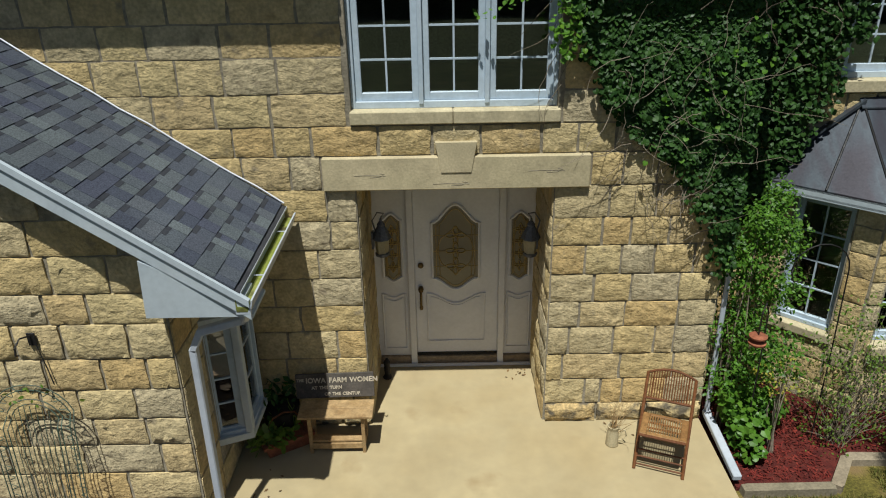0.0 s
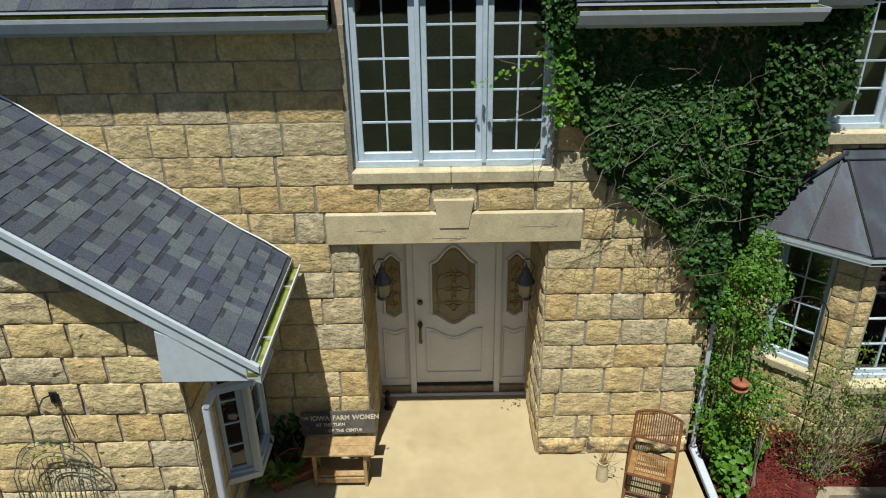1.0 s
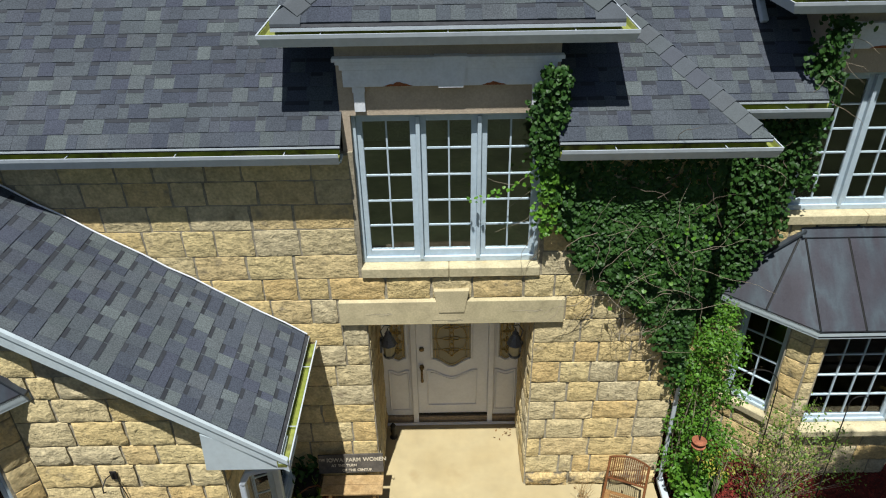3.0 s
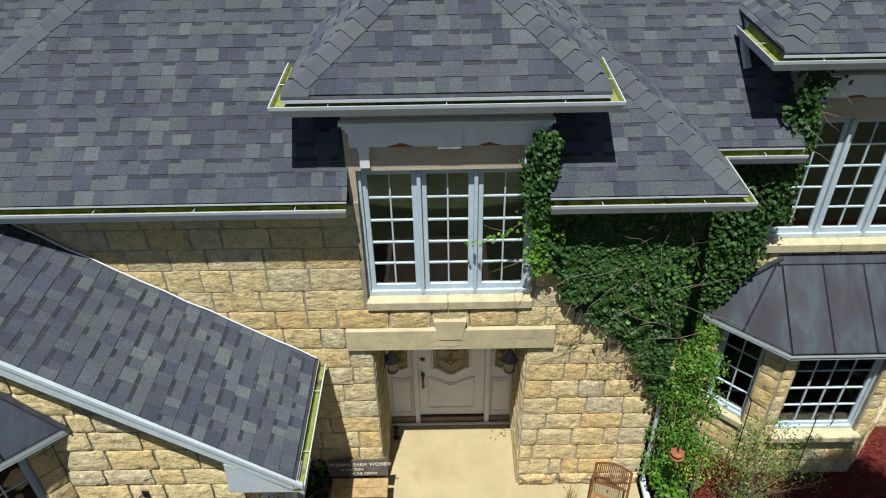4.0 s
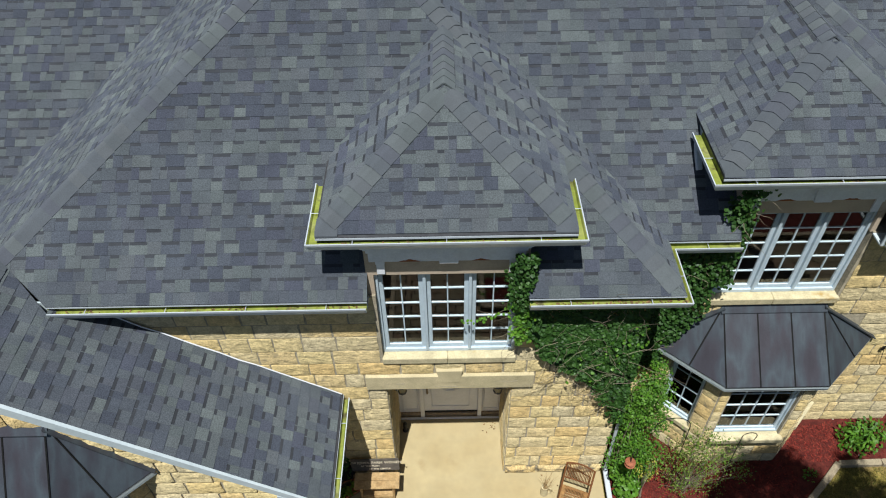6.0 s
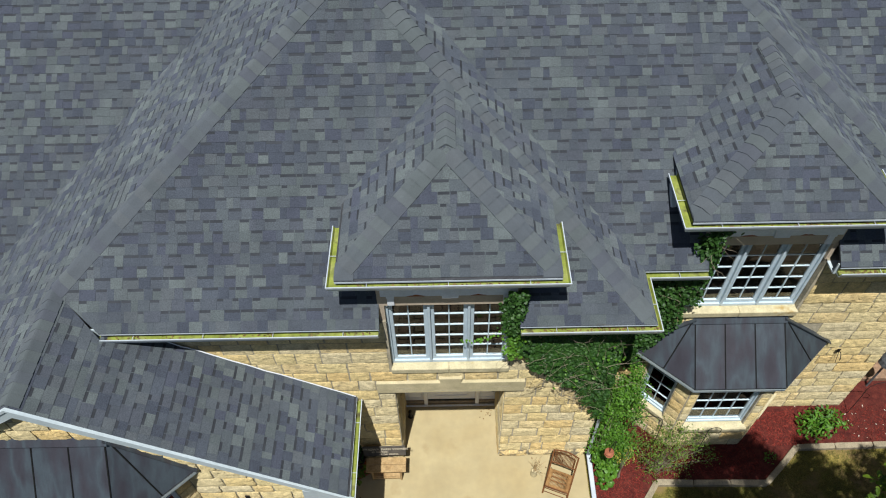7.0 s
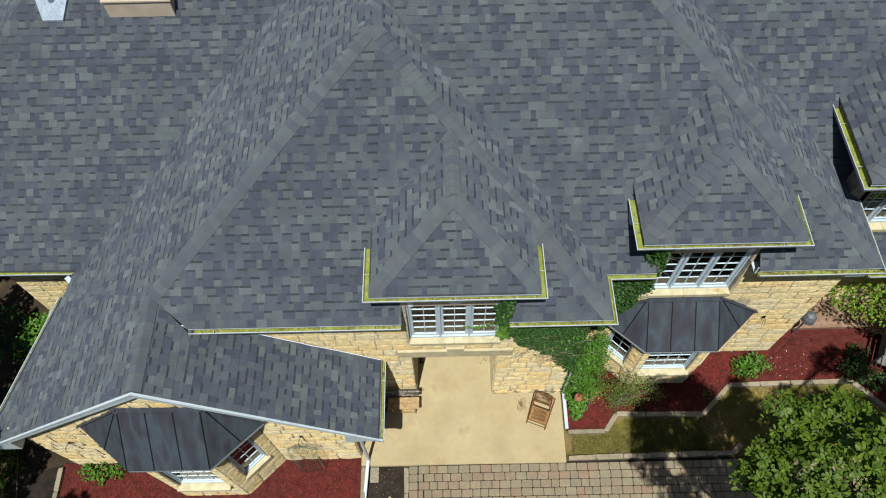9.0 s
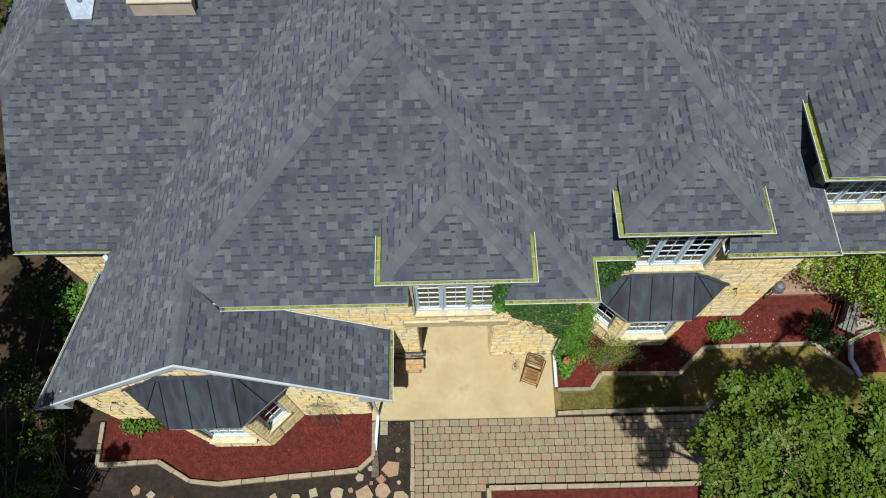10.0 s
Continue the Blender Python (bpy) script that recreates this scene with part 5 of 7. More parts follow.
def lantern(x, wall_x, y, z):
    l = empty("wall_lantern", "grey patinated metal wall lantern with a frosted base", "lantern", group="entrance lanterns")
    d = 1 if x > wall_x else -1
    bm = bmesh.new()
    lathe(bm, [(0.082, -0.01), (0.094, 0.0), (0.060, 0.075), (0.035, 0.12), (0.038, 0.135), (0.012, 0.17), (0.010, 0.19)], (x, y, z), 8)
    part("roof_cap", bm, M_LANTERN, l)
    bm = bmesh.new()
    lathe(bm, [(0.056, -0.15), (0.066, -0.05), (0.068, -0.004)], (x, y, z), 6)
    part("glass_body", bm, M_ASHLAR, l, "pale frosted glass body")
    bm = bmesh.new()
    lathe(bm, [(0.04, -0.19), (0.066, -0.175), (0.066, -0.15)], (x, y, z), 8)
    part("base", bm, M_LANTERN, l)
    bm = bmesh.new()
    tube(bm, [(wall_x, y, z - 0.02), (x - d * 0.05, y, z + 0.05), (x - d * 0.08, y, z + 0.17), (x - d * 0.03, y, z + 0.25), (x + d * 0.03, y, z + 0.24), (x, y, z + 0.20)], 0.008, 6)
    part("bracket", bm, M_LANTERN, l)
    bm = bmesh.new()
    box(bm, *sorted((wall_x, wall_x + d * 0.02)), y - 0.04, y + 0.04, z - 0.10, z + 0.06)
    part("backplate", bm, M_LANTERN, l)


lantern(-0.652, -0.745, 6.28, 1.76)
lantern(0.728, 0.795, 6.28, 1.735)

# ---- ground ----
GZ = -0.14
bm = bmesh.new()
xs = [-400, -60, -14, -9.0, -1.0, 0.0, 2.0, 6.0, 12.5, 60, 400]
ys = [-400, -60, -6, 2.0, 4.5, 8.0, 16, 60, 400]
gv = [[bm.verts.new((x, y, GZ)) for x in xs] for y in ys]
for j in range(len(ys) - 1):
    for i in range(len(xs) - 1):
        bm.faces.new((gv[j][i], gv[j][i + 1], gv[j + 1][i + 1], gv[j + 1][i]))
tagged(mesh_object("ground", bm, M_LUSH), "green lawn", "ground", kind="structure")


# added, unseen belt of woods closing the garden: darkens pane reflections and low skylight
M_WOODS = surface("far_foliage", [(0.012, 0.026, 0.006), (0.026, 0.048, 0.010), (0.045, 0.070, 0.016)], scale=0.9, fine=6, soft=0.35, grain=0.5, rough=0.95, bump=1.0, dist=0.4, bscale=2.2)
bm = bmesh.new()
cols, tiers = 120, 9
belt = []
for j in range(tiers):
    ring = []
    for i in range(cols):
        a = 6.2832 * i / cols
        tall = 8.0 + 2.6 * noise.noise((4 * math.cos(a), 4 * math.sin(a), 1)) + 1.4 * noise.noise((13 * math.cos(a), 13 * math.sin(a), 2))
        r = 34 + 2.4 * noise.noise((9 * math.cos(a), 9 * math.sin(a), j * 0.6)) + 1.8 * (j / (tiers - 1)) ** 2
        ring.append(bm.verts.new((1 + r * math.cos(a), 5 + r * math.sin(a), GZ - 0.3 + tall * j / (tiers - 1) + (0.6 * noise.noise((i * 0.9, j, 3)) if j else 0))))
    belt.append(ring)
for q, w in zip(belt, belt[1:]):
    for i in range(cols):
        bm.faces.new((q[i], w[i], w[(i + 1) % cols], q[(i + 1) % cols]))
far = [bm.verts.new((1 + 38 * math.cos(6.2832 * i / cols), 5 + 38 * math.sin(6.2832 * i / cols), GZ)) for i in range(cols)]
for i in range(cols):
    bm.faces.new((belt[-1][i], far[i], far[(i + 1) % cols], belt[-1][(i + 1) % cols]))
tagged(mesh_object("backdrop_woods", bm, M_WOODS), "unseen dark green belt of woods added round the garden", "woods", kind="structure")


def flat(name, pts, z0, z1, material, label, cat, kind="structure"):
    bm = bmesh.new()
    prism(bm, [(x, y, z0) for x, y in pts], (0, 0, z1 - z0))
    return tagged(mesh_object(name, bm, material), label, cat, kind=kind)


flat("ground_lawn", [(2.3, 2.7), (12.5, 2.7), (12.5, 6.5), (2.3, 6.5)], GZ - 0.1, GZ + 0.006, M_GRASS, "dry patchy lawn strip", "ground")
slab = flat("pavement_slab", [(-1.98, 4.31), (2.34, 4.29), (2.37, 6.9), (-1.98, 6.9)], -0.3, 0.0, M_CONCRETE, "sandy concrete entrance slab with faint stains", "pavement")
flat("ground_soil", [(-9.0, 0.5), (-1.06, 0.5), (-1.06, 4.31), (-1.98, 4.31), (-2.0, 4.5), (-8.4, 4.5), (-9.0, 4.3)], GZ - 0.1, GZ + 0.008, M_SOIL, "dark bare soil with gravel", "ground")
flat("ground_woodland", [(-40, -20), (-9.0, -20), (-9.0, 4.3), (-8.05, 4.6), (-8.05, 7.75), (-9.1, 7.75), (-9.1, 20), (-40, 20)], GZ - 0.1, GZ + 0.012, M_LITTER, "brown leaf litter under the trees", "ground")
bed_r = flat("ground_bed_right", [(2.42, 4.98), (3.25, 4.98), (3.52, 5.36), (5.40, 5.32), (6.12, 5.95), (8.85, 5.98), (9.55, 5.2), (10.5, 5.2), (10.5, 7.0), (7.2, 7.9), (7.2, YR), (2.42, YR)], GZ - 0.1, GZ + 0.05, M_MULCH, "red wood mulch bed along the house", "flower bed")
bed_l = flat("ground_bed_left", [(-8.3, 3.45), (-6.9, 3.52), (-6.1, 3.07), (-5.45, 2.99), (-2.3, 3.23), (-1.97, 3.5), (-1.98, 4.5), (-8.35, 4.5)], GZ - 0.1, GZ + 0.06, M_MULCH, "red wood mulch bed before the wing", "flower bed")
bed_f = flat("ground_bed_front", [(0.78, 1.9), (9.0, 1.9), (9.0, 2.66), (0.78, 2.66)], GZ - 0.1, GZ + 0.05, M_MULCH, "red wood mulch bed beside the paved walk", "flower bed")
walk_bed = flat("pavement_walk", [(-0.98, 0.5), (0.62, 0.5), (0.62, 2.76), (9.0, 2.78), (9.0, 4.36), (-0.98, 4.29)], GZ - 0.1, -0.075, M_SOIL, "paved walk of tan and pink concrete pavers", "pavement")

EDGE_MESH = []
for s in range(5):
    rng = random.Random(400 + s)
    b = boxes((-0.5, 0.5, -0.5, 0.5, -0.5, 0.5), bevel=0.06)
    for v in b.verts:
        v.co += Vector((rng.uniform(-0.02, 0.02), rng.uniform(-0.06, 0.06), rng.uniform(-0.05, 0.05)))
    me = bpy.data.meshes.new("edging_stone")
    b.to_mesh(me)
    b.free()
    me.materials.append(M_EDGING)
    EDGE_MESH.append(me)


def edging(pts, w, z0, z1, step, label, seed):
    """A row of long kerb stones along a line."""
    e = empty("edging", label, "edging", kind="structure")
    rng = random.Random(seed)
    for p, q in zip(pts, pts[1:]):
        p, q = Vector((*p, 0)), Vector((*q, 0))
        n = max(1, round((q - p).length / step))
        for i in range(n):
            c = p.lerp(q, (i + 0.5) / n)
            ob = new("edging_stone", rng.choice(EDGE_MESH))
            ob.parent = e
            ln = (q - p).length / n
            ob.matrix_basis = Matrix.LocRotScale((c.x, c.y, (z0 + z1) / 2 + rng.uniform(-0.006, 0.006)), Euler((0, 0, math.atan2(q.y - p.y, q.x - p.x) + rng.uniform(-0.01, 0.01))), (ln - 0.008, w * rng.uniform(0.9, 1.1), z1 - z0))


edging([(2.45, 4.94), (3.27, 4.94), (3.55, 5.31), (5.43, 5.27), (6.15, 5.91), (8.85, 5.94), (9.60, 5.15)], 0.095, GZ - 0.05, -0.05, 0.62, "pale stone edging of the right mulch bed", 1)
edging([(-8.35, 4.4), (-8.32, 3.42), (-6.92, 3.47), (-6.13, 3.02), (-5.46, 2.94), (-2.28, 3.18), (-1.93, 3.48), (-1.93, 4.28)], 0.10, GZ - 0.05, 0.02, 0.55, "pale stone edging of the left mulch bed", 2)
edging([(-1.03, 0.6), (-1.03, 4.26)], 0.09, GZ - 0.05, -0.03, 0.5, "pale stone kerb beside the pavers", 3)
edging([(0.70, 0.8), (0.70, 2.72), (9.0, 2.72)], 0.10, GZ - 0.05, 0.04, 0.6, "pale stone kerb of the front bed", 4)
edging([(2.4, 4.38), (5.9, 4.42), (6.1, 4.6)], 0.10, GZ - 0.05, -0.02, 0.55, "pale stone kerb between walk and lawn", 6)


def lay_pavers():
    me = bpy.data.meshes.new("paver")
    b = bmesh.new()
    corner = [(0.5 - 0.09 * (1 - math.cos(a)) , 0.5 - 0.12 * (1 - math.sin(a))) for a in (0.0, 0.8, 1.571)]
    ring = [(x * sx, y * sy) for sx, sy, flip in ((1, 1, 1), (-1, 1, -1), (-1, -1, 1), (1, -1, -1)) for x, y in corner[::flip]]
    prism(b, [(x, y, -0.5) for x, y in ring], (0, 0, 0.86))
    cap = [b.verts.new((x * 0.955, y * 0.92, 0.5)) for x, y in ring]
    top = max(b.faces, key=lambda f: f.calc_center_median().z)
    rim = list(top.verts)
    b.faces.remove(top)
    b.faces.new(cap)
    for i in range(12):
        b.faces.new((rim[i], rim[(i + 1) % 12], cap[(i + 1) % 12], cap[i]))
    bmesh.ops.recalc_face_normals(b, faces=b.faces[:])
    b.to_mesh(me)
    b.free()
    me.materials.append(M_PAVER)
    rng = random.Random(9)
    many = bmesh.new()
    made = 0
    row, y = 0, 4.205
    while y > 0.6:
        x1 = 0.62 if y < 2.80 else 9.0
        x = -0.78 + (0.115 if row % 2 else 0.0)
        lots = [(-0.885, 0.19)] + ([(-0.7325, 0.108)] if row % 2 else [])
        while x < x1 - 0.12:
            w = rng.choice((0.228, 0.228, 0.228, 0.228, 0.165))
            lots.append((x + w / 2, w))
            x += w
        for cx, w in lots:
            sag = -0.075 + rng.uniform(0.016, 0.026)
            if made < 300 and cx < 5.5:
                ob = new("paver", me)
                ob.parent = walk_bed
                ob.matrix_basis = Matrix.LocRotScale((cx, y, sag - 0.02), Euler((rng.uniform(-0.01, 0.01), rng.uniform(-0.01, 0.01), rng.uniform(-0.012, 0.012))), (w - 0.013, 0.149, 0.06))
                made += 1
            else:
                box(many, cx - w / 2 + 0.006, cx + w / 2 - 0.006, y - 0.0755, y + 0.0755, sag - 0.05, sag + 0.01)
        y -= 0.163
        row += 1
    tagged(mesh_object("paver_field", many, M_PAVER_MANY, walk_bed), kind="stuff")

# ---- plants ----
IVY_LEAF = [(0.0, 0.0), (0.26, -0.14), (0.42, 0.06), (0.56, 0.22), (0.44, 0.52), (0.26, 0.70), (0.0, 0.88), (-0.26, 0.70), (-0.44, 0.52), (-0.56, 0.22), (-0.42, 0.06), (-0.26, -0.14)]
OVAL_LEAF = [(0.0, 0.0), (0.22, 0.25), (0.27, 0.55), (0.0, 1.0), (-0.27, 0.55), (-0.22, 0.25)]
LONG_LEAF = [(0.0, 0.0), (0.13, 0.3), (0.22, 0.68), (0.10, 0.95), (-0.10, 0.95), (-0.22, 0.68), (-0.13, 0.3)]


def foliage(name, parent, spots, shape, material, curl=0.18, seed=1):
    """Many leaves as one mesh. spots: (place, way the leaf faces, way its tip points, size)."""
    rng = random.Random(seed)
    vs, fs = [], []
    for p, face, tip, size in spots:
        face = Vector(face).normalized()
        tip = Vector(tip) - face * face.dot(Vector(tip))
        tip = tip.normalized() if tip.length > 1e-4 else face.orthogonal().normalized()
        sidev = tip.cross(face)
        n = len(vs)
        c = curl * rng.uniform(0.4, 1.6)
        for x, y in shape:
            vs.append(tuple(Vector(p) + size * (sidev * x + tip * y + face * (c * (abs(x) * 1.2 - y * y * 0.7)))))
        vs.append(tuple(Vector(p) + size * tip * 0.45))
        m = len(shape)
        fs += [(n + i, n + (i + 1) % m, n + m) for i in range(m)]
    me = bpy.data.meshes.new(name)
    me.from_pydata(vs, [], fs)
    return tagged(mesh_link(name, me, material, parent, smooth=False), kind="stuff")


def rnd_dir(rng, bias=(0, 0, 0), k=1.0):
    v = Vector((rng.gauss(0, 1), rng.gauss(0, 1), rng.gauss(0, 1))).normalized() * k + Vector(bias)
    return v.normalized()


def stem(name, parent, p, way, length, r, seed, material=None, wob=0.25, steps=9, pull=(0, 0, 0)):
    rng = random.Random(seed)
    pts, q, d = [Vector(p)], Vector(p), Vector(way).normalized()
    for i in range(steps):
        d = (d + wob * Vector((rng.gauss(0, 1), rng.gauss(0, 0.4), rng.gauss(0, 1))) + Vector(pull)).normalized()
        q = q + d * length / steps
        pts.append(q.copy())
    bm = bmesh.new()
    tube(bm, pts, r, 5, 0.35)
    return part(name, bm, material or M_VINE, parent)


# ivy over the corner of the centre wall
IVY_EDGE = [(1.60, 2.32), (1.75, 2.26), (2.1, 2.12), (2.35, 1.90), (2.7, 1.66), (2.8, 1.46), (3.0, 1.30), (3.3, 1.14), (3.7, 0.94), (4.0, 0.82), (4.3, 0.76), (4.6, 0.72), (4.95, 0.80)]


def ivy_left(z):
    for (z0, x0), (z1, x1) in zip(IVY_EDGE, IVY_EDGE[1:]):
        if z0 <= z <= z1:
            return x0 + (x1 - x0) * (z - z0) / (z1 - z0)
    return 9.0


ivy = empty("ivy", "dense dark green ivy climbing the corner of the stone wall", "ivy")
rng = random.Random(77)
spots = []
while len(spots) < 10500:
    x, z = rng.uniform(0.65, 2.40), rng.uniform(1.6, 4.95)
    e = ivy_left(z) + 0.10 * noise.noise((x * 3, z * 3, 2)) + rng.gauss(0, 0.035)
    if x < e or (z > 4.2 and x > 0.97 + rng.uniform(0, 0.06)):
        continue
    if z < 2.6 and x < e + 0.35 and rng.random() < 0.55:
        continue
    bulge = (0.075 + 0.055 * noise.noise((x * 2.2, z * 2.2, 0)) + 0.07 * noise.noise((x * 6.5, z * 6.5, 4))) * (1.0 if x < 1.1 else 1.0 - 0.7 * min(1.0, max(0.0, (z - 3.05 + 0.35 * noise.noise((x * 2.5, z * 1.5, 9))) / 0.7)))
    if z < 4.2 and x > 1.15 and rng.random() < 0.6 * (z - 3.4) / 0.6:
        continue
    spots.append(((x, YC - 0.03 - bulge * rng.uniform(0.2, 1.2), z), rnd_dir(rng, (0, -1.5, 0.9)), rnd_dir(rng, (0, -0.2, -1.6)), rng.uniform(0.024, 0.050)))
while len(spots) < 11900:
    y, z = rng.uniform(5.86, 6.72), rng.uniform(1.4, 4.15)
    spots.append(((2.40 + rng.uniform(0, 0.07), y, z), rnd_dir(rng, (1.6, -0.2, 0.3)), rnd_dir(rng, (0, 0, -1.5)), rng.uniform(0.034, 0.06)))
while len(spots) < 16500:
    x, z = rng.uniform(2.62, 3.75), rng.uniform(1.7, 4.9)
    e = 3.12 + 0.35 * min(1, max(0, (z - 2.1) / 1.0)) + (0.15 if z > 3.4 else 0) + 0.1 * noise.noise((x * 3, z * 3, 5)) + rng.gauss(0, 0.04)
    if x > e or (z > 4.15 and x < 3.48):
        continue
    spots.append(((x, YR - 0.03 - rng.uniform(0.02, 0.16), z), rnd_dir(rng, (0, -1.4, 0.9)), rnd_dir(rng, (0, -0.2, -1.6)), rng.uniform(0.030, 0.058)))
for i in range(400):
    z = rng.uniform(4.15, 5.0)
    spots.append(((0.90 + rng.uniform(-0.12, 0.06), 5.72 - rng.uniform(0, 0.1), z), rnd_dir(rng, (0, -1.4, 0.9)), rnd_dir(rng, (0, 0, -1)), rng.uniform(0.024, 0.05)))
for i in range(520):
    z = rng.uniform(4.1, 5.1)
    spots.append(((3.50 + rng.gauss(0, 0.075) + 0.05 * math.sin(z * 9), YR - 0.02 - rng.uniform(0, 0.16), z), rnd_dir(rng, (0, -1.4, 0.9)), rnd_dir(rng, (0, 0, -1)), rng.uniform(0.03, 0.06)))
foliage("leaf_cover", ivy, spots, IVY_LEAF, M_IVY, seed=3)
for i in range(9):
    stem("stem", ivy, (3.5 + 0.03 * (i % 3), YR - 0.12, 4.3 + 0.08 * i), (rng.gauss(0.7, 0.5), -0.2, rng.gauss(0.2, 0.7)), rng.uniform(0.25, 0.5), 0.0035, 420 + i, wob=0.25)
spots = [((x, YC - 0.10 - 0.05 * rng.random(), z), rnd_dir(rng, (0, -1.2, 1)), rnd_dir(rng, (0, -0.2, -1.2)), rng.uniform(0.025, 0.048))
         for x, z in [(rng.gauss(0.88, 0.06), rng.uniform(3.45, 4.35)) for i in range(330)] + [(rng.gauss(2.1, 0.22), rng.gauss(3.2, 0.25)) for i in range(50)]]
for i in range(24):
    t = i / 24
    spots.append(((0.80 - 0.62 * t + rng.gauss(0, 0.02), YC - 0.01 - 0.06 * math.sin(3 * t), 4.02 - 0.30 * t + rng.gauss(0, 0.04)), rnd_dir(rng, (0, -1, 1.2)), rnd_dir(rng, (-1, 0, 0)), rng.uniform(0.025, 0.05)))
foliage("young_leaf", ivy, spots, IVY_LEAF, M_LIME, seed=4)
for i in range(26):
    stem("stem", ivy, (rng.uniform(1.35, 2.35), YC - 0.05, rng.uniform(2.35, 2.95)), (rng.gauss(-0.55, 0.5), -0.04, rng.gauss(-0.8, 0.45)), rng.uniform(0.3, 0.75), rng.uniform(0.0022, 0.0040), 600 + i, wob=0.34)
for i in range(4):
    stem("stem", ivy, (0.9, YC - 0.04, 4.05 - 0.12 * i), (-1, -0.05, -0.3 - 0.2 * i), rng.uniform(0.45, 0.75), 0.003, 1 + i, wob=0.28)
for i in range(7):
    stem("stem", ivy, (rng.uniform(1.2, 2.3), YC - 0.10, rng.uniform(3.5, 4.1)), (rng.gauss(0, 1), -0.1, rng.gauss(-0.2, 0.6)), rng.uniform(0.3, 0.7), 0.005, 20 + i, M_BARK, wob=0.4)
for i in range(44):
    x, z = rng.uniform(1.1, 2.35), rng.uniform(2.0, 3.7)
    if x > ivy_left(z) - 0.2:
        stem("stem", ivy, (x, YC - 0.13 - rng.uniform(0, 0.06), z), (rng.gauss(0, 1), 0, rng.gauss(-0.3, 1)), rng.uniform(0.3, 0.8), rng.uniform(0.0018, 0.0034), 200 + i, wob=0.34)
for i in range(46):
    z = rng.uniform(2.0, 3.0)
    stem("stem", ivy, (ivy_left(z) + 0.15, YC - 0.06, z), (-1, 0, rng.gauss(-0.5, 0.5)), rng.uniform(0.2, 0.55), 0.0035, 300 + i, wob=0.32)
for i in range(5):
    stem("stem", ivy, (0.88 + 0.05 * i % 0.1, YC - 0.07, 4.1 - 0.2 * i), (-0.35, 0, -1), rng.uniform(0.4, 0.8), 0.004, 340 + i, wob=0.15)
for i in range(14):
    stem("stem", ivy, (rng.uniform(2.6, 3.4), YR - 0.15, rng.uniform(2.3, 3.9)), (rng.gauss(0.3, 1), 0, rng.gauss(-0.2, 0.7)), rng.uniform(0.3, 0.8), 0.0045, 360 + i, wob=0.3)


def cloud(rng, clumps, count, size, face=(0, -0.3, 0.9), tip=(0, 0, -0.4), hollow=0.55):
    out = []
    tot = sum(r[3] ** 2 for r in clumps)
    for cx, cy, cz, r in clumps:
        for i in range(int(count * r * r / tot)):
            d = rnd_dir(rng)
            k = r * (hollow + (1 - hollow) * rng.random() ** 0.6) * (1 + 0.25 * noise.noise((d.x * 2 + cx, d.y * 2 + cy, d.z * 2 + cz)))
            p = Vector((cx, cy, cz)) + d * k
            if p.z > GZ + 0.03:
                out.append((p, rnd_dir(rng, Vector(face) + d * 0.6), rnd_dir(rng, Vector(tip) + d * 0.5), rng.uniform(*size)))
    return out


def bush(name, label, category, clumps, count, size, shape, material, seed, stems=8, r=0.008, face=(0, -0.3, 0.9), hollow=0.4, group=""):
    b = empty(name, label, category, group=group)
    rng = random.Random(seed)
    foliage("leaf_mass", b, cloud(rng, clumps, count, size, face, hollow=hollow), shape, material, seed=seed)
    bx, by = clumps[0][0], clumps[0][1]
    for i in range(stems):
        c = rng.choice(clumps)
        q = Vector((c[0], c[1], c[2])) + rnd_dir(rng, (0, 0, 0.6)) * c[3] * 0.8
        p = Vector((bx + rng.gauss(0, 0.06), by + rng.gauss(0, 0.06), GZ))
        bm = bmesh.new()
        mid = p.lerp(q, 0.5) + Vector((rng.gauss(0, 0.05), rng.gauss(0, 0.05), 0.05))
        tube(bm, [p, p.lerp(mid, 0.5), mid, mid.lerp(q, 0.5), q], r, 5, 0.4)
        part("stem", bm, M_VINE, b)
    return b


bush("climbing_shrub", "bright green climbing shrub in the wall corner", "shrub", [(2.62, 5.75, 0.5, 0.32), (2.62, 5.85, 1.0, 0.30), (2.60, 5.95, 1.5, 0.30), (2.80, 6.0, 1.9, 0.30), (2.48, 5.85, 1.75, 0.20), (2.88, 5.7, 0.8, 0.28), (2.95, 5.95, 1.35, 0.26), (3.0, 6.15, 1.75, 0.24), (2.62, 5.8, 2.05, 0.14), (2.95, 6.2, 2.15, 0.16)], 7600, (0.026, 0.052), OVAL_LEAF, M_LIME, 21, 10, hollow=0.15)
bush("hydrangea", "broad-leaved green plant at the foot of the wall corner", "plant", [(2.66, 5.46, 0.14, 0.18), (2.64, 5.28, 0.03, 0.11), (2.82, 5.64, 0.20, 0.22), (2.98, 5.75, 0.17, 0.16), (2.62, 5.6, 0.32, 0.2)], 620, (0.042, 0.080), IVY_LEAF, M_LIME, 22, 6)
bush("flowering_shrub", "small shrub with pale yellow flower heads", "shrub", [(2.86, 5.45, 0.62, 0.12), (2.72, 5.5, 0.75, 0.10), (3.0, 5.55, 0.55, 0.12), (2.95, 5.5, 0.8, 0.08)], 170, (0.022, 0.036), OVAL_LEAF, M_FLOWER, 23, 6)
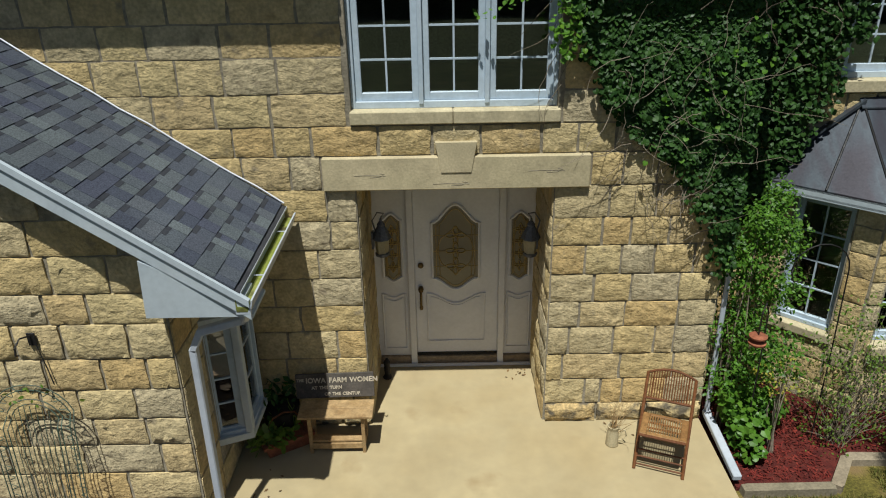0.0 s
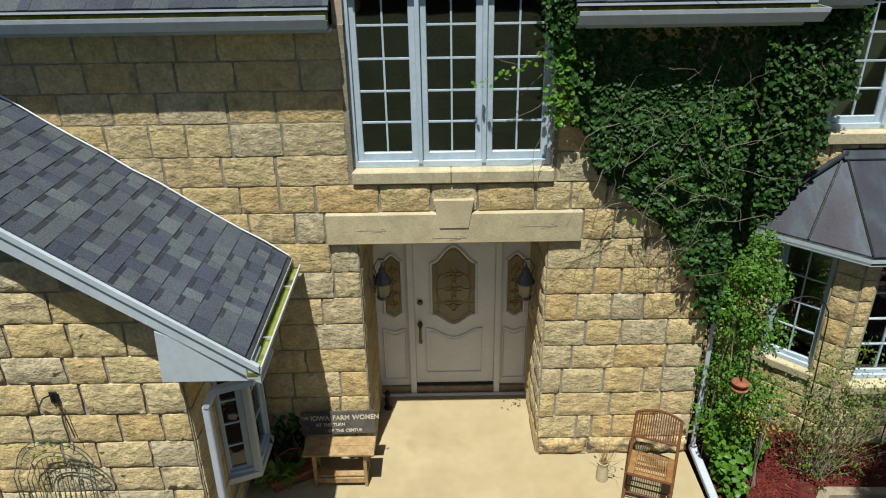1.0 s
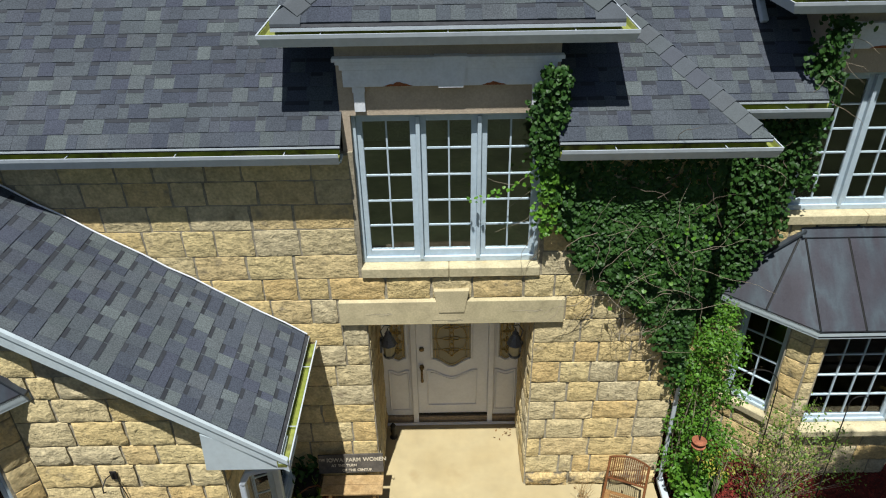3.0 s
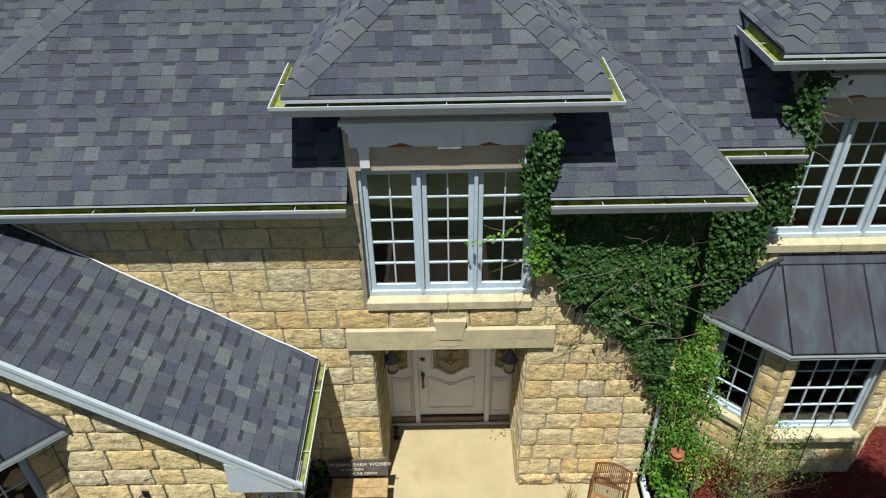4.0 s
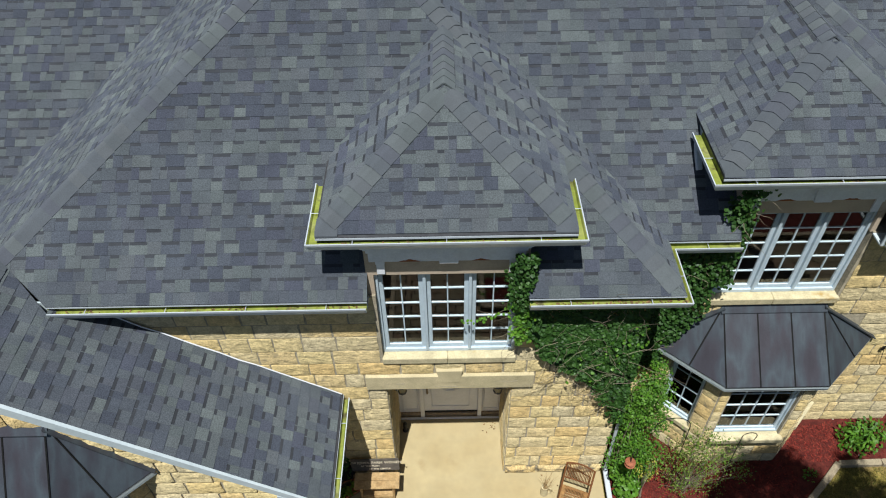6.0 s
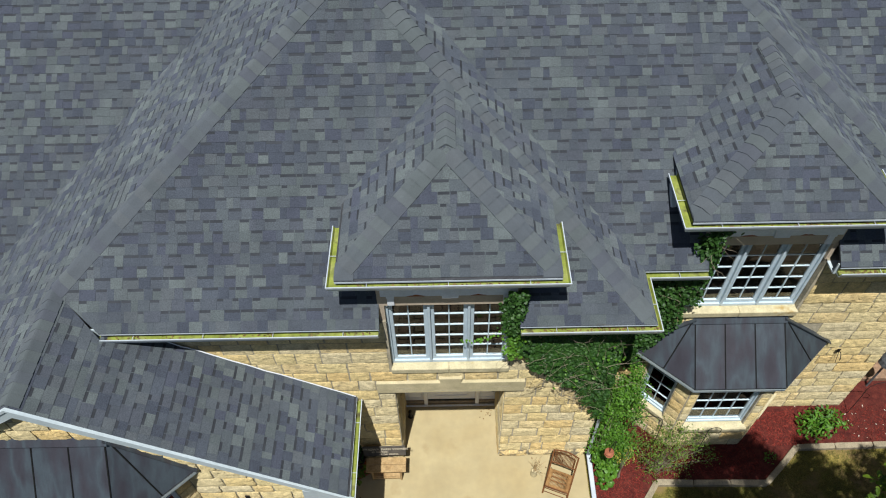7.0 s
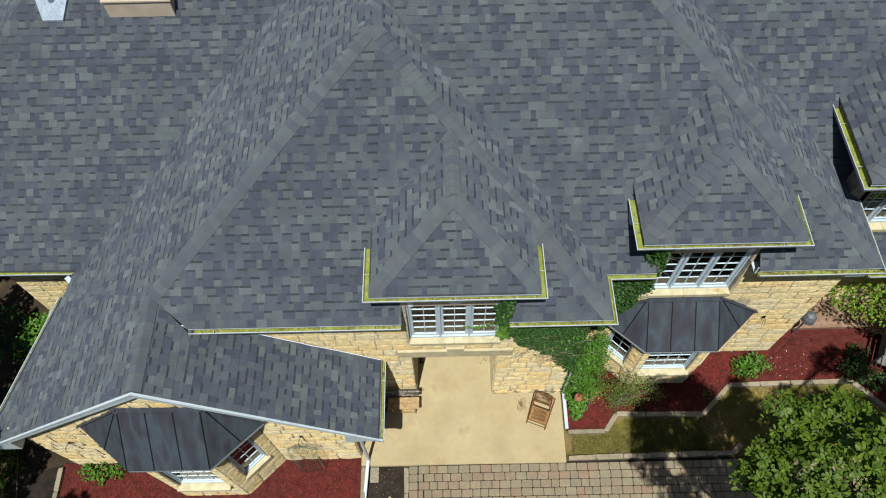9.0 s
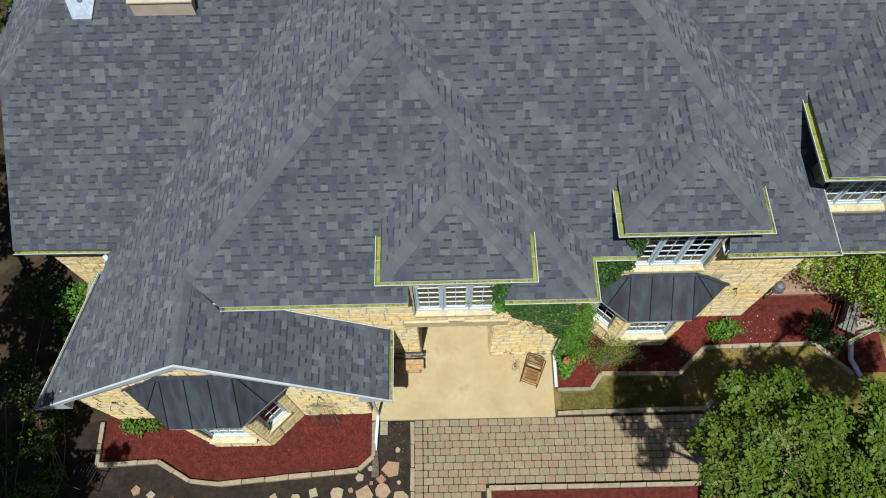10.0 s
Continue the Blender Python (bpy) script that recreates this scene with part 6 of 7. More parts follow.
bush("rose_bush", "sparse olive-green rose bush against the bay", "shrub", [(3.55, 5.58, 0.35, 0.34), (3.75, 5.62, 0.75, 0.36), (3.35, 5.62, 0.85, 0.32), (3.95, 5.65, 0.55, 0.34), (3.55, 5.65, 1.15, 0.28), (4.15, 5.65, 0.85, 0.24), (3.2, 5.7, 0.5, 0.30), (3.45, 5.55, 0.1, 0.30), (3.9, 5.5, 0.15, 0.28), (4.4, 5.6, 0.35, 0.2), (3.75, 5.6, 1.35, 0.18)], 2400, (0.020, 0.042), OVAL_LEAF, M_SHRUB, 24, 70, 0.0035, hollow=0.05)
bush("perennial", "low bright green plant in the mulch by the wall", "plant", [(6.62, 6.28, 0.06, 0.27), (6.82, 6.38, 0.09, 0.22), (6.42, 6.27, 0.03, 0.19)], 560, (0.06, 0.10), LONG_LEAF, M_LIME, 25, 0)
bush("seedling", "small yellow-green plant in the mulch", "plant", [(5.62, 5.72, -0.06, 0.10)], 60, (0.04, 0.06), LONG_LEAF, M_LIME, 26, 0, group="bed seedlings")
bush("seedling", "small yellow-green plant in the mulch", "plant", [(7.15, 6.30, -0.06, 0.09)], 50, (0.04, 0.06), LONG_LEAF, M_LIME, 27, 0, group="bed seedlings")
bush("perennial", "low green plants at the foot of the gable", "plant", [(-7.45, 4.28, 0.0, 0.22), (-7.1, 4.32, 0.0, 0.18), (-7.75, 4.3, 0.0, 0.18)], 460, (0.05, 0.08), OVAL_LEAF, M_LIME, 28, 0)
bush("large_shrub", "large yellow-green shrub beside the far wall", "shrub", [(9.6, 7.1, 1.5, 0.7), (10.2, 6.6, 1.4, 0.8), (9.0, 7.3, 1.3, 0.5), (10.0, 7.2, 2.0, 0.7), (10.9, 6.9, 1.7, 0.8), (8.55, 7.45, 1.1, 0.3), (10.6, 6.2, 1.0, 0.5), (9.7, 6.7, 2.2, 0.6), (10.5, 6.9, 2.4, 0.7)], 6500, (0.05, 0.09), OVAL_LEAF, M_GOLD, 29, 10, 0.015, hollow=0.6)
bush("low_shrub", "dark green low shrub in the mulch bed", "shrub", [(8.9, 6.1, 0.15, 0.32), (9.25, 5.9, 0.15, 0.28), (9.1, 6.5, 0.1, 0.25)], 700, (0.05, 0.09), OVAL_LEAF, M_IVY, 30, 4)
bush("woodland_shrub", "green shrub beside the rear wing", "shrub", [(-8.7, 7.1, 0.9, 0.5), (-8.2, 7.3, 1.2, 0.45), (-9.2, 7.3, 0.5, 0.5), (-8.3, 7.0, 0.4, 0.5), (-9.6, 7.0, 0.2, 0.4)], 2200, (0.05, 0.10), OVAL_LEAF, M_LIME, 31, 8, 0.012, hollow=0.6)


def rosettes(rng, clumps, count, size):
    """Tufts of leaves that radiate from the twig tips on the shells of the clumps."""
    out = []
    tot = sum(c[3] ** 2 for c in clumps)
    for cx, cy, cz, r in clumps:
        for i in range(max(1, int(count * r * r / tot / 7))):
            d = rnd_dir(rng, (0, 0, 0.35))
            c = Vector((cx, cy, cz)) + d * r * (0.7 + 0.3 * rng.random()) * (1 + 0.3 * noise.noise((d.x * 2 + cx, d.y * 2 + cy, d.z * 2 + cz)))
            axis = rnd_dir(rng, d * 0.8 + Vector((0, 0, 1.3)), 0.5)
            u = axis.orthogonal().normalized()
            w = axis.cross(u)
            a0, big = rng.uniform(0, 6.28), rng.uniform(*size)
            n = rng.choice((4, 5, 6, 7, 9))
            for k in range(n):
                a = a0 + 6.2832 * k / n + rng.gauss(0, 0.35)
                out_dir = u * math.cos(a) + w * math.sin(a)
                out.append((c + out_dir * 0.012, axis - out_dir * rng.uniform(-0.1, 0.5), out_dir + axis * rng.uniform(-0.3, 0.5), big * rng.uniform(0.55, 1.25)))
    return out


def tree(name, label, base, clumps, count, size, shape, material, seed, r=0.14):
    t = empty(name, label, "tree")
    rng = random.Random(seed)
    base = Vector(base)
    mean = sum((Vector(c[:3]) for c in clumps), Vector()) / len(clumps)
    fork = Vector((base.x * 0.6 + mean.x * 0.4, base.y * 0.6 + mean.y * 0.4, base.z + (mean.z - base.z) * 0.55))
    bm = bmesh.new()
    tube(bm, [base, base.lerp(fork, 0.3) + Vector((0.05, 0.03, 0)), base.lerp(fork, 0.7) - Vector((0.04, 0, 0)), fork], r, 9, 0.6)
    part("trunk", bm, M_BARK, t)
    for c in clumps:
        q = Vector(c[:3])
        bm = bmesh.new()
        mid = fork.lerp(q, 0.5) + Vector((rng.gauss(0, 0.12), rng.gauss(0, 0.12), 0.15))
        tube(bm, [fork, fork.lerp(mid, 0.5), mid, q], r * 0.45, 6, 0.3)
        for k in range(6):
            e = q + rnd_dir(rng, (0, 0, 0.3)) * c[3] * 0.85
            tube(bm, [mid.lerp(q, 0.4 + 0.1 * k), q.lerp(e, 0.5) + Vector((0, 0, 0.05)), e], r * 0.14, 4, 0.3)
        part("limb", bm, M_BARK, t)
    clumps = [c for x, y, z, r0 in clumps for c in [(x, y, z, r0 * 0.62)] + [(*(Vector((x, y, z)) + rnd_dir(rng, (0, 0, 0.25)) * r0 * 0.72), r0 * rng.uniform(0.34, 0.5)) for k in range(6)]]
    foliage("crown", t, rosettes(rng, clumps, count, size), shape, material, seed=seed)
    return t


tree("tree", "leafy tree with glossy bright green leaves beside the walk", (5.2, 1.2, GZ), [(3.55, 2.65, 6.75, 0.42), (3.9, 3.05, 6.75, 0.45), (4.3, 3.25, 6.75, 0.45), (4.7, 3.15, 6.6, 0.42), (3.7, 2.1, 6.85, 0.5), (4.2, 2.5, 7.25, 0.6), (4.75, 2.55, 7.2, 0.5), (3.6, 1.5, 6.7, 0.5), (4.3, 1.8, 7.25, 0.6), (4.85, 1.9, 7.1, 0.5), (3.9, 1.0, 6.7, 0.55), (4.7, 1.2, 7.0, 0.6), (5.15, 2.95, 6.5, 0.4), (5.45, 2.75, 6.3, 0.42), (5.7, 2.3, 6.5, 0.5), (5.45, 1.7, 6.7, 0.5), (6.2, 2.5, 6.5, 0.5), (6.1, 1.6, 6.8, 0.55), (6.6, 2.9, 6.5, 0.5), (5.75, 2.9, 7.0, 0.40), (5.65, 2.4, 7.1, 0.45), (5.95, 1.9, 7.1, 0.5), (5.6, 1.0, 6.8, 0.6), (6.6, 2.1, 6.8, 0.6), (7.2, 2.5, 6.8, 0.7), (7.9, 2.5, 6.8, 0.7), (8.6, 2.5, 6.8, 0.7), (9.2, 2.8, 6.8, 0.7), (7.9, 3.7, 7.0, 0.4), (8.5, 3.6, 7.0, 0.4)], 52000, (0.052, 0.095), LONG_LEAF, M_TREELEAF, 51)
bush("understory_shrub", "dark green undergrowth on the leaf litter", "shrub", [(-10.2, 2.4, 0.3, 0.6), (-10.5, 3.6, 0.4, 0.6), (-9.9, 1.7, 0.3, 0.5), (-10.6, 5.4, 0.4, 0.6), (-10.2, 7.4, 0.4, 0.6), (-9.7, 2.9, 0.1, 0.35)], 2600, (0.05, 0.10), OVAL_LEAF, M_IVY, 32, 8, 0.012, hollow=0.6)
tree("tree", "shade tree over the leaf litter beyond the wing", (-12.2, 3.0, GZ), [(-10.3, 2.3, 3.4, 0.8), (-11.2, 3.4, 4.3, 1.2), (-10.6, 1.2, 4.0, 1.0), (-12.0, 2.2, 5.0, 1.4), (-10.9, 4.6, 3.9, 0.9), (-10.6, 5.6, 4.4, 0.8), (-9.9, 3.4, 4.2, 0.6), (-10.2, 0.6, 4.6, 1.0), (-11.3, 5.2, 5.6, 1.1), (-9.4, 1.4, 3.7, 0.7), (-9.2, 2.0, 3.3, 0.5), (-9.6, 0.6, 4.3, 0.8), (-8.5, 0.9, 7.2, 0.35), (-9.0, 2.5, 7.0, 0.35), (-9.7, 2.5, 4.6, 0.6), (-9.9, 0.9, 5.4, 0.9)], 17000, (0.10, 0.18), OVAL_LEAF, M_TREELEAF, 52)
tree("tree", "tall shade tree behind the rear wing", (-12.6, 8.6, GZ), [(-11.6, 8.2, 4.4, 1.2), (-12.4, 9.4, 5.2, 1.4), (-11.4, 10.4, 4.6, 1.2), (-11.0, 12.2, 4.8, 1.3), (-12.8, 7.4, 5.2, 1.3), (-10.9, 6.6, 3.6, 0.8), (-10.4, 4.9, 5.2, 0.8)], 9000, (0.10, 0.18), OVAL_LEAF, M_TREELEAF, 53)

# loose wood chips and grass tufts
bush("understory_shrub", "dark green saplings in the shade beyond the gable", "shrub", [(-9.15, 3.1, 0.3, 0.35), (-9.4, 2.6, 0.5, 0.45), (-9.5, 3.9, 0.5, 0.4), (-9.0, 2.4, 0.2, 0.3), (-9.7, 4.8, 0.4, 0.45), (-9.3, 4.4, 0.2, 0.25)], 1500, (0.05, 0.10), OVAL_LEAF, M_TREELEAF, 33, 10, 0.012, hollow=0.5)
rng = random.Random(61)


def scatter(name, label, category, spans, count, maker, material, seed):
    rng = random.Random(seed)
    vs, fs = [], []
    for i in range(count):
        x0, x1, y0, y1, z = rng.choice(spans)
        maker(rng, rng.uniform(x0, x1), rng.uniform(y0, y1), z, vs, fs)
    me = bpy.data.meshes.new(name)
    me.from_pydata(vs, [], fs)
    return tagged(mesh_link(name, me, material), label, category, kind="stuff")


def chip(rng, x, y, z, vs, fs):
    a, l, w = rng.uniform(0, 6.28), rng.uniform(0.009, 0.026), rng.uniform(0.003, 0.007)
    u, v = Vector((math.cos(a), math.sin(a), rng.gauss(0, 0.35))), Vector((-math.sin(a), math.cos(a), rng.gauss(0, 0.4)))
    n = len(vs)
    c = Vector((x, y, z + rng.uniform(0.0, 0.018)))
    vs += [tuple(c + u * l + v * w), tuple(c - u * l + v * w), tuple(c - u * l - v * w), tuple(c + u * l - v * w)]
    fs.append((n, n + 1, n + 2, n + 3))


def blade(rng, x, y, z, vs, fs):
    for k in range(4):
        a, h = rng.uniform(0, 6.28), rng.uniform(0.02, 0.055)
        n = len(vs)
        c = Vector((x + rng.gauss(0, 0.012), y + rng.gauss(0, 0.012), z))
        u = Vector((math.cos(a), math.sin(a), 0)) * 0.005
        vs += [tuple(c + u), tuple(c - u), tuple(c + Vector((rng.gauss(0, 0.025), rng.gauss(0, 0.025), h)))]
        fs.append((n, n + 1, n + 2))


scatter("wood_chips", "loose red wood chips on the mulch beds", "mulch", [(2.5, 3.3, 5.05, 6.0, GZ + 0.05), (3.3, 5.4, 5.42, 6.0, GZ + 0.05), (6.2, 8.8, 6.02, 6.7, GZ + 0.05), (5.4, 6.3, 5.95, 6.6, GZ + 0.05), (-8.2, -6.0, 3.6, 4.4, GZ + 0.06), (-6.0, -2.1, 3.3, 3.7, GZ + 0.06), (-3.6, -2.1, 3.5, 4.4, GZ + 0.06)], 9000, chip, M_CHIP, 62)
scatter("grass", "dry patchy grass between bed and walk", "grass", [(2.5, 5.4, 4.48, 4.88, GZ), (3.7, 5.4, 4.5, 5.2, GZ), (5.4, 9.4, 4.5, 5.85, GZ)], 11000, blade, M_BLADE, 63)


def petal(rng, x, y, z, vs, fs):
    a, l = rng.uniform(0, 6.28), rng.uniform(0.010, 0.022)
    u, v = Vector((math.cos(a), math.sin(a), rng.gauss(0, 0.4))) * l, Vector((-math.sin(a), math.cos(a), rng.gauss(0, 0.4))) * l * 0.6
    n = len(vs)
    c = Vector((x, y, z + rng.uniform(0.004, 0.012)))
    vs += [tuple(c + u), tuple(c + v), tuple(c - u), tuple(c - v)]
    fs.append((n, n + 1, n + 2, n + 3))


M_PETAL = surface("fallen_petal", [(0.396, 0.324, 0.259), (0.504, 0.446, 0.374)], rnd="island", scale=5, rough=0.8, bump=0)
M_DRYLEAF = surface("dry_leaf", [(0.115, 0.065, 0.029), (0.202, 0.122, 0.050), (0.072, 0.043, 0.022)], rnd="island", scale=5, rough=0.9, bump=0)
scatter("fallen_petals", "pale fallen petals on the red mulch", "petals", [(6.3, 8.8, 6.02, 6.7, GZ + 0.055)], 45, petal, M_PETAL, 64)
scatter("dry_leaves", "brown dry leaf scraps in the corner by the door", "leaves", [(0.55, 0.80, 6.5, 6.72, 0.0), (0.62, 0.80, 6.55, 6.70, 0.0), (-1.9, -1.5, 4.6, 5.2, 0.0), (1.3, 2.2, 5.5, 5.75, 0.0)], 34, petal, M_DRYLEAF, 65)
scatter("gutter_debris", "brown leaf scraps lying in the gutters", "leaves", [(-1.3, 1.35, 5.635, 5.66, 5.235), (3.1, 5.7, 6.475, 6.50, 5.215), (-4.4, -0.9, 5.58, 5.63, 4.285), (1.0, 2.7, 5.58, 5.63, 4.285), (5.3, 7.4, 6.42, 6.47, 4.285)], 420, petal, M_DRYLEAF, 66)

# ---- loose things ----
def spin(x, y, z, deg):
    return Matrix.Translation((x, y, z)) @ Matrix.Rotation(math.radians(deg), 4, 'Z')


# folding bamboo chair, its own front at -y
chair = empty("folding_chair", "brown bamboo folding chair with slatted back and cane seat", "chair", m=spin(1.84, 5.283, 0, -21.9))
for sx in (-0.205, 0.205):
    bm = bmesh.new()
    tube(bm, [(sx, -0.24, 0.0), (sx, -0.10, 0.20), (sx, 0.05, 0.415), (sx, 0.17, 0.585), (sx, 0.25, 0.705)], 0.015, 8)
    part("long_leg", bm, M_DARKWOOD, chair)
    bm = bmesh.new()
    s2 = sx * 0.87
    tube(bm, [(s2, 0.235, 0.0), (s2, 0.02, 0.19), (s2, -0.21, 0.385)], 0.013, 8)
    part("short_leg", bm, M_DARKWOOD, chair)
for y, z, w in ((-0.215, 0.04, 0.20), (-0.175, 0.095, 0.20), (-0.14, 0.145, 0.20), (0.20, 0.03, 0.175), (0.13, 0.095, 0.175)):
    bm = bmesh.new()
    tube(bm, [(-w, y, z), (w, y, z)], 0.008, 6)
    part("stretcher", bm, M_DARKWOOD, chair)
seat = part("seat", boxes((-0.195, -0.135, -0.255, 0.055, 0.385, 0.407), (0.135, 0.195, -0.255, 0.055, 0.385, 0.407), (-0.135, 0.135, -0.255, -0.215, 0.385, 0.407), (-0.135, 0.135, 0.020, 0.055, 0.385, 0.407), bevel=0.006), M_CANE, chair)
bm = bmesh.new()
tube(bm, [(-0.19, -0.262, 0.392), (0.19, -0.262, 0.392)], 0.013, 7)
part("front_rail", bm, M_DARKWOOD, chair)
for i in range(13):
    x = -0.126 + 0.252 * i / 12
    part("seat_slat", boxes((x - 0.0055, x + 0.0055, -0.22, 0.025, 0.392, 0.400)), M_CANE, seat)
for y in (-0.135, -0.06):
    part("seat_batten", boxes((-0.135, 0.135, y - 0.009, y + 0.009, 0.384, 0.392)), M_DARKWOOD, seat)
bm = bmesh.new()
tube(bm, [(-0.205, 0.245, 0.70), (-0.15, 0.252, 0.725), (-0.07, 0.258, 0.748), (0, 0.260, 0.755), (0.07, 0.258, 0.748), (0.15, 0.252, 0.725), (0.205, 0.245, 0.70)], 0.012, 7)
back = part("back_rail", bm, M_DARKWOOD, chair)
bm = bmesh.new()
tube(bm, [(-0.20, 0.120, 0.515), (0, 0.128, 0.512), (0.20, 0.120, 0.515)], 0.012, 7)
part("back_rail", bm, M_DARKWOOD, chair)
for i in range(17):
    x = -0.172 + 0.344 * i / 16
    bm = bmesh.new()
    tube(bm, [(x, 0.124, 0.515), (x, 0.256, 0.752 - 1.25 * x * x)], 0.0085 if i in (1, 15) else 0.0055, 5)
    part("back_slat", bm, M_DARKWOOD, back)

# bench with the lettered board on it
bench = empty("step_bench", "small pine bench with a lower shelf", "bench")
for i, (y0, y1) in enumerate(((5.37, 5.50), (5.505, 5.63))):
    part("top_board", boxes((-1.41, -0.74, y0, y1, 0.40, 0.425), bevel=0.004), M_WOOD, bench)
for x in (-1.33, -0.85):
    part("side_frame", boxes((x, x + 0.03, 5.40, 5.44, 0, 0.40), (x, x + 0.03, 5.58, 5.62, 0, 0.40), (x, x + 0.03, 5.44, 5.58, 0.36, 0.40), (x, x + 0.03, 5.44, 5.58, 0.08, 0.12)), M_WOOD, bench)
part("shelf_board", boxes((-1.30, -0.85, 5.41, 5.50, 0.12, 0.14), bevel=0.003), M_WOOD, bench)
part("front_rail", boxes((-1.30, -0.85, 5.40, 5.42, 0.05, 0.11), bevel=0.003), M_WOOD, bench)

board = empty("wooden_sign", "weathered grey wooden board with cream lettering leaning on the wall", "sign", m=Matrix.Translation((-1.10, 5.655, 0.43)) @ Matrix.Rotation(math.radians(-14), 4, 'X') @ Matrix.Rotation(math.radians(-1.2), 4, 'Y'))
part("plank", boxes((-0.36, 0.36, 0, 0.022, 0.0, 0.235), bevel=0.004), M_SIGN, board)


def lettering(text, x, z, size, parent):
    """Raised painted words, each one a part."""
    for word in text.split():
        cu = bpy.data.curves.new("lettering", 'FONT')
        cu.body, cu.size, cu.extrude, cu.offset = word, size, 0.0012, 0.0016
        tmp = bpy.data.objects.new("lettering", cu)
        scene.collection.objects.link(tmp)
        bpy.context.view_layer.update()
        me = bpy.data.meshes.new_from_object(tmp.evaluated_get(bpy.context.evaluated_depsgraph_get()))
        bpy.data.objects.remove(tmp)
        bpy.data.curves.remove(cu)
        me.materials.clear()
        ob = mesh_link("lettering", me, M_LETTER, parent, "cream painted word")
        ob.matrix_basis = Matrix.Translation((x, -0.002, z)) @ Matrix.Rotation(math.radians(90), 4, 'X')
        x += max(v.co.x for v in me.vertices) + size * 0.42


lettering("THE", -0.35, 0.165, 0.036, board)
lettering("IOWA FARM WOMEN", -0.266, 0.150, 0.066, board)
lettering("AT  THE  TURN", -0.215, 0.088, 0.042, board)
lettering("OF  THE  CENTUR", -0.10, 0.025, 0.042, board)

# long planter beside the bench
planter = empty("planter", "terracotta window-box planter with spiky green plants", "planter", m=spin(-1.56, 5.50, 0, 30))
bm = bmesh.new()
prism(bm, [(-0.19, -0.07, 0), (0.19, -0.07, 0), (0.19, 0.07, 0), (-0.19, 0.07, 0)], (0, 0, 0.14))
for v in bm.verts:
    if v.co.z > 0.1:
        v.co.x *= 1.18
        v.co.y *= 1.4
part("box", bm, M_TERRA, planter)
part("rim", boxes((-0.24, 0.24, -0.115, -0.09, 0.12, 0.15), (-0.24, 0.24, 0.09, 0.115, 0.12, 0.15), (-0.24, -0.215, -0.09, 0.09, 0.12, 0.15), (0.215, 0.24, -0.09, 0.09, 0.12, 0.15)), M_TERRA, planter)
bm = bmesh.new()
tube(bm, [(0.16, -0.02, 0.12), (0.17, -0.01, 0.26), (0.10, 0.0, 0.36), (0.0, 0.0, 0.39), (-0.10, 0.0, 0.36), (-0.17, 0.0, 0.26), (-0.16, 0.02, 0.12)], 0.008, 6)
part("hoop_handle", bm, M_DARKWOOD, planter, "arched cane handle")
rng = random.Random(70)
foliage("plant_mass", planter, [((rng.gauss(-0.12, 0.12), rng.gauss(-0.02, 0.06), 0.14 + rng.random() * 0.1), rnd_dir(rng, (0, -0.5, 0.8)), rnd_dir(rng, (0, -0.3, 0.8)), rng.uniform(0.08, 0.14)) for i in range(90)], LONG_LEAF, M_SHRUB, seed=71)
for i in range(6):
    stem("blade_leaf", planter, (rng.uniform(0.0, 0.2), 0.02, 0.14), (rng.gauss(-0.3, 0.3), 0.1, 1), rng.uniform(0.2, 0.4), 0.006, 72 + i, M_SHRUB, wob=0.12)
urn = empty("dark_urn", "dark plant pot in the shade beside the wall", "pot")
bm = bmesh.new()
lathe(bm, [(0.10, 0.0), (0.15, 0.16), (0.17, 0.34), (0.18, 0.36), (0.15, 0.36)], (-1.62, 5.66, 0), 14)
part("bowl", bm, M_BLACK, urn)
foliage("plant_mass", urn, [((-1.62 + rng.gauss(0, 0.1), 5.66 + rng.gauss(0, 0.1), 0.36 + rng.random() * 0.2), rnd_dir(rng, (0, -0.5, 0.8)), rnd_dir(rng, (0, 0, 0.6)), rng.uniform(0.05, 0.1)) for i in range(70)], OVAL_LEAF, M_IVY, seed=73)

# small iron boot scraper by the door
scraper = empty("door_stop", "small black cast-iron figure beside the door", "door stop")
bm = bmesh.new()
lathe(bm, [(0.045, 0), (0.05, 0.01), (0.028, 0.05), (0.035, 0.12), (0.03, 0.16), (0.036, 0.20), (0.012, 0.24)], (-0.70, 6.58, 0), 10)
part("casting", bm, M_BLACK, scraper)

# pitcher with dried twigs
jug = empty("pitcher", "tan stoneware pitcher holding dried twigs", "pitcher")
bm = bmesh.new()
lathe(bm, [(0.055, 0.0), (0.06, 0.01), (0.055, 0.10), (0.048, 0.17), (0.055, 0.21), (0.047, 0.21), (0.04, 0.17)], (1.44, 5.46, 0), 14)
part("body", bm, M_ASHLAR, jug)
bm = bmesh.new()
tube(bm, [(1.49, 5.45, 0.18), (1.545, 5.44, 0.17), (1.56, 5.44, 0.11), (1.53, 5.44, 0.06), (1.495, 5.45, 0.05)], 0.007, 6)
part("handle", bm, M_ASHLAR, jug)
for i in range(24):
    stem("twig", jug, (1.44 + rng.gauss(0, 0.015), 5.46 + rng.gauss(0, 0.015), 0.16), (rng.gauss(0, 0.35), rng.gauss(0.1, 0.3), 1), rng.uniform(0.2, 0.42), 0.003, 500 + i, M_WOOD, wob=0.16, steps=5)


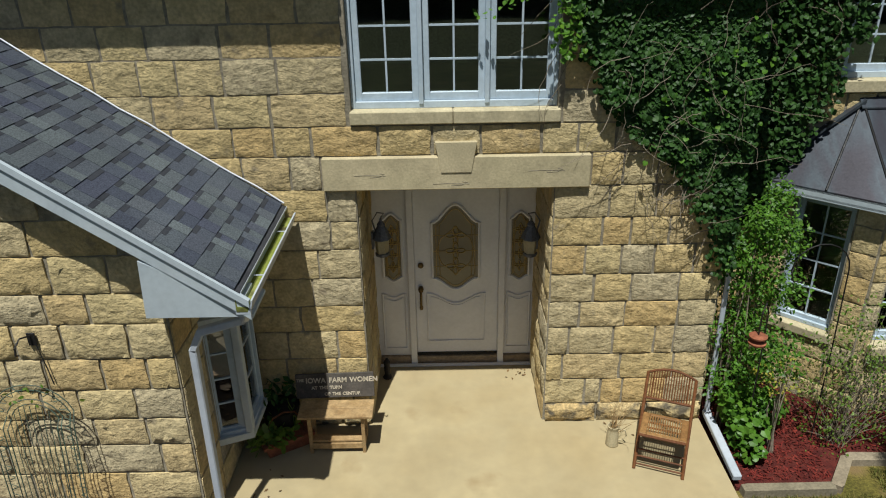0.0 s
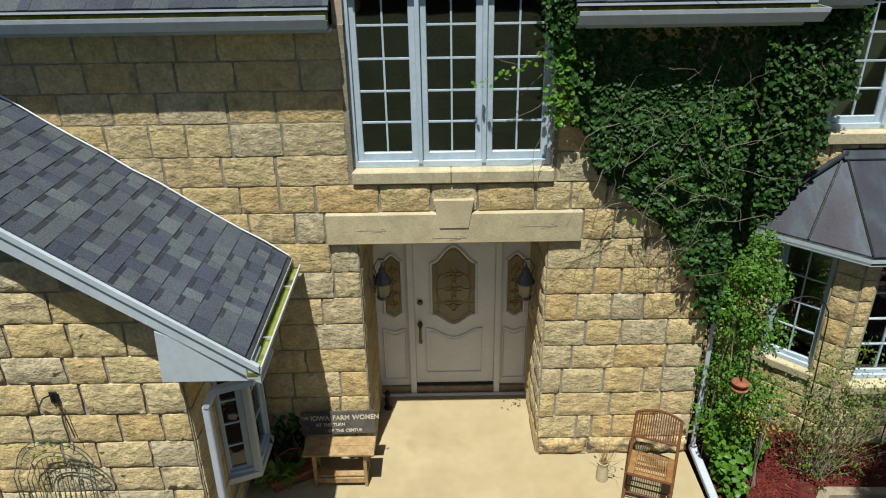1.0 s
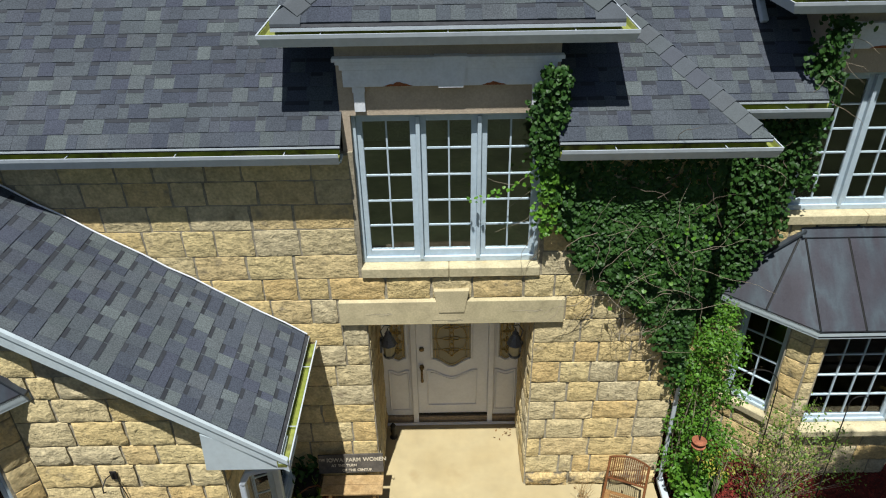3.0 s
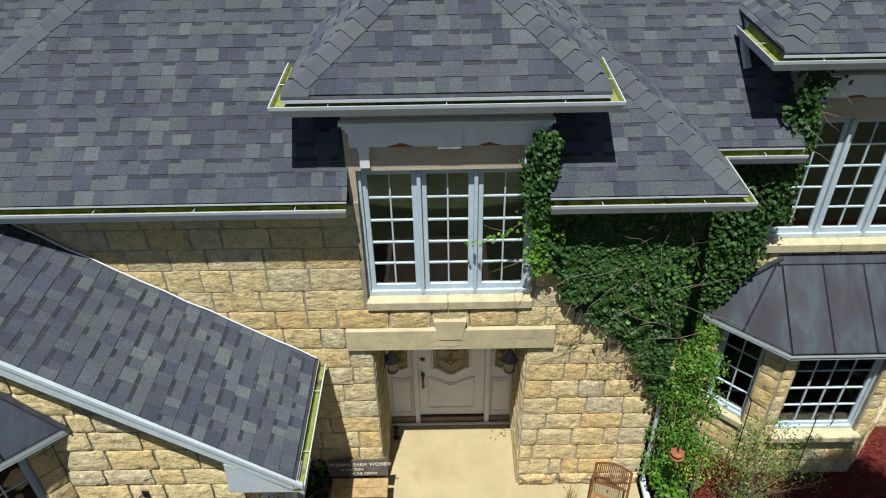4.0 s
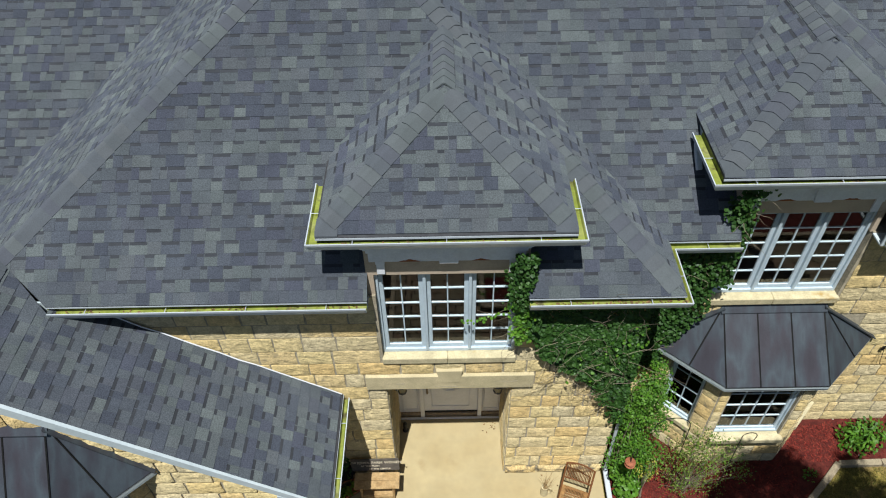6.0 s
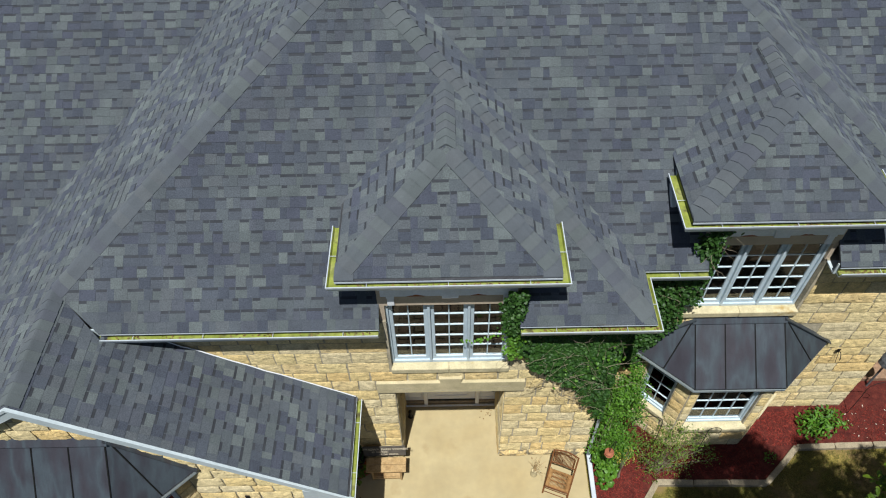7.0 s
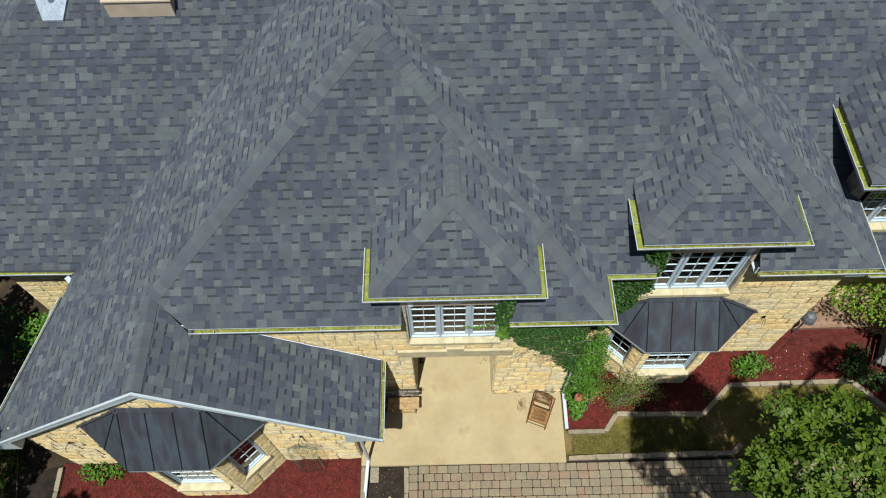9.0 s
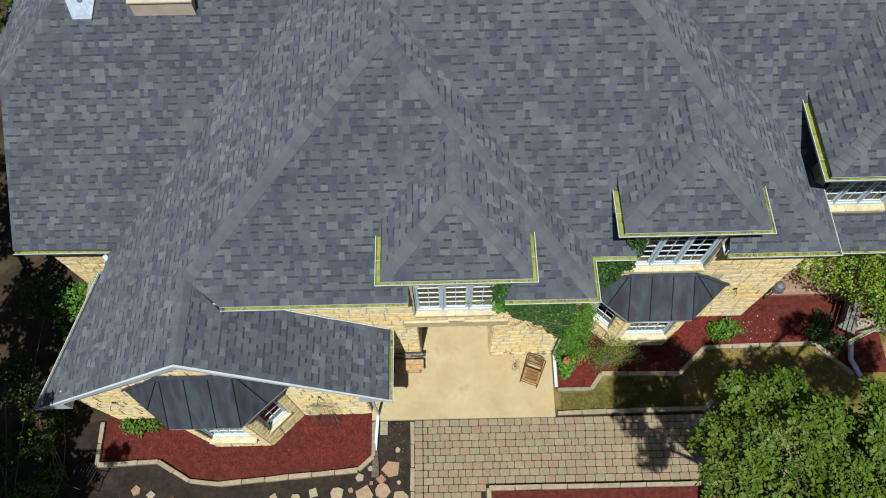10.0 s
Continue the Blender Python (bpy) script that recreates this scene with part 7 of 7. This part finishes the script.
# downspouts
def downspout(pts, label, w=0.035, slim=None):
    d = empty("downspout", label, "downspout", group="downspouts")
    full = w
    for a, b in zip(pts, pts[1:]):
        a, b = Vector(a), Vector(b)
        w = full if slim is None or b.z < 0.05 else slim
        bm = bmesh.new()
        box(bm, -w, w, -w * 0.75, w * 0.75, -0.012, (b - a).length + 0.012, bevel=0.008)
        rot = (b - a).to_track_quat('Z', 'Y').to_matrix().to_4x4()
        bmesh.ops.transform(bm, matrix=Matrix.Translation(a) @ rot, verts=bm.verts[:])
        part("pipe", bm, M_GUTTER, d)
    return d


downspout([(-1.37, 4.36, 2.12), (-1.43, 4.40, 2.00), (-1.74, 4.42, 1.90), (-1.81, 4.42, 1.76), (-1.83, 4.42, 0.08), (-1.89, 3.62, -0.02)], "white metal downspout at the wing corner")
downspout([(2.43, 6.50, 4.1), (2.43, 6.50, 2.0), (2.42, 5.82, 1.75), (2.42, 5.80, 0.08), (2.42, 5.0, 0.0)], "white metal downspout running out along the slab edge", 0.038, 0.022)
downspout([(3.03, 7.30, 5.18), (3.04, 7.24, 5.08), (3.06, 7.12, 4.94)], "short white elbow spout emptying on the roof")
downspout([(-7.42, 7.28, 3.16), (-7.36, 7.22, 3.10)], "short white elbow spout of the rear gutter", 0.05)
downspout([(9.47, 5.80, 0.40), (9.58, 5.50, 0.02), (9.75, 5.1, -0.06)], "white metal downspout beside the far bed", 0.05)
bm = bmesh.new()
prism(bm, [(-1.945, 3.60, GZ), (-1.835, 3.60, GZ), (-1.795, 3.02, GZ), (-1.975, 3.02, GZ)], (0, 0, 0.085))
tagged(mesh_object("splash_block", bm, M_BARK), "brown splash block under the downspout", "splash block")
tagged(mesh_object("concrete_slab", boxes((-1.80, -1.62, 3.98, 4.29, GZ, GZ + 0.03), bevel=0.008), M_MORTAR), "small grey concrete slab on the soil by the downspout", "slab")
scatter("leaf_litter", "dry brown leaves and chips on the dark soil", "leaves", [(-1.70, -1.15, 3.75, 4.25, GZ + 0.016), (-1.75, -1.12, 2.9, 3.75, GZ + 0.016)], 55, petal, M_DRYLEAF, 91)
gutter([(9.43, 5.77, 0.47), (10.5, 6.25, 0.47)], "white rim gutter at the low far wall", size=0.08)
far_low = wall("wall_far_low", [(9.75, 12.5, 6.2, 6.4, -0.2, 0.40)], "low pale stone wall at the far bed")

# roof fittings
vent = empty("roof_vent", "white pipe vent with metal flashing on the roof", "vent")
bm = bmesh.new()
prism(bm, [(-7.52, 11.24, 5.88), (-7.14, 11.24, 5.88), (-7.02, 11.62, 6.14), (-7.66, 11.62, 6.14)], (0, 0, 0.05))
part("flashing", bm, M_FLASH, vent, "blue-grey metal flashing")
bm = bmesh.new()
lathe(bm, [(0.07, -0.2), (0.065, 0.14), (0.05, 0.14)], (-7.34, 11.56, 6.06), 12)
part("pipe", bm, M_FLASH, vent)
chimney = empty("chimney", "low beige boxed chimney on the roof", "chimney")
part("chimney_box", boxes((-6.28, -5.05, 11.30, 12.4, 5.2, 6.25)), M_STUCCO, chimney)
part("cap", boxes((-6.31, -5.02, 11.28, 12.44, 6.25, 6.30), bevel=0.01), M_STUCCO, chimney)
part("flue_opening", boxes((-5.85, -5.45, 11.7, 12.1, 6.30, 6.32)), M_BLACK, chimney)

# wire trellis leaning on the gable
trellis = empty("wire_trellis", "green wire arched trellis leaning on the gable wall", "trellis")
TX, TY = -3.00, 4.36
for k, (w, h) in enumerate(((0.300, 1.53), (0.270, 1.49), (0.205, 1.41), (0.175, 1.37))):
    bm = bmesh.new()
    tube(bm, [(TX - w * 0.86, TY - 0.16, -0.08), (TX - w, TY - 0.06, h - w)] + [(TX - w * math.cos(a), TY, h - w + w * math.sin(a)) for a in [math.pi * i / 12 for i in range(1, 12)]] + [(TX + w, TY - 0.06, h - w), (TX + w * 0.86, TY - 0.16, -0.08)], 0.0042, 5)
    part("hoop", bm, M_WIRE, trellis)
for i in range(9):
    u = -1 + 0.25 * i
    bm = bmesh.new()
    tube(bm, [(TX + 0.10 * u, TY - 0.15, -0.08), (TX + 0.13 * u, TY - 0.10, 0.5), (TX + 0.165 * u, TY - 0.02, 1.20 + 0.17 * math.sqrt(1 - 0.9 * u * u))], 0.0034, 4)
    part("wire", bm, M_WIRE, trellis)
for k in range(13):
    for sd in (-1, 1):
        zc = 0.15 + 0.085 * k
        bm = bmesh.new()
        tube(bm, [(TX + sd * (0.250 + 0.025 * math.cos(q)), TY - 0.10 + 0.05 * k / 13, zc + 0.010 * q) for q in [i * 0.9 for i in range(8)]], 0.0030, 4)
        part("scroll", bm, M_WIRE, trellis)
for k in range(9):
    a = math.pi * (k + 0.5) / 9
    bm = bmesh.new()
    tube(bm, [(TX - (0.240 + 0.032 * math.cos(q)) * math.cos(a + 0.05 * q), TY - 0.005, 1.25 + (0.240 + 0.032 * math.cos(q)) * math.sin(a + 0.05 * q)) for q in [i * 0.9 for i in range(8)]], 0.0030, 4)
    part("scroll", bm, M_WIRE, trellis)
rng = random.Random(90)
foliage("vine", trellis, [((TX + rng.gauss(0, 0.2), 4.34, 1.45 + rng.gauss(0, 0.06)), rnd_dir(rng, (0, -1, 0.6)), rnd_dir(rng), rng.uniform(0.03, 0.05)) for i in range(12)], OVAL_LEAF, M_SHRUB, seed=91)


def wall_hook(x, y, z, seed, label="dark iron plant hook on the stone wall"):
    h = empty("plant_hook", label, "hook", group="wall hooks")
    rng = random.Random(seed)
    bm = bmesh.new()
    box(bm, x - 0.03, x + 0.03, y - 0.012, y, z - 0.05, z + 0.05, bevel=0.004)
    part("plate", bm, M_BLACK, h)
    bm = bmesh.new()
    tube(bm, [(x, y - 0.01, z + 0.03), (x - 0.02, y - 0.10, z + 0.06), (x - 0.03, y - 0.16, z + 0.02), (x - 0.03, y - 0.17, z - 0.03), (x - 0.02, y - 0.15, z - 0.04)], 0.006, 6)
    part("arm", bm, M_BLACK, h)
    bm = bmesh.new()
    tube(bm, [(x + 0.02, y - 0.01, z - 0.03), (x + 0.06, y - 0.02, z - 0.25), (x + 0.08, y - 0.03, z - 0.36)], 0.0045, 5)
    part("tail", bm, M_BLACK, h)


wall_hook(-2.92, YL - 0.04, 1.84, 1)
wall_hook(6.35, YR - 0.04, 1.9, 2)
wall_hook(-7.35, YL - 0.04, 1.75, 3)


def shepherd_hook(x, y, h, lean, label):
    s = empty("shepherd_hook", label, "garden hook", group="garden hooks")
    bm = bmesh.new()
    w = lean / 2
    tube(bm, [(x + 0.03, y, GZ), (x + 0.02, y, h * 0.5), (x, y, h - abs(w))] + [(x + w - w * math.cos(a), y, h - abs(w) + abs(w) * math.sin(a)) for a in [math.pi * i / 9 for i in range(1, 10)]] + [(x + lean * 0.93, y, h - abs(w) - 0.10), (x + lean * 0.75, y, h - abs(w) - 0.11)], 0.006, 6)
    part("pole", bm, M_BLACK, s)


shepherd_hook(3.30, 5.55, 1.95, -0.48, "curved black iron garden hook")
shepherd_hook(4.05, 5.5, 1.62, 0.20, "curved black iron garden hook by the rose bush")
shepherd_hook(7.25, 6.55, 1.05, 0.5, "curved black iron garden hook on the mulch")
feeder = empty("bird_feeder", "terracotta disc bird feeder on a dark hanger", "bird feeder")
for z in (1.17, 1.23):
    bm = bmesh.new()
    lathe(bm, [(0.03, -0.013), (0.070, -0.008), (0.074, 0.008), (0.03, 0.018)], (2.52, 5.30, z), 16)
    part("disc", bm, M_TERRA, feeder)
bm = bmesh.new()
tube(bm, [(2.52, 5.30, 1.10), (2.52, 5.30, 1.45), (2.56, 5.34, 1.52), (2.62, 5.40, 1.40), (2.66, 5.46, 0.8), (2.68, 5.5, GZ)], 0.007, 5)
part("hanger", bm, M_BLACK, feeder)
cover = empty("garden_dome", "grey metal dome standing against the stone wall", "ornament")
bm = bmesh.new()
lathe(bm, [(0.16, 0.0), (0.15, 0.12), (0.10, 0.22), (0.02, 0.27)], (7.85, 7.1, 0.75), 12)
part("dome", bm, M_LANTERN, cover)
bm = bmesh.new()
tube(bm, [(7.85, 7.1, GZ), (7.85, 7.1, 0.8)], 0.02, 6)
part("post", bm, M_LANTERN, cover)

# weathered garden seats
seat2 = empty("garden_bench", "weathered grey slatted garden bench under the shrub", "bench", m=spin(9.75, 6.62, GZ, 62))
for i in range(4):
    part("seat_slat", boxes((-0.55, 0.55, -0.2 + i * 0.105, -0.12 + i * 0.105, 0.42, 0.44)), M_GREYWOOD, seat2)
for i in range(3):
    part("back_slat", boxes((-0.55, 0.55, 0.22, 0.24, 0.55 + i * 0.12, 0.63 + i * 0.12)), M_GREYWOOD, seat2)
for x in (-0.5, 0.46):
    for y in (-0.2, 0.19):
        part("leg", boxes((x, x + 0.04, y, y + 0.04, 0, 0.42 if y < 0 else 0.9)), M_GREYWOOD, seat2)
iron = empty("iron_chair", "dark green wrought-iron garden chair on the soil", "chair", m=spin(-8.35, 3.15, GZ, 160))
for sx in (-0.22, 0.22):
    bm = bmesh.new()
    tube(bm, [(sx, -0.22, 0), (sx, -0.2, 0.42), (sx, -0.2, 0.62), (sx, 0.18, 0.64)], 0.011, 6)
    part("front_leg", bm, M_BLACK, iron)
    bm = bmesh.new()
    tube(bm, [(sx, 0.24, 0), (sx, 0.2, 0.42), (sx, 0.28, 0.9)], 0.011, 6)
    part("back_leg", bm, M_BLACK, iron)
for i in range(7):
    x = -0.2 + 0.4 * i / 6
    bm = bmesh.new()
    tube(bm, [(x, -0.2, 0.42), (x, 0.2, 0.42), (x, 0.28, 0.88)], 0.006, 5)
    part("rod", bm, M_BLACK, iron)
bm = bmesh.new()
tube(bm, [(-0.22, 0.28, 0.9), (0, 0.29, 0.95), (0.22, 0.28, 0.9)], 0.011, 6)
part("top_rail", bm, M_BLACK, iron)

# flagstones and rubble on the soil
rng = random.Random(95)
STEPS = [(-1.52, 3.20, 0.24), (-1.72, 2.72, 0.20), (-2.12, 2.62, 0.24), (-1.38, 3.62, 0.07), (-2.0, 3.22, 0.08), (-2.25, 3.02, 0.11), (-1.75, 2.98, 0.13), (-1.98, 2.9, 0.06), (-2.75, 2.68, 0.16), (-3.3, 2.70, 0.14), (-3.7, 2.6, 0.12), (-4.2, 2.62, 0.11), (-2.45, 2.75, 0.07), (-7.35, 2.85, 0.13), (-7.0, 2.75, 0.12), (-1.30, 2.55, 0.2), (-2.9, 2.4, 0.2), (-6.5, 2.6, 0.10), (-1.35, 2.9, 0.05)]
for x, y, r in STEPS:
    n = rng.choice((4, 5, 6, 8))
    a0 = rng.uniform(0, 6)
    bm = bmesh.new()
    prism(bm, [(x + r * rng.uniform(0.75, 1.1) * math.cos(a0 + 6.2832 * i / n), y + r * rng.uniform(0.75, 1.1) * math.sin(a0 + 6.2832 * i / n), GZ + 0.0) for i in range(n)], (0, 0, rng.uniform(0.03, 0.06)))
    tagged(mesh_object("flagstone", bm, M_FLAG), "loose tan and pinkish flagstone on dark soil", "stone", group="loose flagstones")
part_board = tagged(mesh_object("timber", boxes((-1.75, -1.05, 2.42, 2.50, GZ, GZ + 0.07), bevel=0.006), M_WOOD), "short pale timber lying by the pavers", "timber")

# pieces of walls, roofs and pavements
lay_pavers()
lay_all_stones()
lay_all_shingles()
